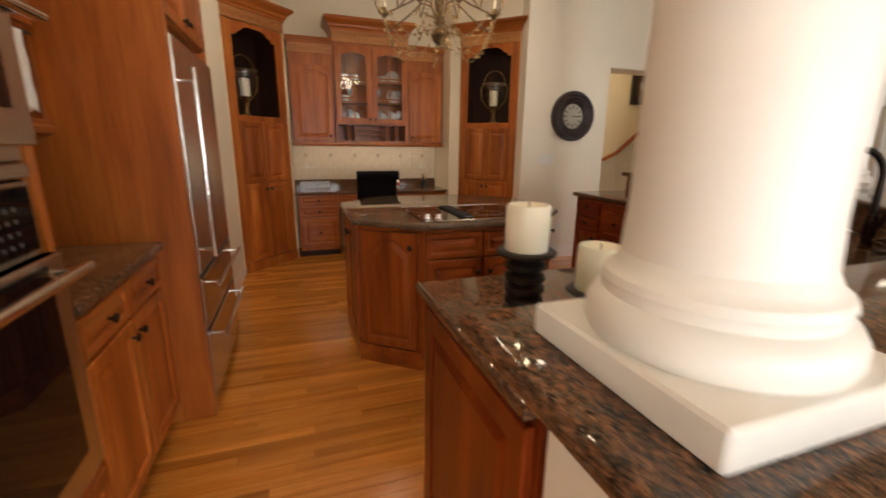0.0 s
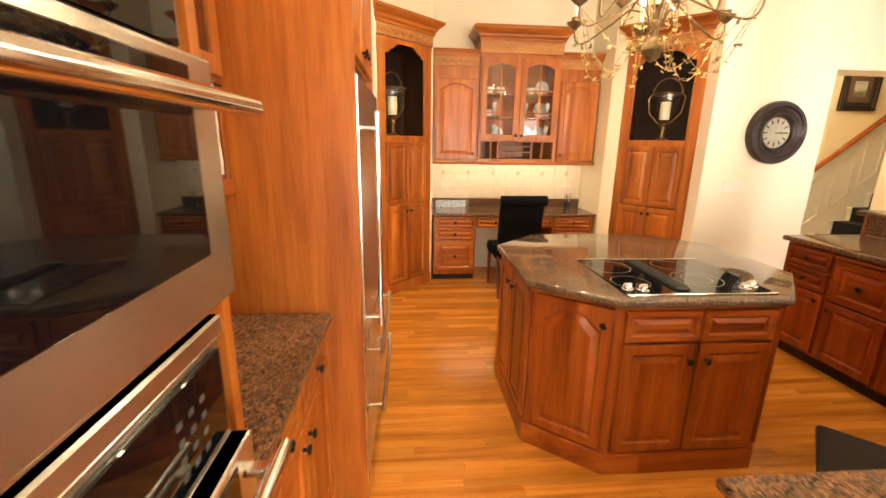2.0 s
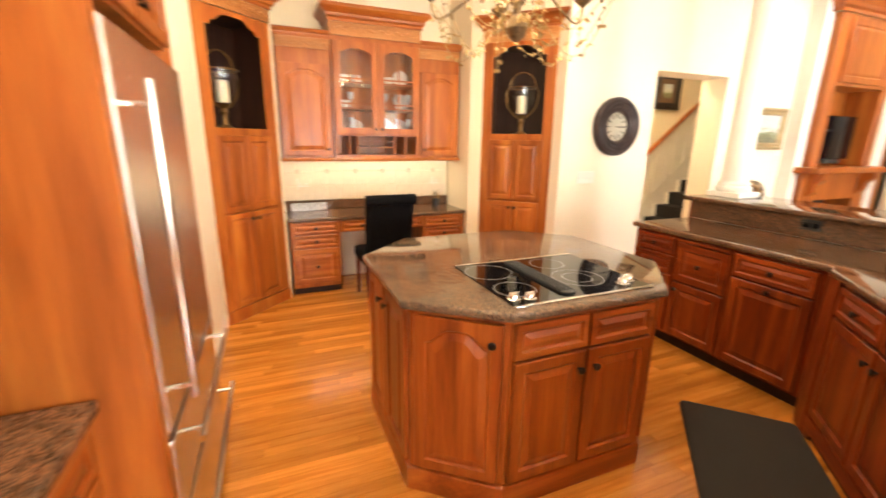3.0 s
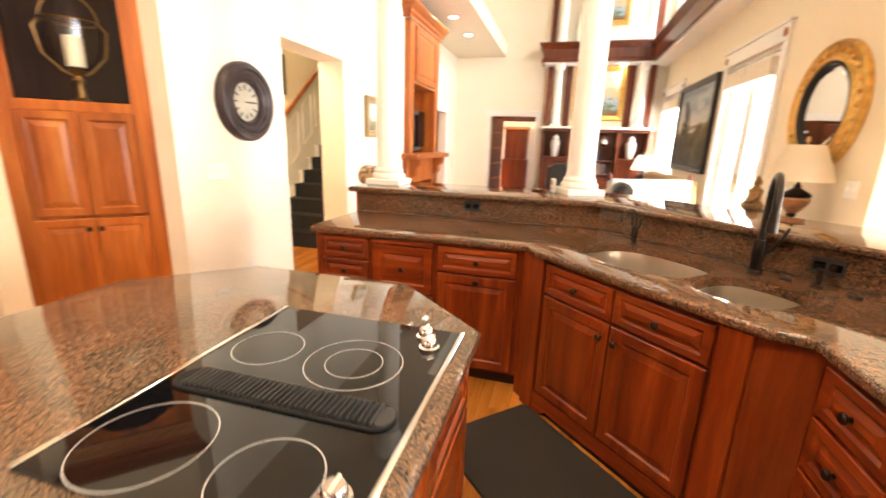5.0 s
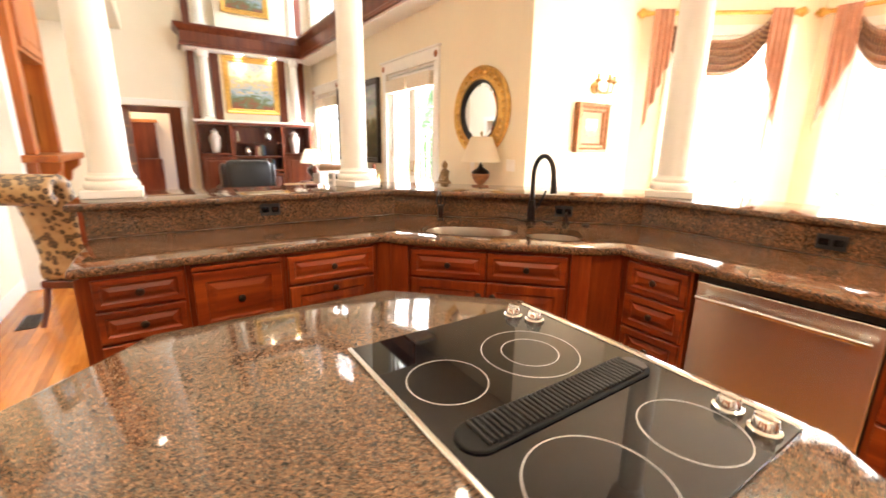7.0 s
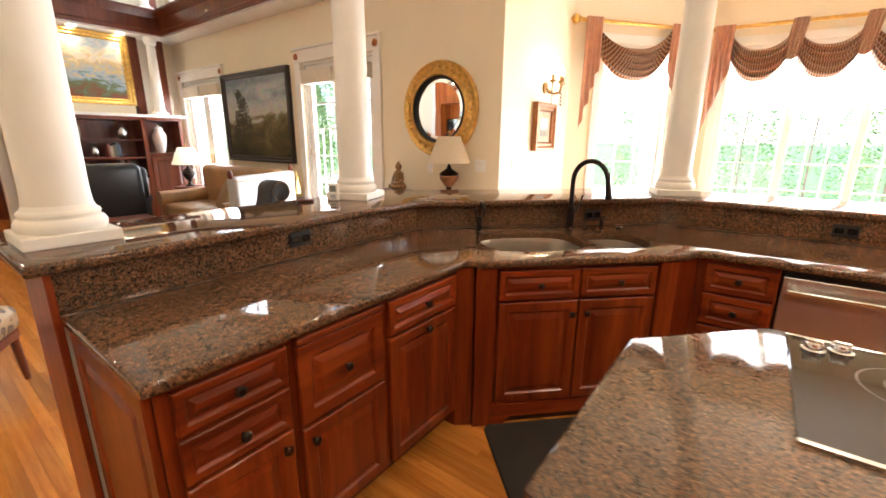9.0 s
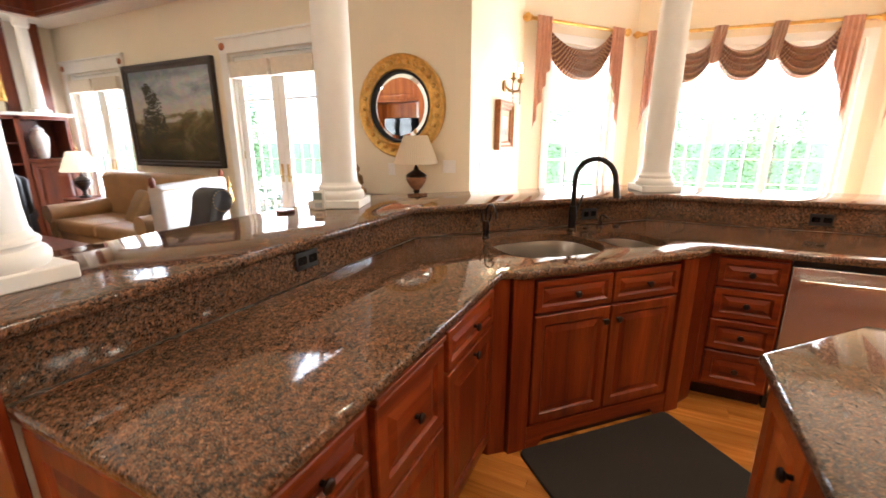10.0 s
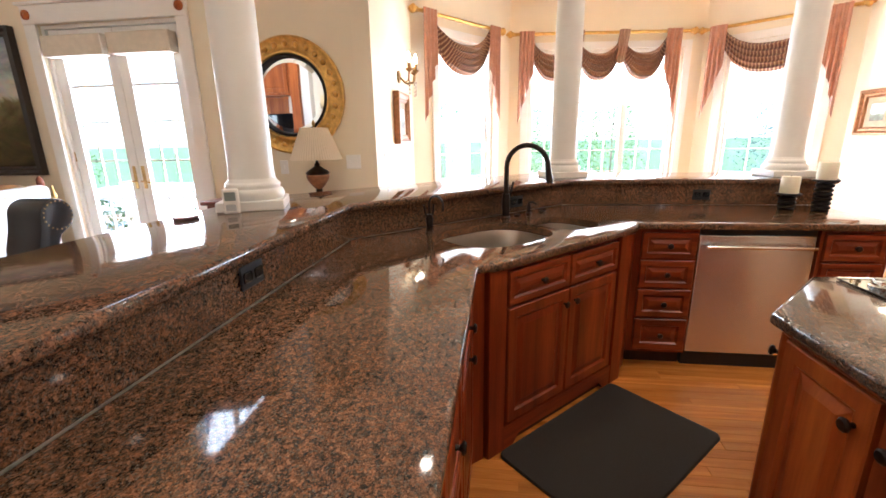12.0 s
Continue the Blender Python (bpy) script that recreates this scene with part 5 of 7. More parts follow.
# garden seen through the glass
LEAFM, n, l, p = mat("hedge_leaves")
rn = n.new("ShaderNodeNewGeometry")
r1 = ramp(n, [(0.0, (0.06, 0.13, 0.04)), (0.5, (0.12, 0.22, 0.07)), (1.0, (0.20, 0.30, 0.11))])
l.new(rn.outputs["Random Per Island"], r1.inputs[0])
l.new(r1.outputs[0], p.inputs["Base Color"])
p.inputs["Roughness"].default_value = 0.6
lt = n.new("ShaderNodeBsdfTranslucent")
l.new(r1.outputs[0], lt.inputs[0])
mx = n.new("ShaderNodeMixShader")
mx.inputs[0].default_value = 0.4
l.new(p.outputs[0], mx.inputs[1])
l.new(lt.outputs[0], mx.inputs[2])
l.new(mx.outputs[0], n["Material Output"].inputs[0])
BLUEM = plain("blue_spruce", (0.10, 0.16, 0.15), 0.7, 0, 0.4, 6)
BARK = plain("bark", (0.11, 0.08, 0.06), 0.9, 0, 0.3, 14, relief=0.5)


def leafy(name, x, y, h, r, seed, m_leaf, label, cat, cone=True, count=3200):
    """A narrow tree: a tapered trunk, limbs and a crown of many small leaves with an uneven outline."""
    rg = random.Random(seed)
    t = thing(name, pose(x, y, -0.25), label, cat, "garden trees" if cat == "tree" else "garden shrubs")
    part("trunk", tube([(0, 0, 0), (0.02, 0.01, h * 0.4), (0, 0, h * 0.92)], 0.03 if h > 1.5 else 0.02, 8, taper=0.006), BARK, t)
    bm = bmesh.new()
    for i in range(count):
        u = rg.random() ** 0.8
        z = h * (0.06 + 0.94 * u)
        rad = r * ((1 - u) ** 0.55 * min(1, 0.35 + u * 5) if cone else math.sqrt(max(0.02, 1 - (2 * u - 1) ** 2)))
        a = rg.random() * 2 * pi
        rr = rad * (0.55 + 0.5 * rg.random()) * (1 + 0.15 * sin(5 * a + z * 6))
        c = Vector((rr * cos(a), rr * sin(a), z))
        s = rg.uniform(0.03, 0.055) * (1 if h > 1.5 else 0.7)
        d1 = Vector((rg.uniform(-1, 1), rg.uniform(-1, 1), rg.uniform(0.1, 1))).normalized() * s
        d2 = d1.orthogonal().normalized() * s * 0.45
        bm.faces.new([bm.verts.new(c - d1), bm.verts.new(c + d2), bm.verts.new(c + d1), bm.verts.new(c - d2)])
    part("crown", bm, m_leaf, t)


for i, (x, y, h, r) in enumerate([(8.6, -4.2, 3.4, 0.55), (9.9, -4.0, 3.2, 0.5), (7.2, -5.0, 3.6, 0.6), (12.4, -2.6, 3.2, 0.6), (5.4, -7.6, 4.5, 0.9), (3.2, -8.0, 4.2, 1.0), (1.9, -8.2, 4.6, 1.1), (0.6, -8.0, 4.0, 0.9), (14.5, -4.6, 4.0, 0.8)]):
    leafy("cypress", x, y, h, r, 10 + i, LEAFM, "narrow green cypress tree in the garden", "tree")
for i, (x, y, h, r) in enumerate([(-3.6, -6.6, 4.6, 1.9), (-5.8, -6.4, 5.2, 2.1)]):
    leafy("blue_spruce", x, y, h, r, 40 + i, BLUEM, "pale blue spruce tree beyond the terrace", "tree", True, 5200)
for i, (x, y) in enumerate([(7.6, -1.6), (8.5, -1.9), (6.6, -1.9), (10.6, -1.7)]):
    leafy("shrub", x, y, 0.75, 0.42, 60 + i, LEAFM, "low green shrub at the terrace's edge", "shrub", False, 900)

# ---- family room ----
LEDGE = 1.80
bk = thing("bookcase_wall", pose(11.02, 3.42, 0, 0, 0, -90), "built-in mahogany bookcase with open shelves and panelled cabinets", "bookcase")
BW, BD = 2.12, 0.44
for name, lo, hi in (("back_board", (0.02, 0.40, 0), (BW - 0.02, 0.43, LEDGE)), ("side_panel", (0, 0, 0), (0.04, 0.43, LEDGE)), ("side_panel", (BW - 0.04, 0, 0), (BW, 0.43, LEDGE)), ("divider", (0.55, 0, 0), (0.61, 0.40, LEDGE)), ("divider", (1.51, 0, 0), (1.57, 0.40, LEDGE)),
                     ("shelf", (0.04, 0, 1.18), (0.55, 0.40, 1.22)), ("shelf", (1.57, 0, 1.18), (BW - 0.04, 0.40, 1.22)), ("shelf", (0.61, 0.03, 0.86), (1.51, 0.40, 0.89)), ("shelf", (0.61, 0.03, 1.14), (1.51, 0.40, 1.165)), ("shelf", (0.61, 0.03, 1.42), (1.51, 0.40, 1.445)),
                     ("top_board", (0.04, 0, LEDGE - 0.05), (BW - 0.04, 0.40, LEDGE))):
    part(name, box(lo, hi), MAHOG, bk)
for x0, x1 in ((0.045, 0.545), (1.575, BW - 0.045)):
    ob = part("door", panel(x1 - x0, 1.06, 0.02, 0.06), MAHOG, bk)
    ob.matrix_basis = pose(x0, -0.001, 0.10)
for x0 in (0.615, 1.065):
    ob = part("door", panel(0.44, 0.72, 0.02, 0.06), MAHOG, bk)
    ob.matrix_basis = pose(x0, 0.029, 0.10)
part("ledge", box((-0.05, -0.07, LEDGE), (BW + 0.05, 0.43, LEDGE + 0.04), 0.006), WHITE, bk, "white painted ledge")
for x0, x1 in ((0.0, 0.12), (0.38, 0.52), (1.60, 1.74), (2.0, 2.12)):
    part("back_strip", box((x0, 0.30, LEDGE + 0.04), (x1, 0.43, 3.06)), MAHOG, bk)
for z0, z1 in ((LEDGE + 0.04, 3.06), (3.46, 4.75)):
    for x in (0.25, 1.87):
        col = part("pilaster", lathe([(0.085, 0.05), (0.092, 0.07), (0.080, 0.09), (0.073, 0.10), (0.070, z1 - z0 - 0.5), (0.063, z1 - z0 - 0.12), (0.085, z1 - z0 - 0.10), (0.095, z1 - z0 - 0.05), (0.095, z1 - z0)], 24), WHITE, bk, "white round pilaster", smooth=True, at=pose(x, 0.13, z0))
        part("foot", box((-0.10, -0.10, 0), (0.10, 0.10, 0.05), 0.004), WHITE, col)
for x0, x1 in ((0.0, 0.12), (2.0, 2.12)):
    part("back_strip", box((x0, 0.30, 3.46), (x1, 0.43, 4.75)), MAHOG, bk)
ENT = [(0, 0), (0.04, 0.0), (0.04, 0.05), (0.02, 0.07), (0.02, 0.24), (0.05, 0.27), (0.10, 0.33), (0.10, 0.36), (0, 0.36)]
cor = part("trim_cornice", sweep([(6.35, 1.42, 3.08), (10.98, 1.42, 3.08), (10.98, 3.50, 3.08), (11.48, 3.50, 3.08)][::-1], ENT), MAHOG)
structure(cor, "mahogany cornice band round the family room")
structure(part("trim_soffit", prism([(6.35, 1.082), (11.48, 1.082), (11.48, 3.48), (11.0, 3.48), (11.0, 1.40), (6.35, 1.40)], 3.06, 3.10), WHITE), "white underside of the cornice band")
structure(part("trim_cornice_top", prism([(6.35, 1.082), (11.48, 1.082), (11.48, 3.48), (11.0, 3.48), (11.0, 1.40), (6.35, 1.40)], 3.40, 3.44), WHITE), "white top of the cornice band")


def canvas(name, stops, scale, seed, dark=1.0):
    """Paint: soft bands of sky, land and water broken up by brushwork."""
    m, n, l, p = mat(name)
    tc = n.new("ShaderNodeTexCoord")
    sp = n.new("ShaderNodeSeparateXYZ")
    l.new(tc.outputs["Generated"], sp.inputs[0])
    c = cloud(n, l, tc.outputs["Generated"], scale, (1, 1, 1.6), 6, 0.6, 0.8)
    c.inputs["Distortion"].default_value = 0.8
    ad = n.new("ShaderNodeMath")
    ad.operation = 'MULTIPLY_ADD'
    ad.inputs[1].default_value, ad.inputs[2].default_value = 1.1, -0.55
    l.new(c.outputs[0], ad.inputs[0])
    sm = n.new("ShaderNodeMath")
    l.new(ad.outputs[0], sm.inputs[0])
    l.new(sp.outputs[2], sm.inputs[1])
    r = ramp(n, [(q, tuple(v * dark for v in col)) for q, col in stops])
    l.new(sm.outputs[0], r.inputs[0])
    f = cloud(n, l, tc.outputs["Generated"], scale * 6, (1, 1, 1), 4)
    l.new(blend(n, l, 0.35, r.outputs[0], f.outputs["Color"], 'OVERLAY'), p.inputs["Base Color"])
    p.inputs["Roughness"].default_value = 0.5
    bump(n, l, f.outputs[0], 0.2, 0.002, p)
    return m


BRIGHT = canvas("bright_garden_canvas", [(0.0, (0.20, 0.06, 0.03)), (0.22, (0.10, 0.14, 0.06)), (0.38, (0.26, 0.34, 0.42)), (0.55, (0.50, 0.36, 0.16)), (0.72, (0.62, 0.55, 0.40)), (1.0, (0.34, 0.40, 0.44))], 5.0, 1)
DUSK = canvas("dusky_landscape_canvas", [(0.0, (0.030, 0.024, 0.012)), (0.25, (0.075, 0.060, 0.026)), (0.40, (0.16, 0.13, 0.06)), (0.50, (0.46, 0.43, 0.36)), (0.75, (0.40, 0.41, 0.41)), (1.0, (0.17, 0.20, 0.23))], 2.4, 2, 1.15)
SMALLP = canvas("small_picture_canvas", [(0.0, (0.10, 0.08, 0.04)), (0.35, (0.20, 0.22, 0.12)), (0.55, (0.55, 0.56, 0.52)), (1.0, (0.40, 0.46, 0.52))], 4.0, 3)
DUSK.node_tree.nodes["Principled BSDF"].inputs["Specular IOR Level"].default_value = 0.15
TANMOUNT = plain("tan_picture_mount", (0.42, 0.27, 0.13), 0.6, 0, 0.15, 20)
COPPER = plain("carved_copper_gilt", (0.30, 0.13, 0.045), 0.42, 0.5, 0.35, 30, relief=0.4)
DARKF = plain("dark_picture_frame", (0.022, 0.014, 0.010), 0.35, 0, 0.3, 20)


def picture(m, w, h, fw, fm, cm, label, deep=0.04, mount=None, name="picture"):
    """A framed painting: x across, z up, hung with its back at y = 0 and its face towards -y."""
    p = thing(name, m, label, "picture", "")
    prof = [(0, 0), (0, -deep), (-fw * 0.3, -deep * 1.05), (-fw * 0.55, -deep * 0.7), (-fw * 0.8, -deep * 0.75), (-fw, -deep * 0.45), (-fw, 0)]
    bm = bmesh.new()
    cs = [(0, 0, 1, 1), (w, 0, -1, 1), (w, h, -1, -1), (0, h, 1, -1)]
    rings = [[bm.verts.new((cx - sx * o, y, cz - sz * o)) for o, y in prof] for cx, cz, sx, sz in cs]
    for i in range(4):
        a, b = rings[i], rings[(i + 1) % 4]
        for j in range(len(prof)):
            bm.faces.new((a[j], b[j], b[(j + 1) % len(prof)], a[(j + 1) % len(prof)]))
    part("picture_frame", bm, fm, p)
    g = fw
    if mount:
        part("mount", box((fw - 0.002, -deep * 0.42, fw - 0.002), (w - fw + 0.002, -deep * 0.2, h - fw + 0.002)), mount, p)
        g = fw + min(w, h) * 0.14
    part("canvas", box((g - 0.003, -deep * 0.46, g - 0.003), (w - g + 0.003, -deep * 0.3, h - g + 0.003)), cm, p)
    return p


structure(part("wall_panel", box((11.30, 1.85, LEDGE + 0.04), (11.34, 2.90, 3.06)), WALL), "cream panel behind the gilt picture")
structure(part("wall_panel_upper", box((11.30, 1.85, 3.45), (11.34, 2.90, 4.75)), WALLW), "pale panel of the upper storey")
picture(pose(11.295, 2.85, 1.98, 0, 0, -90), 1.00, 1.06, 0.10, GOLD, BRIGHT, "gilt-framed colourful garden painting over the bookcase", 0.07)
picture(pose(11.295, 2.78, 3.80, 0, 0, -90), 0.84, 0.75, 0.09, GOLD, BRIGHT, "gilt-framed painting on the upper storey wall", 0.06)
dp = picture(pose(9.80, 1.083, 1.13, 0, 0, 180), 1.78, 1.29, 0.085, DARKF, DUSK, "large dusky landscape painting in a dark frame", 0.06)
TREEP = plain("painted_tree_green", (0.035, 0.032, 0.013), 0.6, 0, 0.4, 12)
rg = random.Random(5)
bm = bmesh.new()
for i in range(1100):
    cl = rg.choice(((0.44, 0.98, 0.09), (0.50, 0.88, 0.13), (0.56, 0.76, 0.15), (0.42, 0.66, 0.14), (0.60, 0.60, 0.15), (0.38, 0.50, 0.16), (0.62, 0.47, 0.16), (0.30, 0.38, 0.16)))
    a, rr = rg.random() * 2 * pi, rg.random() ** 0.6 * cl[2]
    cx, cz, s, w = cl[0] + rr * cos(a), cl[1] + rr * sin(a) * 0.8, rg.uniform(0.008, 0.022), rg.random() * pi
    bm.faces.new([bm.verts.new((cx + s * cos(w + k * pi / 2.5), -0.029 - 0.0004 * rg.random(), cz + 0.7 * s * sin(w + k * pi / 2.5))) for k in range(5)])
for z in range(12):
    x = 0.50 + 0.012 * sin(z)
    bm.faces.new([bm.verts.new((x + dx, -0.0292, 0.30 + 0.03 * z + dz)) for dx, dz in ((-0.01, 0), (0.012, 0), (0.010, 0.031), (-0.008, 0.031))])
part("painted_tree", bm, TREEP, dp, "dark painted tree on the canvas")
picture(pose(6.34, 5.255, 1.47, 0, 0, 0), 0.62, 0.48, 0.085, plain("worn_gilt", (0.36, 0.26, 0.13), 0.45, 0.4, 0.2, 20), SMALLP, "small landscape in a worn gilt frame beside the stair opening", 0.05)
picture(pose(4.777, 0.42, 1.36, 0, 0, -90), 0.50, 0.50, 0.09, COPPER, SMALLP, "small picture in a carved gilt frame under the wall lamp", 0.06, TANMOUNT)
picture(pose(-0.447, -1.10, 1.36, 0, 0, 90), 0.50, 0.50, 0.09, COPPER, SMALLP, "small picture in a carved gilt frame on the nook's west wall", 0.06, TANMOUNT)
picture(pose(6.66, 6.945, 2.04, 0, 0, 0), 0.52, 0.54, 0.10, DARKF, SMALLP, "small dark-framed picture above the stairs", 0.04, plain("brown_mount", (0.12, 0.07, 0.04), 0.8))

# fireplace with a panelled overmantel and a television
fp = thing("fireplace", pose(7.2, 5.02, 0), "cherry fireplace with corbelled mantel and panelled overmantel", "fireplace")
FW = 1.45
for name, lo, hi in (("pier", (0.0, 0.0, 0), (0.28, 0.42, 1.2)), ("pier", (FW - 0.28, 0, 0), (FW, 0.42, 1.2)), ("lintel", (0.28, 0, 0.85), (FW - 0.28, 0.42, 1.2)), ("side_panel", (0.05, 0.0, 1.27), (0.22, 0.42, 3.0)), ("side_panel", (FW - 0.22, 0, 1.27), (FW - 0.05, 0.42, 3.0)),
                     ("overmantel", (0.22, 0.0, 2.22), (FW - 0.22, 0.42, 3.0)), ("niche_back", (0.22, 0.36, 1.27), (FW - 0.22, 0.42, 2.22))):
    part(name, box(lo, hi, 0.004), CHERRY, fp)
part("mantel_shelf", box((-0.10, -0.18, 1.20), (FW + 0.10, 0.42, 1.27), 0.012, seg=2), CHERRY_H, fp)
for x in (0.10, FW - 0.24):
    cb = prism([(0, 0), (0, 0.30), (-0.16, 0.30), (-0.15, 0.22), (-0.08, 0.16), (-0.06, 0.06)], 0, 0.14, 0.006)
    bmesh.ops.transform(cb, matrix=Matrix.Translation((x, 0, 0.90)) @ Matrix(((0, 0, 1, 0), (1, 0, 0, 0), (0, 1, 0, 0), (0, 0, 0, 1))), verts=cb.verts[:])
    part("corbel", cb, CHERRY, fp, "carved corbel")
ob = part("raised_panel", panel(FW - 0.50, 0.70, 0.02, 0.08), CHERRY, fp)
ob.matrix_basis = pose(0.25, -0.001, 2.26)
part("crown", sweep([(0.0, 0.42, 3.0), (0.0, 0, 3.0), (FW, 0, 3.0), (FW, 0.42, 3.0)], [(o * 1.3, z * 1.5) for o, z in CROWN]), CHERRY_H, fp)
# black board gives the fire opening its darkness by colour
part("firebox", box((0.29, 0.30, 0.0), (FW - 0.29, 0.41, 0.84)), BLACK, fp, "black firebox board, the opening's darkness put into its colour")
for x0, x1 in ((-0.12, 0.045), (FW - 0.045, FW + 0.12)):
    structure(part("trim_pilaster", box((7.2 + x0, 5.10, 0), (7.2 + x1, 5.44, CEIL), 0.004), WHITE), "white pilaster beside the fireplace")
tv = thing("television", pose(7.2 + 0.30, 5.16, 1.30), "black flat television in the overmantel niche", "television")
part("screen", box((0, 0, 0.06), (0.85, 0.04, 0.60), 0.006), BLACKG, tv)
part("stand", box((0.25, -0.03, 0), (0.60, 0.10, 0.06), 0.01), BLACK, tv)
dr = structure(new("door_3"), "brown panelled door in the hearth wall, ajar")
dr.matrix_basis = pose(9.88, 5.52, 0, 0, 0, 12)
part("leaf", box((0, 0, 0.01), (0.74, 0.04, 2.03), 0.003), CHERRY, dr)
ob = part("raised_panel", panel(0.50, 0.80, 0.012, 0.06), CHERRY, dr)
ob.matrix_basis = pose(0.12, -0.001, 1.05)
for x in (9.84 - 0.10, 10.66):
    structure(part("trim_casing", box((x, 5.42, 0), (x + 0.10, 5.448, 2.06), 0.004), WHITE), "white door casing")
structure(part("trim_casing", box((9.70, 5.42, 2.06), (10.80, 5.448, 2.17), 0.004), WHITE), "white door casing head")
# doorway to the far room, with its door folded back
for y in (3.50, 4.60):
    structure(part("trim_casing", box((11.47, y, 0), (11.498, y + 0.10, 2.06), 0.004), WHITE), "white casing of the far doorway")
structure(part("trim_casing", box((11.47, 3.46, 2.06), (11.498, 4.74, 2.18), 0.004), WHITE), "white casing head of the far doorway")
dr = structure(new("door_4"), "glazed cherry door folded open into the far room")
dr.matrix_basis = pose(11.66, 4.58, 0, 0, 0, -8)
part("leaf", box((0, 0, 0.01), (0.9, 0.04, 2.04), 0.003), MAHOG, dr)
for k in range(5):
    part("glazing_bar", box((0.12, -0.008, 0.25 + 0.36 * k), (0.78, 0.0, 0.29 + 0.36 * k)), CARVE, dr)
cab = thing("display_cabinet", pose(15.1, 4.3, 0, 0, 0, -90), "dark wooden display cabinet in the far room", "cabinet")
part("body", box((-0.5, 0, 0), (0.3, 0.4, 1.0), 0.01), MAHOG, cab)
part("upper_case", box((-0.45, 0.1, 1.0), (0.25, 0.4, 1.9), 0.01), MAHOG, cab)
part("cornice", box((-0.5, 0.05, 1.9), (0.3, 0.4, 1.98), 0.01), CARVE, cab)

# ---- stairs behind the opening ----
RUNNER = plain("black_stair_runner", (0.010, 0.009, 0.010), 0.95, 0, 0.3, 30, relief=0.4)
stair = structure(new("stairs"), "white painted stairs with a black carpet runner")
stair.matrix_basis = pose(6.42, 5.68, 0)
RISE, GO, WID = 0.19, 0.235, 1.20
for k in range(15):
    part("riser", box((GO * k, 0, RISE * k), (GO * k + 0.02, WID, RISE * (k + 1) - 0.03)), WHITE, stair)
    part("tread", box((GO * k - 0.025, 0, RISE * (k + 1) - 0.03), (GO * (k + 1) + 0.02, WID, RISE * (k + 1)), 0.006), WHITE, stair)
    rn = prism([(GO * k - 0.032, RISE * k), (GO * k - 0.006, RISE * k), (GO * k - 0.006, RISE * (k + 1) - 0.036), (GO * k - 0.032, RISE * (k + 1) - 0.03), (GO * k - 0.032, RISE * (k + 1) + 0.008), (GO * (k + 1) - 0.006, RISE * (k + 1) + 0.008), (GO * (k + 1) - 0.006, RISE * (k + 1) + 0.001), (GO * k - 0.029, RISE * (k + 1) + 0.001)], -1.11, -0.10)
    bmesh.ops.transform(rn, matrix=Matrix.Rotation(radians(90), 4, 'X'), verts=rn.verts[:])
    part("runner_piece", rn, RUNNER, stair, "black carpet runner")
SL = RISE / GO
wains = structure(new("wainscot"), "white panelled wainscot with a cherry handrail along the stairs")
wains.matrix_basis = pose(6.42, 6.905, 0)
pts = [(-0.6, 0), (-0.6, 0.94), (0.0, 1.17), (3.6, 1.17 + 3.6 * SL), (3.6, 3.6 * SL - 0.2), (0.2, 0.0)]
bm = prism(pts, 0.0, 0.03)
bmesh.ops.transform(bm, matrix=Matrix.Rotation(radians(90), 4, 'X') @ Matrix.Translation((0, 0, -0.03)), verts=bm.verts[:])
part("board", bm, WHITE, wains)
for k in range(9):
    x = 0.05 + 0.36 * k
    q = [(x, 0.42 + SL * x), (x + 0.24, 0.42 + SL * (x + 0.24)), (x + 0.24, 1.02 + SL * (x + 0.24)), (x, 1.02 + SL * x)]
    bm = bmesh.new()
    for i in range(4):
        a, b = q[i], q[(i + 1) % 4]
        tube([(a[0], -0.006, a[1]), (b[0], -0.006, b[1])], 0.009, 6, bm)
    part("panel_moulding", bm, WHITE, wains)
part("handrail", tube([(-0.62, -0.05, 0.99), (0.0, -0.05, 1.24), (3.6, -0.05, 1.24 + 3.6 * SL)], 0.032, 10), CHERRY_H, wains, "cherry handrail", smooth=True)

# ---- family room furniture ----
TAN = plain("tan_leather", (0.34, 0.19, 0.078), 0.42, 0, 0.18, 5, relief=0.25)
BLKL = plain("black_leather", (0.012, 0.012, 0.014), 0.30, 0, 0.3, 8, relief=0.3)
PALE = plain("pale_upholstery", (0.40, 0.385, 0.36), 0.8, 0, 0.06, 20, relief=0.3)


def cushion(lo, hi, r=0.06, puff=0.02):
    bm = box(lo, hi, r, seg=4)
    c = (Vector(lo) + Vector(hi)) / 2
    hz = (hi[2] - lo[2]) / 2
    for v in bm.verts:
        fx = 1 - ((v.co.x - c.x) / ((hi[0] - lo[0]) / 2)) ** 2
        fy = 1 - ((v.co.y - c.y) / ((hi[1] - lo[1]) / 2)) ** 2
        if v.co.z > c.z:
            v.co.z += puff * max(0, fx) * max(0, fy)
    return bm


def roll_arm(x, d, h, r, m, parent, name="arm"):
    bm = bmesh.new()
    box((x - r * 0.75, 0.02, 0.12), (x + r * 0.75, d, h - r), 0.02, bm, seg=2)
    tube([(x, 0.0, h - r), (x, 0.03, h - r), (x, d * 0.5, h - r + 0.01), (x, d, h - r + 0.03)], r, 18, bm)
    return part(name, bm, m, parent, smooth=True)


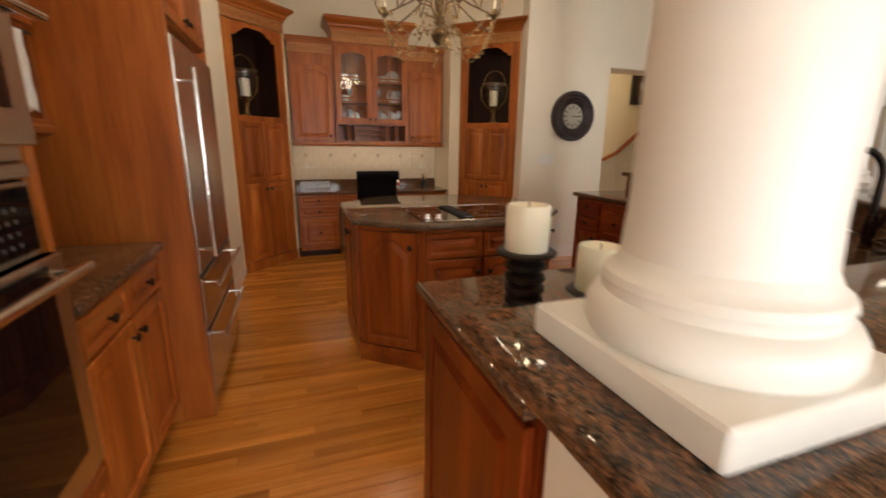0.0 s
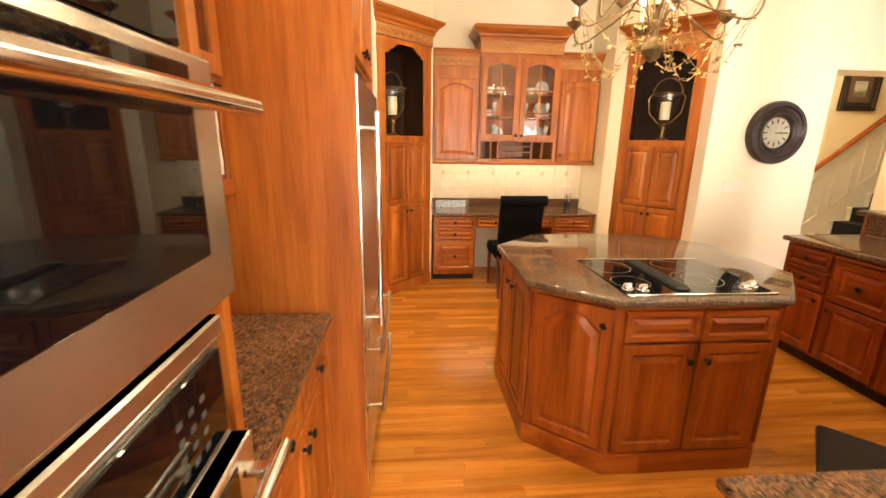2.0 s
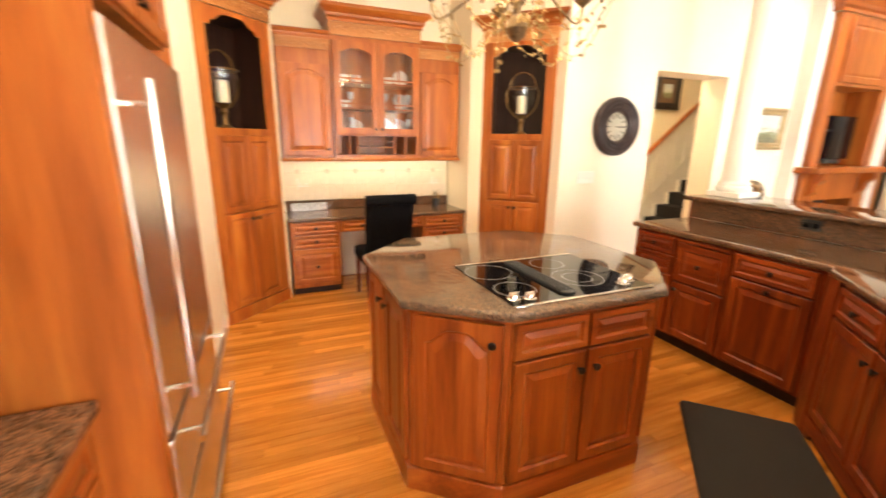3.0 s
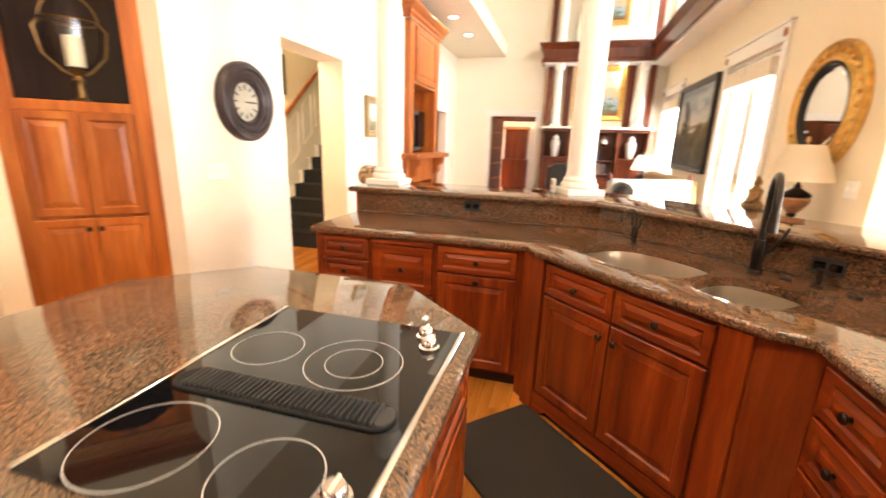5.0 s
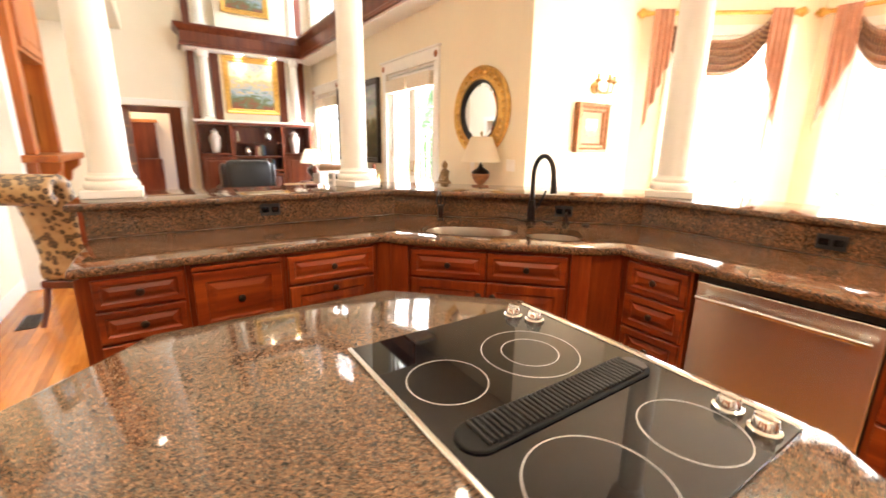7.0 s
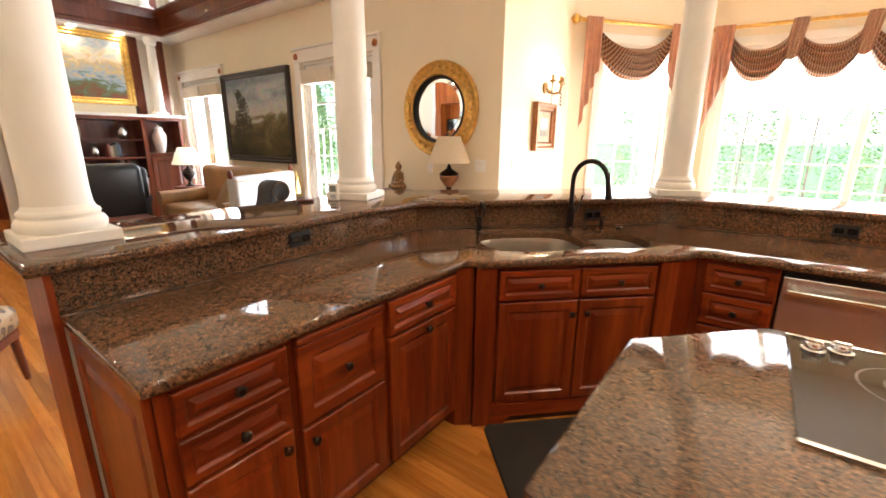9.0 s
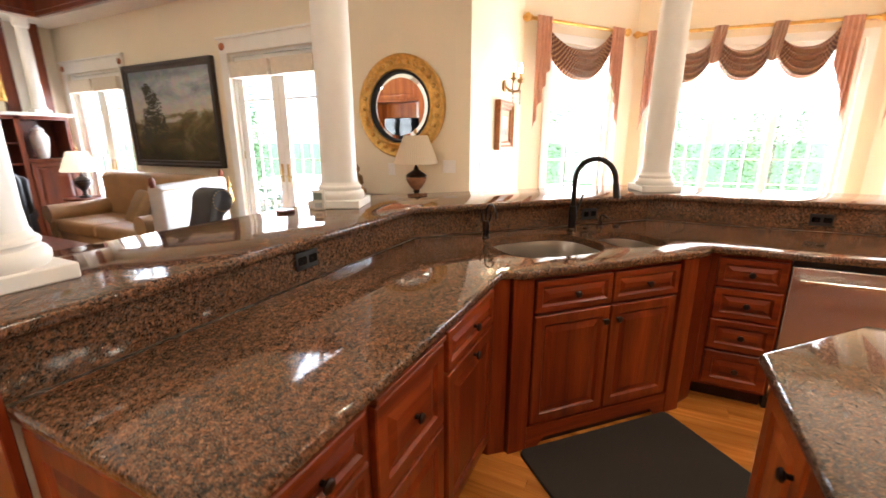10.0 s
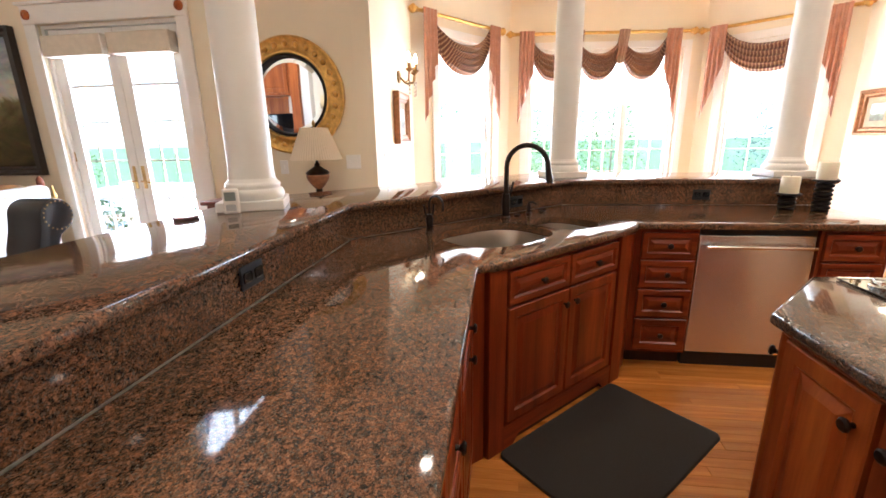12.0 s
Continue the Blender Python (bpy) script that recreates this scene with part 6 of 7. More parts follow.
def sofa(m, w, mt, label, seats=2, back_h=1.06):
    s = thing("sofa", m, label, "sofa")
    d = 0.92
    part("seat_base", box((0.1, 0.06, 0.12), (w - 0.1, d - 0.1, 0.34), 0.03, seg=2), mt, s, smooth=True)
    part("backrest", cushion((0.02, d - 0.24, 0.12), (w - 0.02, d, back_h), 0.09), mt, s, smooth=True)
    for k in range(seats):
        sw = (w - 0.36) / seats
        part("seat_cushion", cushion((0.18 + sw * k, 0.02, 0.33), (0.18 + sw * (k + 1) - 0.006, d - 0.22, 0.50), 0.05, 0.03), mt, s, smooth=True)
    for x in (0.10, w - 0.10):
        roll_arm(x, d - 0.05, 0.68, 0.11, mt, s)
    for x in (0.08, w - 0.08):
        for y in (0.1, d - 0.1):
            part("foot", lathe([(0.035, 0), (0.045, 0.06), (0.03, 0.12)], 12), MAHOG, s, at=pose(x, y, 0))
    return s


sofa(pose(10.17, 2.15, 0, 0, 0, 180), 2.15, TAN, "tan leather sofa with rolled arms under the landscape painting")
pil = thing("throw_pillow", pose(8.95, 1.66, 0.66, 62, 0, 165), "square tan throw pillow on the sofa", "pillow")
part("cover", cushion((-0.22, -0.22, -0.06), (0.22, 0.22, 0.06), 0.055, 0.05), plain("tan_velvet", (0.26, 0.15, 0.06), 0.7, 0, 0.15, 9), pil, smooth=True)
rec = thing("wing_chair", pose(10.52, 2.34, 0, 0, 0, 90), "black leather wing chair in front of the bookcase", "armchair")
part("seat", cushion((0.08, -0.05, 0.26), (0.78, 0.62, 0.48), 0.06, 0.03), BLKL, rec, smooth=True)
part("backrest", cushion((0.06, 0.52, 0.20), (0.80, 0.76, 1.12), 0.10), BLKL, rec, smooth=True)
for x in (0.05, 0.81):
    roll_arm(x, 0.62, 0.68, 0.10, BLKL, rec)
    part("wing", cushion((x - 0.06, 0.36, 0.62), (x + 0.06, 0.70, 1.06), 0.055), BLKL, rec, smooth=True)
for x in (0.1, 0.76):
    for y in (0.02, 0.66):
        part("foot", lathe([(0.025, 0), (0.035, 0.2), (0.03, 0.24)], 10), MAHOG, rec, at=pose(x, y, 0))
ch = thing("leather_chaise", pose(6.62, 1.87, 0, 0, 0, -90), "black leather chaise with a studded scrolled arm behind the bar", "chaise")
part("seat", cushion((-0.36, 0.10, 0.22), (0.36, 1.25, 0.46), 0.06, 0.03), BLKL, ch, smooth=True)
STUD = plain("brass_nailheads", (0.42, 0.30, 0.14), 0.35, 1.0)
roll = [(0.11 * cos(radians(q)), 0.11 * sin(radians(q))) for q in range(-60, 181, 15)]
arm_line = [(x - 0.38, z + 0.95) for x, z in roll + [(-0.125, -0.08), (-0.165, -0.20), (-0.185, -0.40), (-0.18, -0.75), (-0.06, -0.75), (-0.07, -0.42), (-0.05, -0.24), (0.0, -0.13)]]
bm = prism(arm_line, -0.26, 0.0, 0.015, 2)
bmesh.ops.transform(bm, matrix=Matrix.Rotation(radians(90), 4, 'X'), verts=bm.verts[:])
a = part("scrolled_arm", bm, BLKL, ch, smooth=True)
bm = bmesh.new()
for k in range(20):
    t = 2 * pi * k / 20
    lathe([(0.006, 0), (0.004, 0.004), (0.001, 0.005)], 6, bm, (-0.38 + 0.092 * cos(t), 0.092 * sin(t), 0.001))
part("nailheads", bm, STUD, a, "row of brass nailheads", at=Matrix.Translation((0, -0.001, 0.95)) @ Matrix.Rotation(radians(90), 4, 'X'))
for x in (-0.30, 0.30):
    for y in (0.15, 1.18):
        part("foot", lathe([(0.025, 0), (0.035, 0.15), (0.03, 0.24)], 10), MAHOG, ch, at=pose(x, y, 0))
ws = thing("settee", pose(7.40, 2.30, 0, 0, 0, -67), "pale upholstered settee seen from behind with nailhead trim", "settee")
part("backrest", cushion((0.0, 0.0, 0.25), (1.15, 0.14, 1.05), 0.04), PALE, ws, smooth=True)
part("seat", cushion((0.03, 0.14, 0.25), (1.12, 0.72, 0.48), 0.05, 0.02), PALE, ws, smooth=True)
for x in (0.05, 1.10):
    for y in (0.05, 0.66):
        part("leg", lathe([(0.02, 0), (0.03, 0.26)], 10), MAHOG, ws, at=pose(x, y, 0))
bm = bmesh.new()
for k in range(60):
    lathe([(0.006, 0), (0.004, 0.004), (0.001, 0.005)], 6, bm, (0.02 + k * 0.0188, 0.0, 0))
part("nailheads", bm, STUD, ws, "row of nailheads along the top", at=pose(0, -0.001, 1.0, 90, 0, 0))
for x in (0.0, 1.15):
    part("finial", lathe([(0.02, 0), (0.03, 0.03), (0.028, 0.07), (0.01, 0.10)], 14), MAHOG, ws, "dark turned finial", smooth=True, at=pose(x, 0.07, 1.03))
tas = thing("tassel", pose(7.86, 1.22, 0.86, 0, 0, 0), "gold cord tassel hanging from the settee's finial", "tassel")
bm = bmesh.new()
for k in range(18):
    a = 2 * pi * k / 18
    tube([(0.012 * cos(a), 0.012 * sin(a), 0.06), (0.03 * cos(a), 0.03 * sin(a), -0.03), (0.034 * cos(a + 0.2), 0.034 * sin(a + 0.2), -0.12)], 0.005, 5, bm)
part("fringe", bm, BRASS, tas)
part("knot", lathe([(0.008, 0.05), (0.028, 0.075), (0.026, 0.10), (0.012, 0.12), (0.01, 0.18)], 14), BRASS, tas, smooth=True)
st = thing("side_table", pose(7.98, 1.45, 0), "small round side table with brass foot and pale top", "side table")
part("tabletop", lathe([(0.16, 0.66), (0.19, 0.665), (0.19, 0.685), (0.17, 0.69)], 28), WHITE, st, smooth=True)
part("pedestal", lathe([(0.13, 0), (0.13, 0.02), (0.04, 0.05), (0.03, 0.3), (0.05, 0.4), (0.025, 0.5), (0.06, 0.66)], 20), BRASS, st, smooth=True)
ct = thing("coffee_table", pose(8.55, 3.05, 0), "mahogany coffee table with a green box and papers", "coffee table")
part("tabletop", box((-0.65, -0.42, 0.46), (0.65, 0.42, 0.50), 0.012, seg=2), MAHOG, ct)
part("apron", box((-0.58, -0.36, 0.36), (0.58, 0.36, 0.46), 0.004), MAHOG, ct)
for x in (-0.55, 0.55):
    for y in (-0.33, 0.33):
        part("leg", lathe([(0.025, 0), (0.035, 0.1), (0.028, 0.2), (0.04, 0.36)], 12), MAHOG, ct, at=pose(x, y, 0))
tagged(part("trinket_box", box((8.05, 3.1, 0.501), (8.25, 3.25, 0.60), 0.02, seg=2), plain("sage_paint", (0.20, 0.26, 0.18), 0.5)), "small sage green box on the coffee table", "box")
tagged(part("magazine", box((8.5, 2.85, 0.501), (8.78, 3.08, 0.515), 0.002), plain("magazine_cover", (0.25, 0.20, 0.14), 0.35, 0, 0.5, 30)), "magazine lying on the coffee table", "magazine")


def table_lamp(m, pleat, body_m, label, h=0.64, name="table_lamp"):
    """A lamp with an urn body and a pleated empire shade."""
    t = thing(name, m, label, "lamp")
    part("base", lathe([(0.065, 0), (0.065, 0.012), (0.03, 0.03), (0.022, 0.06), (0.032, 0.075), (0.022, 0.085)], 28), body_m[1], t, smooth=True)
    part("urn", lathe([(0.024, 0.085), (0.05, 0.11), (0.085, 0.16), (0.095, 0.19), (0.090, 0.205)], 32), body_m[0], t, "ribbed terracotta urn", smooth=True)
    part("shoulder", lathe([(0.090, 0.205), (0.098, 0.215), (0.080, 0.235), (0.040, 0.26), (0.020, 0.275), (0.024, 0.285), (0.012, 0.30), (0.008, 0.33)], 32), body_m[1], t, smooth=True)
    n = 120
    bm = bmesh.new()
    rings = []
    for r, z in ((0.205, 0.325), (0.155, 0.455), (0.105, 0.575)):
        rings.append([bm.verts.new(((r + (0.004 if k % 2 else 0)) * cos(2 * pi * k / n), (r + (0.004 if k % 2 else 0)) * sin(2 * pi * k / n), z)) for k in range(n)])
    for p, q in zip(rings, rings[1:]):
        for k in range(n):
            bm.faces.new((p[k], p[(k + 1) % n], q[(k + 1) % n], q[k]))
    part("shade", bm, pleat, t, "pleated cream shade")
    part("finial", lathe([(0.006, 0.33), (0.006, 0.59), (0.014, 0.60), (0.012, 0.62), (0.003, 0.635)], 12), BRASS, t, smooth=True)
    return t


PLEAT, n, l, p = mat("pleated_cream_silk")
p.inputs["Base Color"].default_value = (0.80, 0.72, 0.56, 1)
p.inputs["Roughness"].default_value = 0.8
tr = n.new("ShaderNodeBsdfTranslucent")
tr.inputs[0].default_value = (0.85, 0.74, 0.55, 1)
mx = n.new("ShaderNodeMixShader")
mx.inputs[0].default_value = 0.4
l.new(p.outputs[0], mx.inputs[1])
l.new(tr.outputs[0], mx.inputs[2])
l.new(mx.outputs[0], n["Material Output"].inputs[0])
URN = plain("ribbed_terracotta", (0.28, 0.13, 0.06), 0.4, 0.2, 0.3, 30)
cons = thing("console_table", pose(4.86, 1.09, 0), "narrow dark console table against the mirror wall", "console table")
part("tabletop", box((0, 0, 0.89), (1.35, 0.36, 0.925), 0.008, seg=2), MAHOG, cons)
part("apron", box((0.04, 0.02, 0.78), (1.31, 0.33, 0.89)), MAHOG, cons)
for x in (0.06, 1.25):
    for y in (0.03, 0.29):
        part("leg", box((x, y, 0), (x + 0.045, y + 0.04, 0.78), 0.004), MAHOG, cons)
table_lamp(pose(5.235, 1.27, 0.925), PLEAT, (URN, BRONZE), "table lamp with a ribbed urn body and pleated cream shade")
bud = bmesh.new()
lathe([(0.075, 0), (0.08, 0.015), (0.07, 0.03)], 20, bud)
lathe([(0.07, 0.03), (0.085, 0.05), (0.07, 0.075), (0.045, 0.10), (0.05, 0.16), (0.058, 0.19), (0.03, 0.215), (0.022, 0.225), (0.036, 0.25), (0.034, 0.275), (0.018, 0.295), (0.012, 0.305), (0.002, 0.318)], 20, bud)
for s in (-1, 1):
    tube([(0.05 * s, 0, 0.19), (0.072 * s, 0.01, 0.13), (0.05 * s, 0.05, 0.085), (0, 0.065, 0.08)], 0.016, 8, bud)
    tube([(0.0, 0.07, 0.045), (0.07 * s, 0.06, 0.05), (0.10 * s, 0.0, 0.05)], 0.024, 8, bud)
tagged(part("buddha_statue", bud, plain("aged_bronze_gilt", (0.28, 0.17, 0.07), 0.45, 0.5, 0.4, 25), smooth=True, at=pose(5.92, 1.26, 0.925)), "small seated bronze statue on a dark base", "statue")
et = thing("end_table", pose(10.80, 1.38, 0), "small dark end table beside the sofa", "side table")
part("tabletop", lathe([(0.24, 0.62), (0.26, 0.63), (0.26, 0.65), (0.24, 0.655)], 24), MAHOG, et)
part("pedestal", lathe([(0.16, 0), (0.15, 0.03), (0.04, 0.07), (0.03, 0.4), (0.06, 0.62)], 18), MAHOG, et, smooth=True)
table_lamp(pose(10.80, 1.38, 0.656) @ Matrix.Scale(1.15, 4), PLEAT, (BRONZE, BRONZE), "tall dark table lamp with cream shade beside the bookcase")

# books and ornaments on the shelves
rg = random.Random(11)
BOOKM = [plain("book_cloth", c, 0.6, 0, 0.1, 10) for c in ((0.20, 0.05, 0.03), (0.05, 0.08, 0.06), (0.35, 0.28, 0.18), (0.04, 0.05, 0.10), (0.12, 0.07, 0.04))]
for z, y0, cnt in ((1.166, 2.22, 5), (0.891, 2.05, 7), (0.891, 2.68, 4), (1.446, 2.70, 4)):
    y = y0
    for k in range(cnt):
        t, h = rg.uniform(0.025, 0.045), rg.uniform(0.17, 0.23)
        bm = box((11.10, y, z), (11.27, y + t, z + h), 0.003)
        box((11.105, y + 0.003, z + 0.004), (11.268, y + t - 0.003, z + h + 0.001), 0, bm)
        tagged(part("book", bm, BOOKM[rg.randrange(5)]), "cloth-bound book standing on the bookcase shelf", "book", "books in the bookcase")
        y += t + 0.003
SILV = plain("silver_ornament", (0.55, 0.52, 0.48), 0.25, 1.0, 0.1)
for y, z, s in ((2.15, 1.446, 1.0), (2.55, 1.166, 0.8)):
    tagged(part("vase", lathe([(0.03 * s, 0), (0.05 * s, 0.02 * s), (0.075 * s, 0.10 * s), (0.05 * s, 0.18 * s), (0.03 * s, 0.22 * s), (0.045 * s, 0.24 * s)], 20), SILV, smooth=True, at=pose(11.18, y, z)), "small silver vase on the bookcase shelf", "vase", "ornaments")
for y in (3.12, 1.62):
    j = thing("ginger_jar", pose(11.17, y, 1.221), "pale painted ginger jar in the bookcase", "jar", "ginger jars")
    part("jar", lathe([(0.06, 0), (0.075, 0.05), (0.10, 0.22), (0.105, 0.30), (0.07, 0.36), (0.06, 0.38)], 24), plain("pale_porcelain", (0.66, 0.60, 0.55), 0.2, 0, 0.15, 20), j, smooth=True)
    part("lid", lathe([(0.066, 0.38), (0.07, 0.40), (0.04, 0.43), (0.012, 0.44), (0.012, 0.46), (0.002, 0.465)], 20), WHITE, j, smooth=True)

# leopard-print chair by the stair wall
LEO, n, l, p = mat("leopard_print")
tc = n.new("ShaderNodeTexCoord")
v = n.new("ShaderNodeTexVoronoi")
v.inputs["Scale"].default_value = 21
l.new(tc.outputs["Object"], v.inputs["Vector"])
r1 = ramp(n, [(0.0, (0.25, 0.14, 0.06)), (0.30, (0.04, 0.025, 0.015)), (0.42, (0.04, 0.025, 0.015)), (0.5, (0.36, 0.23, 0.11)), (1.0, (0.42, 0.30, 0.16))])
l.new(v.outputs["Distance"], r1.inputs[0])
l.new(r1.outputs[0], p.inputs["Base Color"])
p.inputs["Roughness"].default_value = 0.5
lc = thing("side_chair", pose(6.10, 4.64, 0, 0, 0, 60), "leopard-print upholstered side chair with a rolled back", "chair")


def rolled(u, v):
    """A back that widens upwards and curls over behind at its top."""
    w = 0.15 + 0.05 * min(1.0, v * 1.4)
    if v < 0.72:
        q = v / 0.72
        y, z = 0.20 + 0.10 * q * q, 0.40 + 0.66 * q
    else:
        q = (v - 0.72) / 0.28 * 1.35 * pi
        y, z = 0.30 + 0.085 * (1 - cos(q)), 1.06 + 0.085 * sin(q)
    return (w * (2 * u - 1), y, z)


lb = part("backrest", sheet(rolled, 8, 34), LEO, lc, "rolled leopard-print back", smooth=True)
sol = lb.modifiers.new("padding", 'SOLIDIFY')
sol.thickness, sol.offset = 0.06, 0
part("seat", cushion((-0.22, -0.28, 0.34), (0.22, 0.22, 0.50), 0.05, 0.02), LEO, lc, smooth=True)
part("seat_rail", box((-0.205, -0.26, 0.29), (0.205, 0.23, 0.345), 0.006), MAHOG, lc)
for x in (-0.18, 0.18):
    part("leg", tube([(x, -0.23, 0.30), (x, -0.27, 0.0)], 0.024, 10, taper=0.015), MAHOG, lc, smooth=True)
    part("leg", tube([(x, 0.20, 0.30), (x, 0.24, 0.14), (x, 0.31, 0.0)], 0.024, 10, taper=0.016), MAHOG, lc, smooth=True)
reg = thing("floor_register", pose(5.95, 5.0, 0.0), "dark metal floor vent near the stair wall", "floor vent")
part("plate", box((0, 0, -0.004), (0.34, 0.12, 0.006), 0.002), BRONZE, reg)
for k in range(12):
    part("slat", box((0.02 + k * 0.0255, 0.015, 0.006), (0.034 + k * 0.0255, 0.105, 0.009)), BRONZE, reg)

# round gilt mirror
mir = thing("round_mirror", pose(5.49, 1.083, 1.765, 0, 0, 180), "round convex-style mirror in a gilt frame with gilt balls", "mirror")


def disc_ring(prof, seg=64):
    bm = lathe(prof, seg)
    bmesh.ops.transform(bm, matrix=Matrix.Rotation(radians(90), 4, 'X'), verts=bm.verts[:])
    return bm


def hollow(prof, seg=64):
    """A turned ring about the y axis, open in the middle: (radius, towards the viewer) pairs."""
    bm = bmesh.new()
    rr = [[bm.verts.new((r * cos(2 * pi * k / seg), -d, r * sin(2 * pi * k / seg))) for k in range(seg)] for r, d in prof]
    m = len(prof)
    for i in range(m):
        p, q = rr[i], rr[(i + 1) % m]
        for k in range(seg):
            bm.faces.new((p[k], p[(k + 1) % seg], q[(k + 1) % seg], q[k]))
    return bm


part("gilt_frame", hollow([(0.47, 0), (0.47, 0.03), (0.455, 0.045), (0.435, 0.035), (0.40, 0.025), (0.365, 0.035), (0.35, 0.05), (0.335, 0.05), (0.325, 0.03), (0.325, 0)]), GOLD, mir, smooth=True)
part("ebonised_ring", hollow([(0.326, 0), (0.326, 0.042), (0.318, 0.05), (0.308, 0.046), (0.298, 0.025), (0.298, 0)]), BLACK, mir, "black inner ring", smooth=True)
for k in range(28):
    a = 2 * pi * k / 28
    part("gilt_ball", lathe([(0.001, -0.024), (0.016, -0.017), (0.024, 0), (0.016, 0.017), (0.001, 0.024)], 12), GOLD, mir, smooth=True, at=pose(0.402 * cos(a), -0.034, 0.402 * sin(a)))
MIRR, n, l, p = mat("mirror_glass")
p.inputs["Base Color"].default_value = (0.88, 0.89, 0.88, 1)
p.inputs["Metallic"].default_value, p.inputs["Roughness"].default_value = 1.0, 0.01
part("mirror_glass", disc_ring([(0.300, 0.0), (0.300, 0.014), (0.262, 0.019), (0.001, 0.0195)]), MIRR, mir, "bevelled mirror glass")

# clock
ck = thing("wall_clock", pose(4.335, 5.257, 1.68) @ Matrix.Diagonal((0.93, 1, 0.93, 1)), "large round wall clock in a wide dark bronze frame", "clock")
part("clock_frame", hollow([(0.30, 0), (0.30, 0.04), (0.285, 0.06), (0.25, 0.065), (0.235, 0.055), (0.215, 0.06), (0.19, 0.05), (0.175, 0.055), (0.155, 0.045), (0.145, 0.02), (0.145, 0)]), plain("dark_plum_bronze", (0.035, 0.022, 0.022), 0.35, 0.3, 0.4, 12), ck, smooth=True)
part("dial", disc_ring([(0.147, 0.0), (0.147, 0.018), (0.001, 0.019)], 48), plain("aged_cream_dial", (0.40, 0.36, 0.28), 0.5, 0, 0.12, 12), ck)
for k in range(12):
    a = radians(30 * k)
    part("hour_mark", box((-0.006, -0.021, 0.092), (0.006, -0.0185, 0.13)), BLACK, ck, at=Matrix.Rotation(a, 4, 'Y'))
part("hour_hand", box((-0.005, -0.024, -0.01), (0.005, -0.022, 0.075)), BLACK, ck, at=Matrix.Rotation(radians(92), 4, 'Y'))
part("minute_hand", box((-0.004, -0.027, -0.015), (0.004, -0.025, 0.115)), BLACK, ck, at=Matrix.Rotation(radians(88), 4, 'Y'))


# switch plates and sockets
def plate(m, w, h, toggles, face_m, tog_m, label, name, cat):
    p = thing(name, m, label, cat)
    part("cover_plate", box((-w / 2, -0.007, -h / 2), (w / 2, 0, h / 2), 0.003), face_m, p)
    for k in range(toggles):
        x = -w / 2 + w * (k + 0.5) / toggles
        part("toggle", box((x - 0.006, -0.013, -0.014), (x + 0.006, -0.007, 0.014), 0.002), tog_m, p)
    return p


plate(pose(4.03, 5.259, 1.19), 0.21, 0.118, 4, WHITE, WHITE, "white four-gang light switch plate under the clock", "switch_plate", "light switch")
plate(pose(4.985, 1.081, 1.22, 0, 0, 180), 0.13, 0.118, 2, WHITE, WHITE, "white double light switch plate beside the mirror", "switch_plate", "light switch")
plate(pose(4.779, 0.80, 1.22, 0, 0, -90), 0.075, 0.118, 1, WHITE, WHITE, "white single light switch on the nook wall", "switch_plate", "light switch")
plate(pose(5.62, 1.081, 1.18, 0, 0, 180), 0.075, 0.118, 1, WHITE, WHITE, "white single light switch below the mirror", "switch_plate", "light switch")
plate(pose(6.98, 5.259, 1.46), 0.10, 0.12, 1, WHITE, WHITE, "white thermostat plate beside the small landscape", "switch_plate", "light switch")
for m in (pose(4.4745, 3.518, 1.005, 0, 0, -90), pose(3.634 - 0.005, 1.822 + 0.004, 0.985, 0, 0, -135), pose(2.335, 1.4725, 0.985, 0, 0, 180)):
    o = thing("power_outlet", m, "black power outlet plate set in the granite splash", "power outlet", "outlets in the splash")
    part("cover_plate", box((-0.058, -0.007, -0.036), (0.058, 0, 0.036), 0.003), BLACK, o)
    for x in (-0.028, 0.028):
        part("socket", box((x - 0.02, -0.010, -0.016), (x + 0.02, -0.007, 0.016), 0.004), BLACKG, o)
plate(pose(4.28, 5.259, 0.41), 0.075, 0.118, 1, WHITE, WHITE, "white power outlet low on the clock wall", "power_outlet", "power outlet")
for x in (1.44, 2.92):
    plate(pose(x, 6.5875, 1.06), 0.12, 0.118, 2, WHITE, WHITE, "white switch plate on the tiles behind the desk", "switch_plate", "light switch")

# ---- small kitchen things ----
fa = thing("kitchen_faucet", pose(3.70, 2.055, TOP, 0, 0, -107), "dark bronze gooseneck faucet with a pull-down spray head", "faucet")
part("base", lathe([(0.030, 0), (0.030, 0.008), (0.024, 0.014), (0.022, 0.05), (0.026, 0.06), (0.024, 0.12), (0.020, 0.15)], 24), BRONZE, fa, smooth=True)
arc = [(0, 0, 0.14), (0, 0, 0.26)] + [(0, -0.122 + 0.122 * cos(a), 0.31 + 0.125 * sin(a)) for a in [pi * k / 14 for k in range(15)]] + [(0, -0.247, 0.29)]
part("gooseneck", tube(arc, 0.015, 12), BRONZE, fa, smooth=True)
part("spray_head", tube([(0, -0.246, 0.30), (0, -0.251, 0.26), (0, -0.257, 0.22)], 0.017, 14, taper=0.021), BRONZE, fa, smooth=True)
part("lever", tube([(0.02, 0, 0.09), (0.045, -0.005, 0.115), (0.075, -0.015, 0.18), (0.085, -0.02, 0.215)], 0.009, 10, taper=0.006), BRONZE, fa, smooth=True)
wd = thing("water_dispenser", pose(4.10, 2.505, TOP, 0, 0, -135), "small dark bronze filtered water faucet with two levers", "faucet")
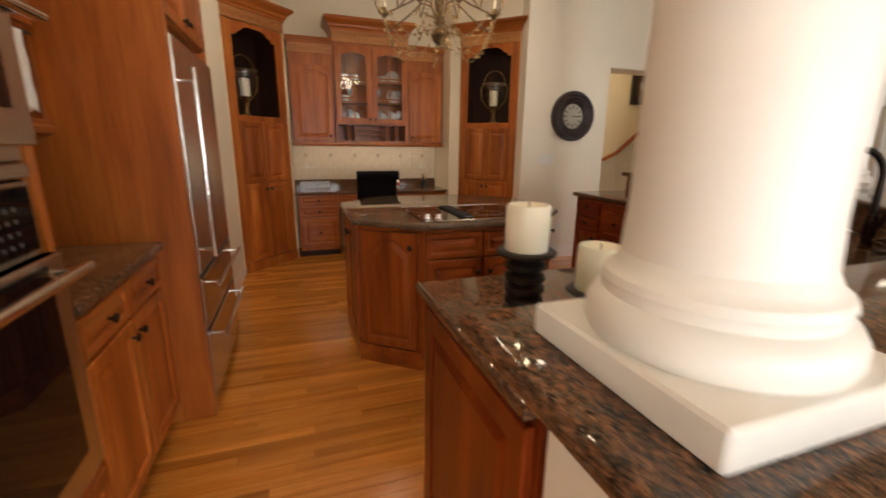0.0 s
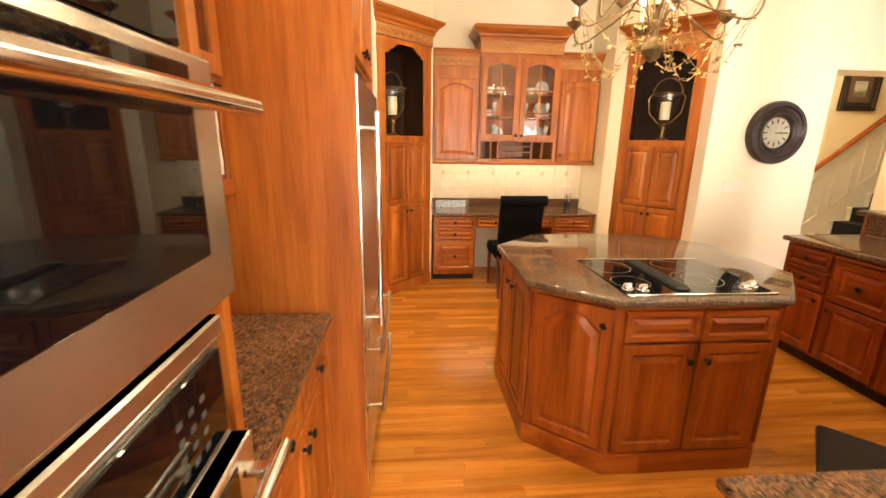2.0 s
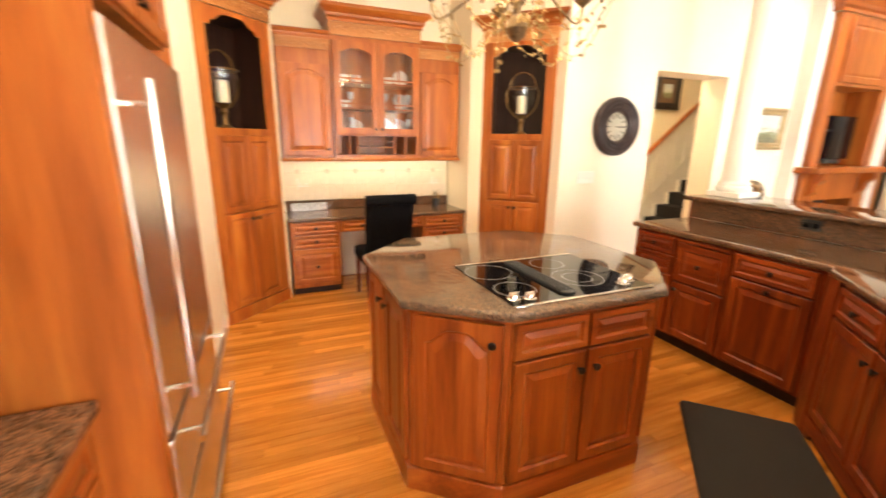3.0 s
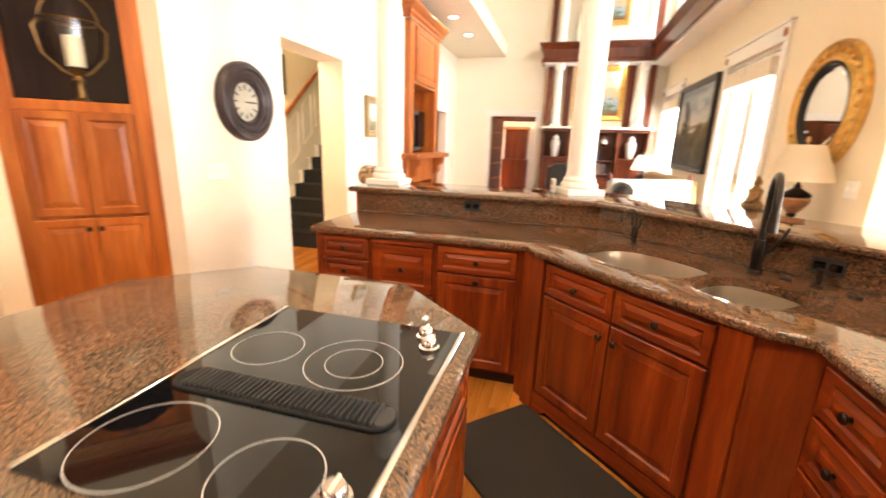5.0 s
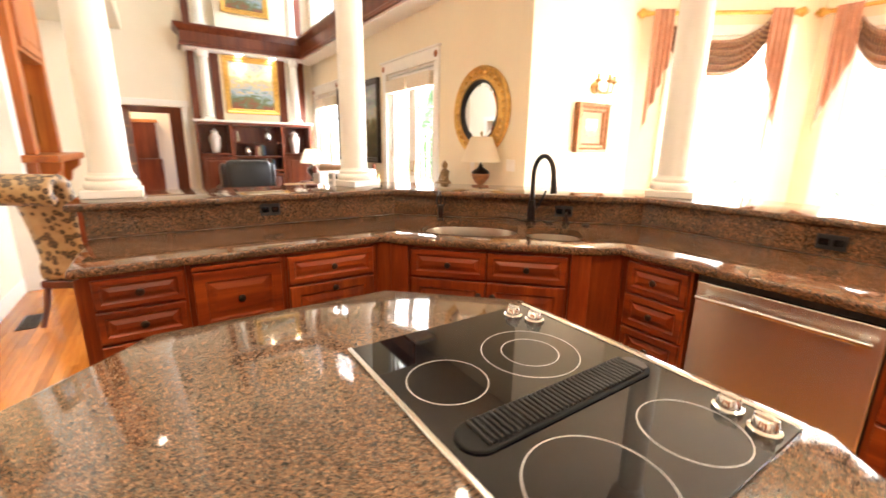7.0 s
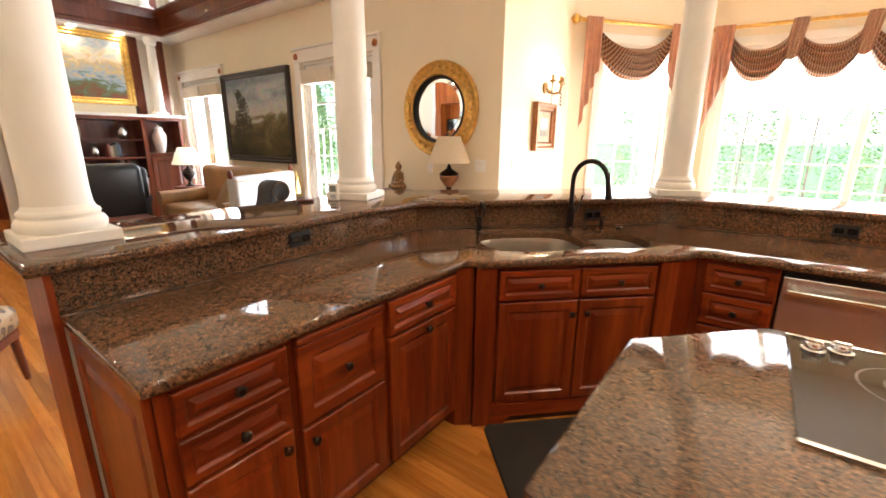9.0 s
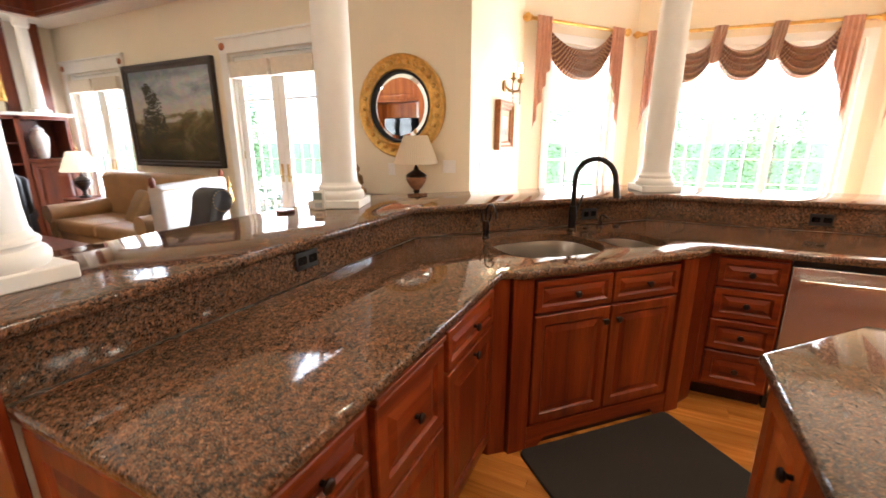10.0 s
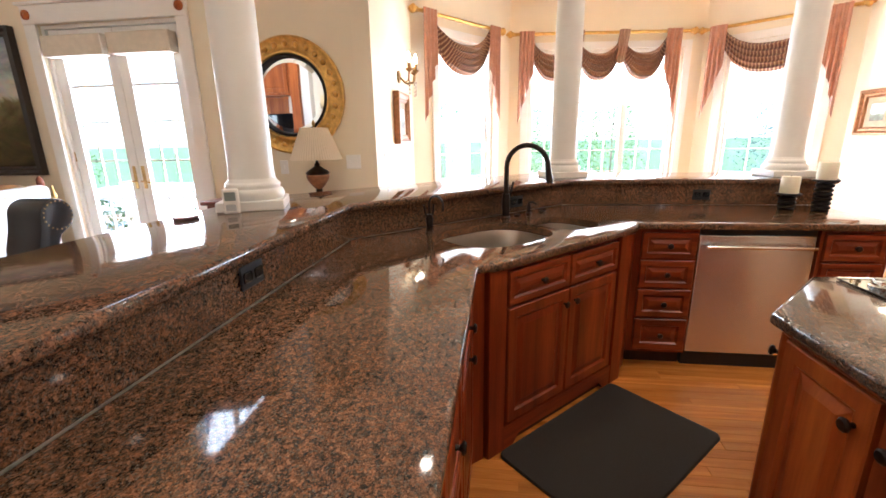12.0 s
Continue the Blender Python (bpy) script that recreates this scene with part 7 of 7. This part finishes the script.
part("body", lathe([(0.022, 0), (0.022, 0.006), (0.016, 0.012), (0.018, 0.05), (0.020, 0.08), (0.014, 0.10)], 18), BRONZE, wd, smooth=True)
part("spout", tube([(0, 0, 0.09)] + [(0, -0.06 + 0.06 * cos(a), 0.15 + 0.05 * sin(a)) for a in [pi * k / 10 for k in range(11)]] + [(0, -0.118, 0.13)], 0.0055, 8), BRONZE, wd, smooth=True)
for s in (-1, 1):
    part("lever", tube([(0.012 * s, 0, 0.085), (0.026 * s, 0, 0.11), (0.03 * s, 0.002, 0.15)], 0.006, 8), BRONZE, wd, smooth=True)
so = thing("soap_pump", pose(3.55, 1.89, TOP, 0, 0, -135), "dark bronze soap pump beside the prep sink", "soap pump")
part("body", lathe([(0.020, 0), (0.020, 0.006), (0.012, 0.012), (0.013, 0.045), (0.009, 0.055), (0.008, 0.075)], 16), BRONZE, so, smooth=True)
part("nozzle", tube([(0, 0.005, 0.072), (0, -0.03, 0.080), (0, -0.065, 0.068)], 0.006, 8), BRONZE, so, smooth=True)
for x, y in ((3.625, 1.965), (3.455, 1.81)):
    tagged(part("deck_hole_cover", lathe([(0.022, 0), (0.022, 0.004), (0.018, 0.008), (0.001, 0.009)], 20), BRONZE, smooth=True, at=pose(x, y, TOP)), "round dark bronze deck cap beside the sink", "sink fitting", "deck caps")

MATM = plain("black_rubber_mat", (0.020, 0.014, 0.010), 0.85, 0, 0.2, 6, relief=0.9)
bm = box((-0.455, -0.29, 0.0), (0.455, 0.29, 0.018), 0.0)
up = [e for e in bm.edges if abs(e.verts[0].co.z - e.verts[1].co.z) > 1e-6]
bmesh.ops.bevel(bm, geom=up, offset=0.035, segments=5, profile=0.5, affect='EDGES')
topf = [e for e in bm.edges if all(v.co.z > 0.017 for v in e.verts)]
bmesh.ops.bevel(bm, geom=topf, offset=0.012, segments=2, profile=0.5, affect='EDGES')
tagged(part("floor_mat", bm, MATM, smooth=True, at=pose(3.205, 2.895, 0.001, 0, 0, 45)), "dark brown cushioned mat on the floor before the sink", "floor mat")

WAX, n, l, p = mat("ivory_wax")
p.inputs["Base Color"].default_value = (0.82, 0.76, 0.58, 1)
p.inputs["Roughness"].default_value = 0.5
p.inputs["Subsurface Weight"].default_value = 0.15
p.inputs["Subsurface Radius"].default_value = (0.02, 0.012, 0.006)
WROUGHT = plain("dark_wrought_metal", (0.025, 0.020, 0.017), 0.45, 0.6, 0.3, 30)


def candle_stand(x, y, h, ch, label):
    c = thing("candle_holder", pose(x, y, TOP), label, "candle holder", "candle holders on the counter")
    prof = [(0.040, 0), (0.046, 0.006)]
    k = max(2, round((h - 0.03) / 0.03))
    for i in range(k):
        z = 0.012 + (h - 0.035) * i / k
        dz = (h - 0.035) / k
        prof += [(0.036, z), (0.047, z + dz * 0.3), (0.047, z + dz * 0.7), (0.036, z + dz * 0.98)]
    prof += [(0.034, h - 0.02), (0.066, h - 0.010), (0.070, h - 0.004), (0.066, h)]
    part("stand", lathe(prof, 28), WROUGHT, c, smooth=True)
    cd = part("candle", lathe([(0.049, h), (0.050, h + 0.004), (0.050, h + ch - 0.006), (0.046, h + ch), (0.036, h + ch - 0.004), (0.001, h + ch - 0.010)], 32), WAX, c, "ivory pillar candle", smooth=True)
    part("wick", tube([(0, 0, h + ch - 0.012), (0.002, 0, h + ch + 0.004)], 0.0015, 5), BLACK, cd)


candle_stand(1.755, 1.75, 0.198, 0.105, "tall dark ringed metal candle holder with an ivory pillar candle")
candle_stand(1.91, 1.685, 0.108, 0.105, "low dark ringed metal candle holder with an ivory pillar candle")
ti = thing("kitchen_timer", pose(4.87, 2.985, BARZ + 0.0, 0, 0, 200), "small white digital timer leaning on the column's base", "timer")
part("case", box((-0.032, -0.012, 0.0), (0.032, 0.012, 0.105), 0.006, seg=2), WHITE, ti)
part("display", box((-0.022, -0.0135, 0.055), (0.022, -0.0115, 0.092), 0.002), plain("grey_lcd", (0.22, 0.25, 0.22), 0.3), ti)
part("button", box((-0.020, -0.015, 0.012), (0.020, -0.0115, 0.04), 0.003), plain("grey_button", (0.45, 0.45, 0.44), 0.5), ti)
tagged(part("coaster", lathe([(0.045, 0), (0.05, 0.004), (0.045, 0.010), (0.001, 0.011)], 24), MAHOG, at=pose(5.0, 3.10, BARZ)), "small dark round dish on the bar beside the column", "dish")

# ---- chandelier over the island ----
CHX, CHY = 2.16, 3.63
GILT = plain("aged_bronze_metal", (0.20, 0.13, 0.065), 0.45, 0.7, 0.45, 30)
LEAFG = plain("gilt_leaf_metal", (0.46, 0.32, 0.14), 0.45, 0.6, 0.5, 40)
FLAME = glow("candle_bulb", (1.0, 0.78, 0.45), 14.0)
IVORY = plain("ivory_sleeve", (0.74, 0.68, 0.52), 0.6)
chd = thing("chandelier", pose(CHX, CHY, 0.015), "gilt metal leaf chandelier with candle lamps over the island", "chandelier")
part("stem", lathe([(0.004, 1.93), (0.035, 1.95), (0.050, 1.985), (0.040, 2.02), (0.018, 2.04), (0.016, 2.16), (0.030, 2.18), (0.012, 2.21), (0.012, 2.62), (0.026, 2.65), (0.010, 2.68)], 20), GILT, chd, smooth=True)
part("chain", tube([(0, 0, 2.67), (0, 0, CEIL - 0.02)], 0.008, 6), GILT, chd)
part("canopy", lathe([(0.02, CEIL - 0.05), (0.06, CEIL - 0.02), (0.065, CEIL)], 20), GILT, chd, smooth=True)
rg = random.Random(3)


def leaf_at(bm, c, s, rg):
    d1 = Vector((rg.uniform(-1, 1), rg.uniform(-1, 1), rg.uniform(-0.6, 0.6))).normalized() * s
    d2 = d1.orthogonal().normalized()
    d2 = (Matrix.Rotation(rg.uniform(0, 6.28), 3, d1.normalized()) @ d2) * s * 0.55
    up = d1.cross(d2).normalized() * s * 0.25
    pts = [c - d1, c - d1 * 0.3 + d2 + up, c + d1 * 0.4 + d2 * 0.7 + up, c + d1, c + d1 * 0.4 - d2 * 0.7 + up, c - d1 * 0.3 - d2 + up]
    vs = [bm.verts.new(q) for q in pts]
    mid = bm.verts.new(c)
    for i in range(6):
        bm.faces.new((vs[i], vs[(i + 1) % 6], mid))


def s_curve(R, zt, a, dip, rise):
    """An arm that leaves the hub upwards, sweeps down and out, and turns up under its pan."""
    pts = [(0.025, 2.08), (0.06, 2.16 + rise), (0.13, 2.185 + rise), (0.22, 2.13 + rise * 0.5)]
    for i in range(9):
        q = i / 8
        pts.append((0.22 + (R - 0.22) * sin(q * pi / 2) ** 0.9, 2.13 + rise * 0.5 - dip * sin(min(1, q * 1.5) * pi / 2) + (zt - 0.03 - 2.13 - rise * 0.5 + dip) * q ** 4))
    return [(r * cos(a), r * sin(a), z) for r, z in pts]


for k in range(12):
    a = 2 * pi * k / 12 + 0.2
    up_tier = k % 2
    R = 0.26 if up_tier else 0.42
    zt = 2.27 if up_tier else 2.17
    at = (R * cos(a), R * sin(a), 0)
    arm = part("arm", tube(s_curve(R, zt, a, 0.04 if up_tier else 0.08, 0.09 if up_tier else 0.0), 0.0052, 8), GILT, chd, "thin curved bronze arm", smooth=True)
    part("drip_pan", lathe([(0.006, zt - 0.034), (0.020, zt - 0.022), (0.040, zt - 0.004), (0.044, zt + 0.004), (0.022, zt + 0.002), (0.019, zt + 0.02), (0.022, zt + 0.026), (0.013, zt + 0.032)], 18, None, at), GILT, arm, smooth=True)
    part("candle_sleeve", lathe([(0.011, zt + 0.03), (0.011, zt + 0.115)], 12, None, at), IVORY, arm, "ivory candle sleeve", smooth=True)
    part("bulb", lathe([(0.006, zt + 0.115), (0.013, zt + 0.135), (0.011, zt + 0.155), (0.002, zt + 0.185)], 10, None, at), FLAME, arm, "glowing flame bulb", smooth=True)
for k in range(6):
    # a string of leaves from each outer pan, sagging to the hub
    a = 2 * pi * k / 6 + 0.2
    vine = bmesh.new()
    pts = []
    for i in range(19):
        u = i / 18
        r = 0.41 - 0.35 * u
        z = 2.13 - 0.24 * sin(pi * min(1, u * 1.15)) * (1 - 0.25 * u) - 0.12 * u
        pts.append((r * cos(a + 0.25 * u), r * sin(a + 0.25 * u), z))
    tube(pts, 0.0018, 5, vine)
    for q in pts[1::2]:
        for _ in range(2):
            leaf_at(vine, Vector(q) + Vector((rg.uniform(-0.014, 0.014), rg.uniform(-0.014, 0.014), rg.uniform(-0.022, 0.006))), rg.uniform(0.010, 0.018), rg)
    part("leafy_vine", vine, LEAFG, chd, "trailing vine of gilt leaves")
    # and one looped from pan to pan
    garl = bmesh.new()
    pts = [(0.41 * cos(a + pi / 3 * u) * (1 - 0.30 * sin(pi * u)), 0.41 * sin(a + pi / 3 * u) * (1 - 0.30 * sin(pi * u)), 2.13 - 0.20 * sin(pi * u)) for u in [i / 14 for i in range(15)]]
    tube(pts, 0.0018, 5, garl)
    for q in pts[1:-1]:
        leaf_at(garl, Vector(q) + Vector((rg.uniform(-0.01, 0.01), rg.uniform(-0.01, 0.01), rg.uniform(-0.02, 0.005))), rg.uniform(0.010, 0.018), rg)
    part("garland", garl, LEAFG, chd, "hanging garland of gilt leaves")
    # leaves bunched round the hub
    for _ in range(14):
        bunch = bmesh.new()
        t, r = a + rg.uniform(0, pi / 3), rg.uniform(0.03, 0.15)
        leaf_at(bunch, Vector((r * cos(t), r * sin(t), rg.uniform(1.98, 2.14))), rg.uniform(0.012, 0.022), rg)
        part("leaf", bunch, LEAFG, chd)


ANTIQUE = plain("dark_antique_brass", (0.26, 0.15, 0.055), 0.36, 0.9, 0.3, 30)


def sconce(m, label):
    s = thing("wall_sconce", m, label, "wall lamp", "wall sconces")
    part("back_plate", disc_ring([(0.045, 0), (0.048, 0.012), (0.02, 0.02), (0.002, 0.022)], 20), ANTIQUE, s, smooth=True)
    for k, x in enumerate((-0.10, 0.0, 0.10)):
        r = 0.10 + 0.03 * (x == 0)
        arm = part("arm", tube([(0, -0.015, 0), (x * 0.5, -0.06, -0.05), (x * 0.9, -r, -0.04), (x, -r - 0.01, 0.03)], 0.006, 8), ANTIQUE, s, "curved brass arm", smooth=True)
        part("drip_pan", lathe([(0.006, 0.02), (0.026, 0.035), (0.028, 0.042), (0.012, 0.042), (0.010, 0.09)], 14, None, (x, -r - 0.01, 0)), ANTIQUE, arm, smooth=True)
        part("bulb", lathe([(0.006, 0.09), (0.013, 0.11), (0.010, 0.135), (0.002, 0.16)], 10, None, (x, -r - 0.01, 0)), FLAME, arm, "glowing flame bulb", smooth=True)
        bm = bmesh.new()
        for j in range(4):
            lathe([(0.001, -0.012), (0.007, 0), (0.001, 0.012)], 6, bm, (x, -r - 0.01, -0.05 - 0.028 * j))
        part("crystal_drops", bm, PANE_C, arm, "hanging crystal drops")


PANE_C = plain("smoky_crystal", (0.35, 0.30, 0.24), 0.08, 0.3, 0.2)
sconce(pose(4.779, 0.15, 2.02, 0, 0, 90) @ pose(0, 0, 0, 0, 0, 180) @ Matrix.Scale(1.3, 4), "brass candle wall lamp with crystal drops, lit")
sconce(pose(-0.449, -0.40, 2.02, 0, 0, -90) @ pose(0, 0, 0, 0, 0, 180) @ Matrix.Scale(1.3, 4), "brass candle wall lamp on the nook's west wall, lit")

# recessed lamps
CANG = glow("lamp_lens", (1.0, 0.85, 0.62), 9.0)
for cx, cy, z in [(x, y, CEIL) for x, y in CANS] + [(x, y, CEIL if y > 4 else 3.06) for x, y in SOFFIT_CANS]:
    c = thing("recessed_light", pose(cx, cy, z), "round recessed ceiling lamp with white trim, lit", "ceiling light", "recessed lamps")
    rim = lathe([(0.075, -0.001), (0.073, -0.008), (0.055, -0.008), (0.052, -0.001)], 24)
    part("trim_ring", rim, WHITE, c)
    part("lens", lathe([(0.052, -0.010), (0.050, -0.013), (0.001, -0.014)], 20), CANG, c, "glowing lens")

# ---- desk things ----
dc = thing("desk_chair", pose(2.09, 5.80, 0, 0, 0, 181), "black upholstered scroll-back desk chair with dark wooden legs", "chair")
VELV = plain("black_velvet", (0.004, 0.004, 0.005), 0.95, 0, 0.3, 30)
VELV.node_tree.nodes["Principled BSDF"].inputs["Specular IOR Level"].default_value = 0.1
part("seat", cushion((-0.24, -0.24, 0.38), (0.24, 0.22, 0.50), 0.04, 0.02), VELV, dc, smooth=True)
bm = bmesh.new()


def fnb(u, v):
    x = -0.215 + 0.43 * u
    z = 0.48 + 0.54 * v
    return (x, 0.20 + 0.07 * v * v + 0.012 * sin(pi * u), z)


bk2 = part("backrest", sheet(fnb, 10, 14), VELV, dc, smooth=True)
sol = bk2.modifiers.new("padding", 'SOLIDIFY')
sol.thickness, sol.offset = 0.07, 0
part("scroll_top", tube([(-0.225, 0.315, 1.01), (0.225, 0.315, 1.01)], 0.048, 18), VELV, dc, smooth=True)
for x in (-0.205, 0.205):
    part("leg", tube([(x, -0.20, 0.40), (x, -0.21, 0.0)], 0.022, 8, taper=0.015), MAHOG, dc)
    part("leg", tube([(x, 0.20, 0.42), (x, 0.24, 0.2), (x, 0.32, 0.0)], 0.022, 8, taper=0.016), MAHOG, dc)
pc = thing("pen_cup", pose(2.88, 6.40, DT), "black pen cup with pens on the desk", "pen cup")
part("cup", lathe([(0.035, 0), (0.038, 0.004), (0.038, 0.095), (0.034, 0.095), (0.034, 0.01), (0.001, 0.01)], 20), BLACK, pc, smooth=True)
for k in range(5):
    a = k * 1.3
    part("pen", tube([(0.015 * cos(a), 0.015 * sin(a), 0.012), (0.032 * cos(a), 0.032 * sin(a), 0.15 + 0.012 * k)], 0.004, 6), BLACK if k % 2 else BRASS, pc)
# added pale strip imitates the reflection seen in the granite upstand
tagged(part("upstand_reflection", box((1.30, 6.50, DT), (1.66, 6.515, DT + 0.085), 0.002), plain("glossy_upstand_reflection", (0.40, 0.40, 0.42), 0.15, 0, 0.5, 40), at=pose(0, 0, 0.001)), "glossy pale strip standing in for the reflection in the granite upstand", "photo strip")
bt = thing("bottle", pose(2.52, 6.42, DT), "small clear bottle with a red label on the desk", "bottle")
part("body", lathe([(0.025, 0), (0.028, 0.005), (0.028, 0.08), (0.012, 0.10), (0.012, 0.12)], 18), WHITE, bt, smooth=True)
part("label", lathe([(0.0285, 0.02), (0.0288, 0.022), (0.0288, 0.06), (0.0285, 0.062)], 18), plain("red_paper", (0.45, 0.05, 0.03), 0.6), bt)

PORC = plain("white_porcelain", (0.72, 0.70, 0.66), 0.15, 0, 0.05)
rg = random.Random(21)
for x in (1.88, 2.00, 2.34, 2.49):
    for z in (1.59, 1.830, 2.070):
        if rg.random() < 0.18:
            continue
        if rg.random() < 0.55:
            s = rg.uniform(0.062, 0.085)
            bm = lathe([(0.001, 0), (s * 0.6, 0.002), (s * 0.65, 0.006), (s, 0.014), (s, 0.017), (s * 0.62, 0.010), (0.001, 0.006)], 24)
            tagged(part("plate", bm, PORC, smooth=True, at=pose(x, 6.48, z + s, 78, 0, 0)), "white porcelain plate standing in the hutch", "plate", "china in the hutch")
        else:
            bm = lathe([(0.025, 0), (0.03, 0.006), (0.045, 0.05), (0.05, 0.075), (0.046, 0.075), (0.028, 0.012), (0.001, 0.010)], 20)
            tub = tube([(0.045, 0, 0.06), (0.07, 0, 0.055), (0.068, 0, 0.03), (0.04, 0, 0.025)], 0.005, 6, bm)
            tagged(part("cup", bm, PORC, smooth=True, at=pose(x, 6.40, z, 0, 0, rg.uniform(0, 360))), "white porcelain cup standing in the hutch", "cup", "china in the hutch")
CRY = plain("cut_crystal", (0.60, 0.62, 0.62), 0.08, 0.2, 0.1)
for x in (1.93, 2.28, 2.42, 2.53):
    for z in (1.59, 1.83):
        tagged(part("goblet", lathe([(0.028, 0), (0.028, 0.004), (0.005, 0.010), (0.005, 0.07), (0.022, 0.09), (0.028, 0.13), (0.026, 0.15)], 16), CRY, smooth=True, at=pose(x, 6.33, z)), "cut crystal goblet in the hutch", "glass", "china in the hutch")


def urn_lantern(m, label):
    """A hurricane lantern: brass stand, glass bowl, a hoop handle and an ivory candle."""
    t = thing("candle_urn", m, label, "candle lantern", "urn lanterns")
    part("stand", lathe([(0.050, 0), (0.050, 0.010), (0.020, 0.03), (0.014, 0.08), (0.024, 0.10), (0.012, 0.12), (0.030, 0.145)], 24), ANTIQUE, t, smooth=True)
    gl = part("glass_bowl", lathe([(0.030, 0.145), (0.060, 0.17), (0.085, 0.24), (0.092, 0.33), (0.090, 0.33), (0.083, 0.24), (0.058, 0.172), (0.001, 0.150)], 28), PANE, t, smooth=True)
    part("candle", lathe([(0.034, 0.155), (0.034, 0.27), (0.030, 0.275), (0.001, 0.27)], 20), WAX, t, "ivory pillar candle", smooth=True)
    part("rim", hollow([(0.095, -0.004), (0.098, 0.0), (0.095, 0.004), (0.090, 0.0)], 32), ANTIQUE, t, at=pose(0, 0, 0.33, 90, 0, 0))
    part("handle", tube([(0.095 * cos(a) if abs(cos(a)) > 0.01 else 0, 0, 0.33 + 0.105 * sin(a)) for a in [pi * k / 16 for k in range(17)]], 0.0035, 8), ANTIQUE, t, smooth=True)
    for s in (-1, 1):
        part("side_scroll", tube([(0.095 * s, 0, 0.33), (0.12 * s, 0, 0.30), (0.105 * s, 0, 0.20), (0.05 * s, 0, 0.14), (0.02 * s, 0, 0.12)], 0.005, 8), ANTIQUE, t, smooth=True)


urn_lantern(pose(0.700 + 0.36 * 0.713 - 0.2 * 0.70, 5.555 + 0.36 * 0.70 + 0.2 * 0.713, 1.586, 0, 0, 45) @ Matrix.Scale(1.42, 4), "brass and glass candle urn in the west cupboard's niche")
urn_lantern(pose(3.190 + 0.36 * 0.707 + 0.2 * 0.707, 5.912 - 0.36 * 0.707 + 0.2 * 0.707, 1.586, 0, 0, -45) @ Matrix.Scale(1.42, 4), "brass and glass candle urn in the cupboard niche near the clock")
kb = thing("knife_block", pose(0.20, 2.62, TOP, 0, 0, 60), "dark block standing at the back of the short worktop", "kitchen block")
part("block", box((-0.06, -0.10, 0.0), (0.06, 0.10, 0.17), 0.012, seg=2), plain("grey_plum_metal", (0.10, 0.085, 0.095), 0.4, 0.2), kb)

# ---- pieces: tiles behind the desk, floor strips ----
tw, tg = 0.148, 0.004
nx = int((3.094 - 1.236) / (tw + tg))
tile_box = box((0, -0.008, 0), (tw, 0, tw), 0.003)
tile_me = bpy.data.meshes.new("tile")
tile_box.to_mesh(tile_me)
tile_box.free()
tile_me.materials.append(TILE)
dia = box((-0.022, -0.011, -0.022), (0.022, -0.001, 0.022), 0.002)
dia_me = bpy.data.meshes.new("inset_tile")
dia.to_mesh(dia_me)
dia.free()
dia_me.materials.append(plain("carved_tile", (0.52, 0.40, 0.27), 0.6, 0, 0.3, 30, relief=0.5))
for i in range(nx + 1):
    for j in range(3):
        x = 1.238 + i * (tw + tg)
        if x + tw > 3.094:
            continue
        ob = new("tile", tile_me)
        ob.parent = tiles
        ob.matrix_basis = pose(x, 6.588, DT + 0.103 + j * (tw + tg))
for i in range(1, nx, 2):
    ob = new("inset_tile", dia_me)
    ob.parent = tiles
    ob.matrix_basis = pose(1.238 + i * (tw + tg) - tg / 2, 6.584, DT + 0.103 + 2 * (tw + tg) - tg / 2, 0, 45, 0)

rg = random.Random(77)
SW = 0.0575
strips = {}
for L in (0.7, 0.95, 1.2, 1.5):
    bm = box((0, 0, -0.012), (L - 0.0012, SW - 0.0012, 0.0))
    me = bpy.data.meshes.new("floor_strip")
    bm.to_mesh(me)
    bm.free()
    me.materials.append(OAK)
    strips[L] = me
verts, faces = [], []
count = 0
y = 0.85
while y < 6.6:
    x = -0.1 - rg.uniform(0, 0.9)
    while x < 7.6:
        L = rg.choice((0.7, 0.95, 1.2, 1.5))
        near = 0.6 < x + L / 2 < 3.9 and 1.2 < y < 5.6
        hidden = (1.75 < x and x + L < 2.8 and 3.3 < y < 4.2)
        if near and not hidden and count < 300:
            ob = new("floor_strip", strips[L])
            ob.parent = base
            ob.matrix_basis = pose(x, y, 0)
            count += 1
        else:
            k = len(verts)
            x1, y1 = x + L - 0.0012, y + SW - 0.0012
            for z in (-0.012, 0.0):
                verts += [(x, y, z), (x1, y, z), (x1, y1, z), (x, y1, z)]
            faces += [(k + 4, k + 5, k + 6, k + 7), (k, k + 1, k + 5, k + 4), (k + 1, k + 2, k + 6, k + 5), (k + 2, k + 3, k + 7, k + 6), (k + 3, k, k + 4, k + 7)]
        x += L
    y += SW
# the family room and the stair hall
y = 1.09
while y < 6.9:
    x = 7.4 - rg.uniform(0, 0.9)
    while x < 13.8:
        L = rg.choice((0.95, 1.2, 1.5))
        k = len(verts)
        x1, y1 = x + L - 0.0012, y + SW - 0.0012
        for z in (-0.0125, -0.0005):
            verts += [(x, y, z), (x1, y, z), (x1, y1, z), (x, y1, z)]
        faces += [(k + 4, k + 5, k + 6, k + 7), (k, k + 1, k + 5, k + 4), (k + 1, k + 2, k + 6, k + 5), (k + 2, k + 3, k + 7, k + 6), (k + 3, k, k + 4, k + 7)]
        x += L
    y += SW
me = bpy.data.meshes.new("floor_strips")
me.from_pydata(verts, [], faces)
me.materials.append(OAK_J)
rest = new("floor_strips", me)
rest.parent = base
tagged(rest, "varnished oak strips of the outer floor", kind="stuff")
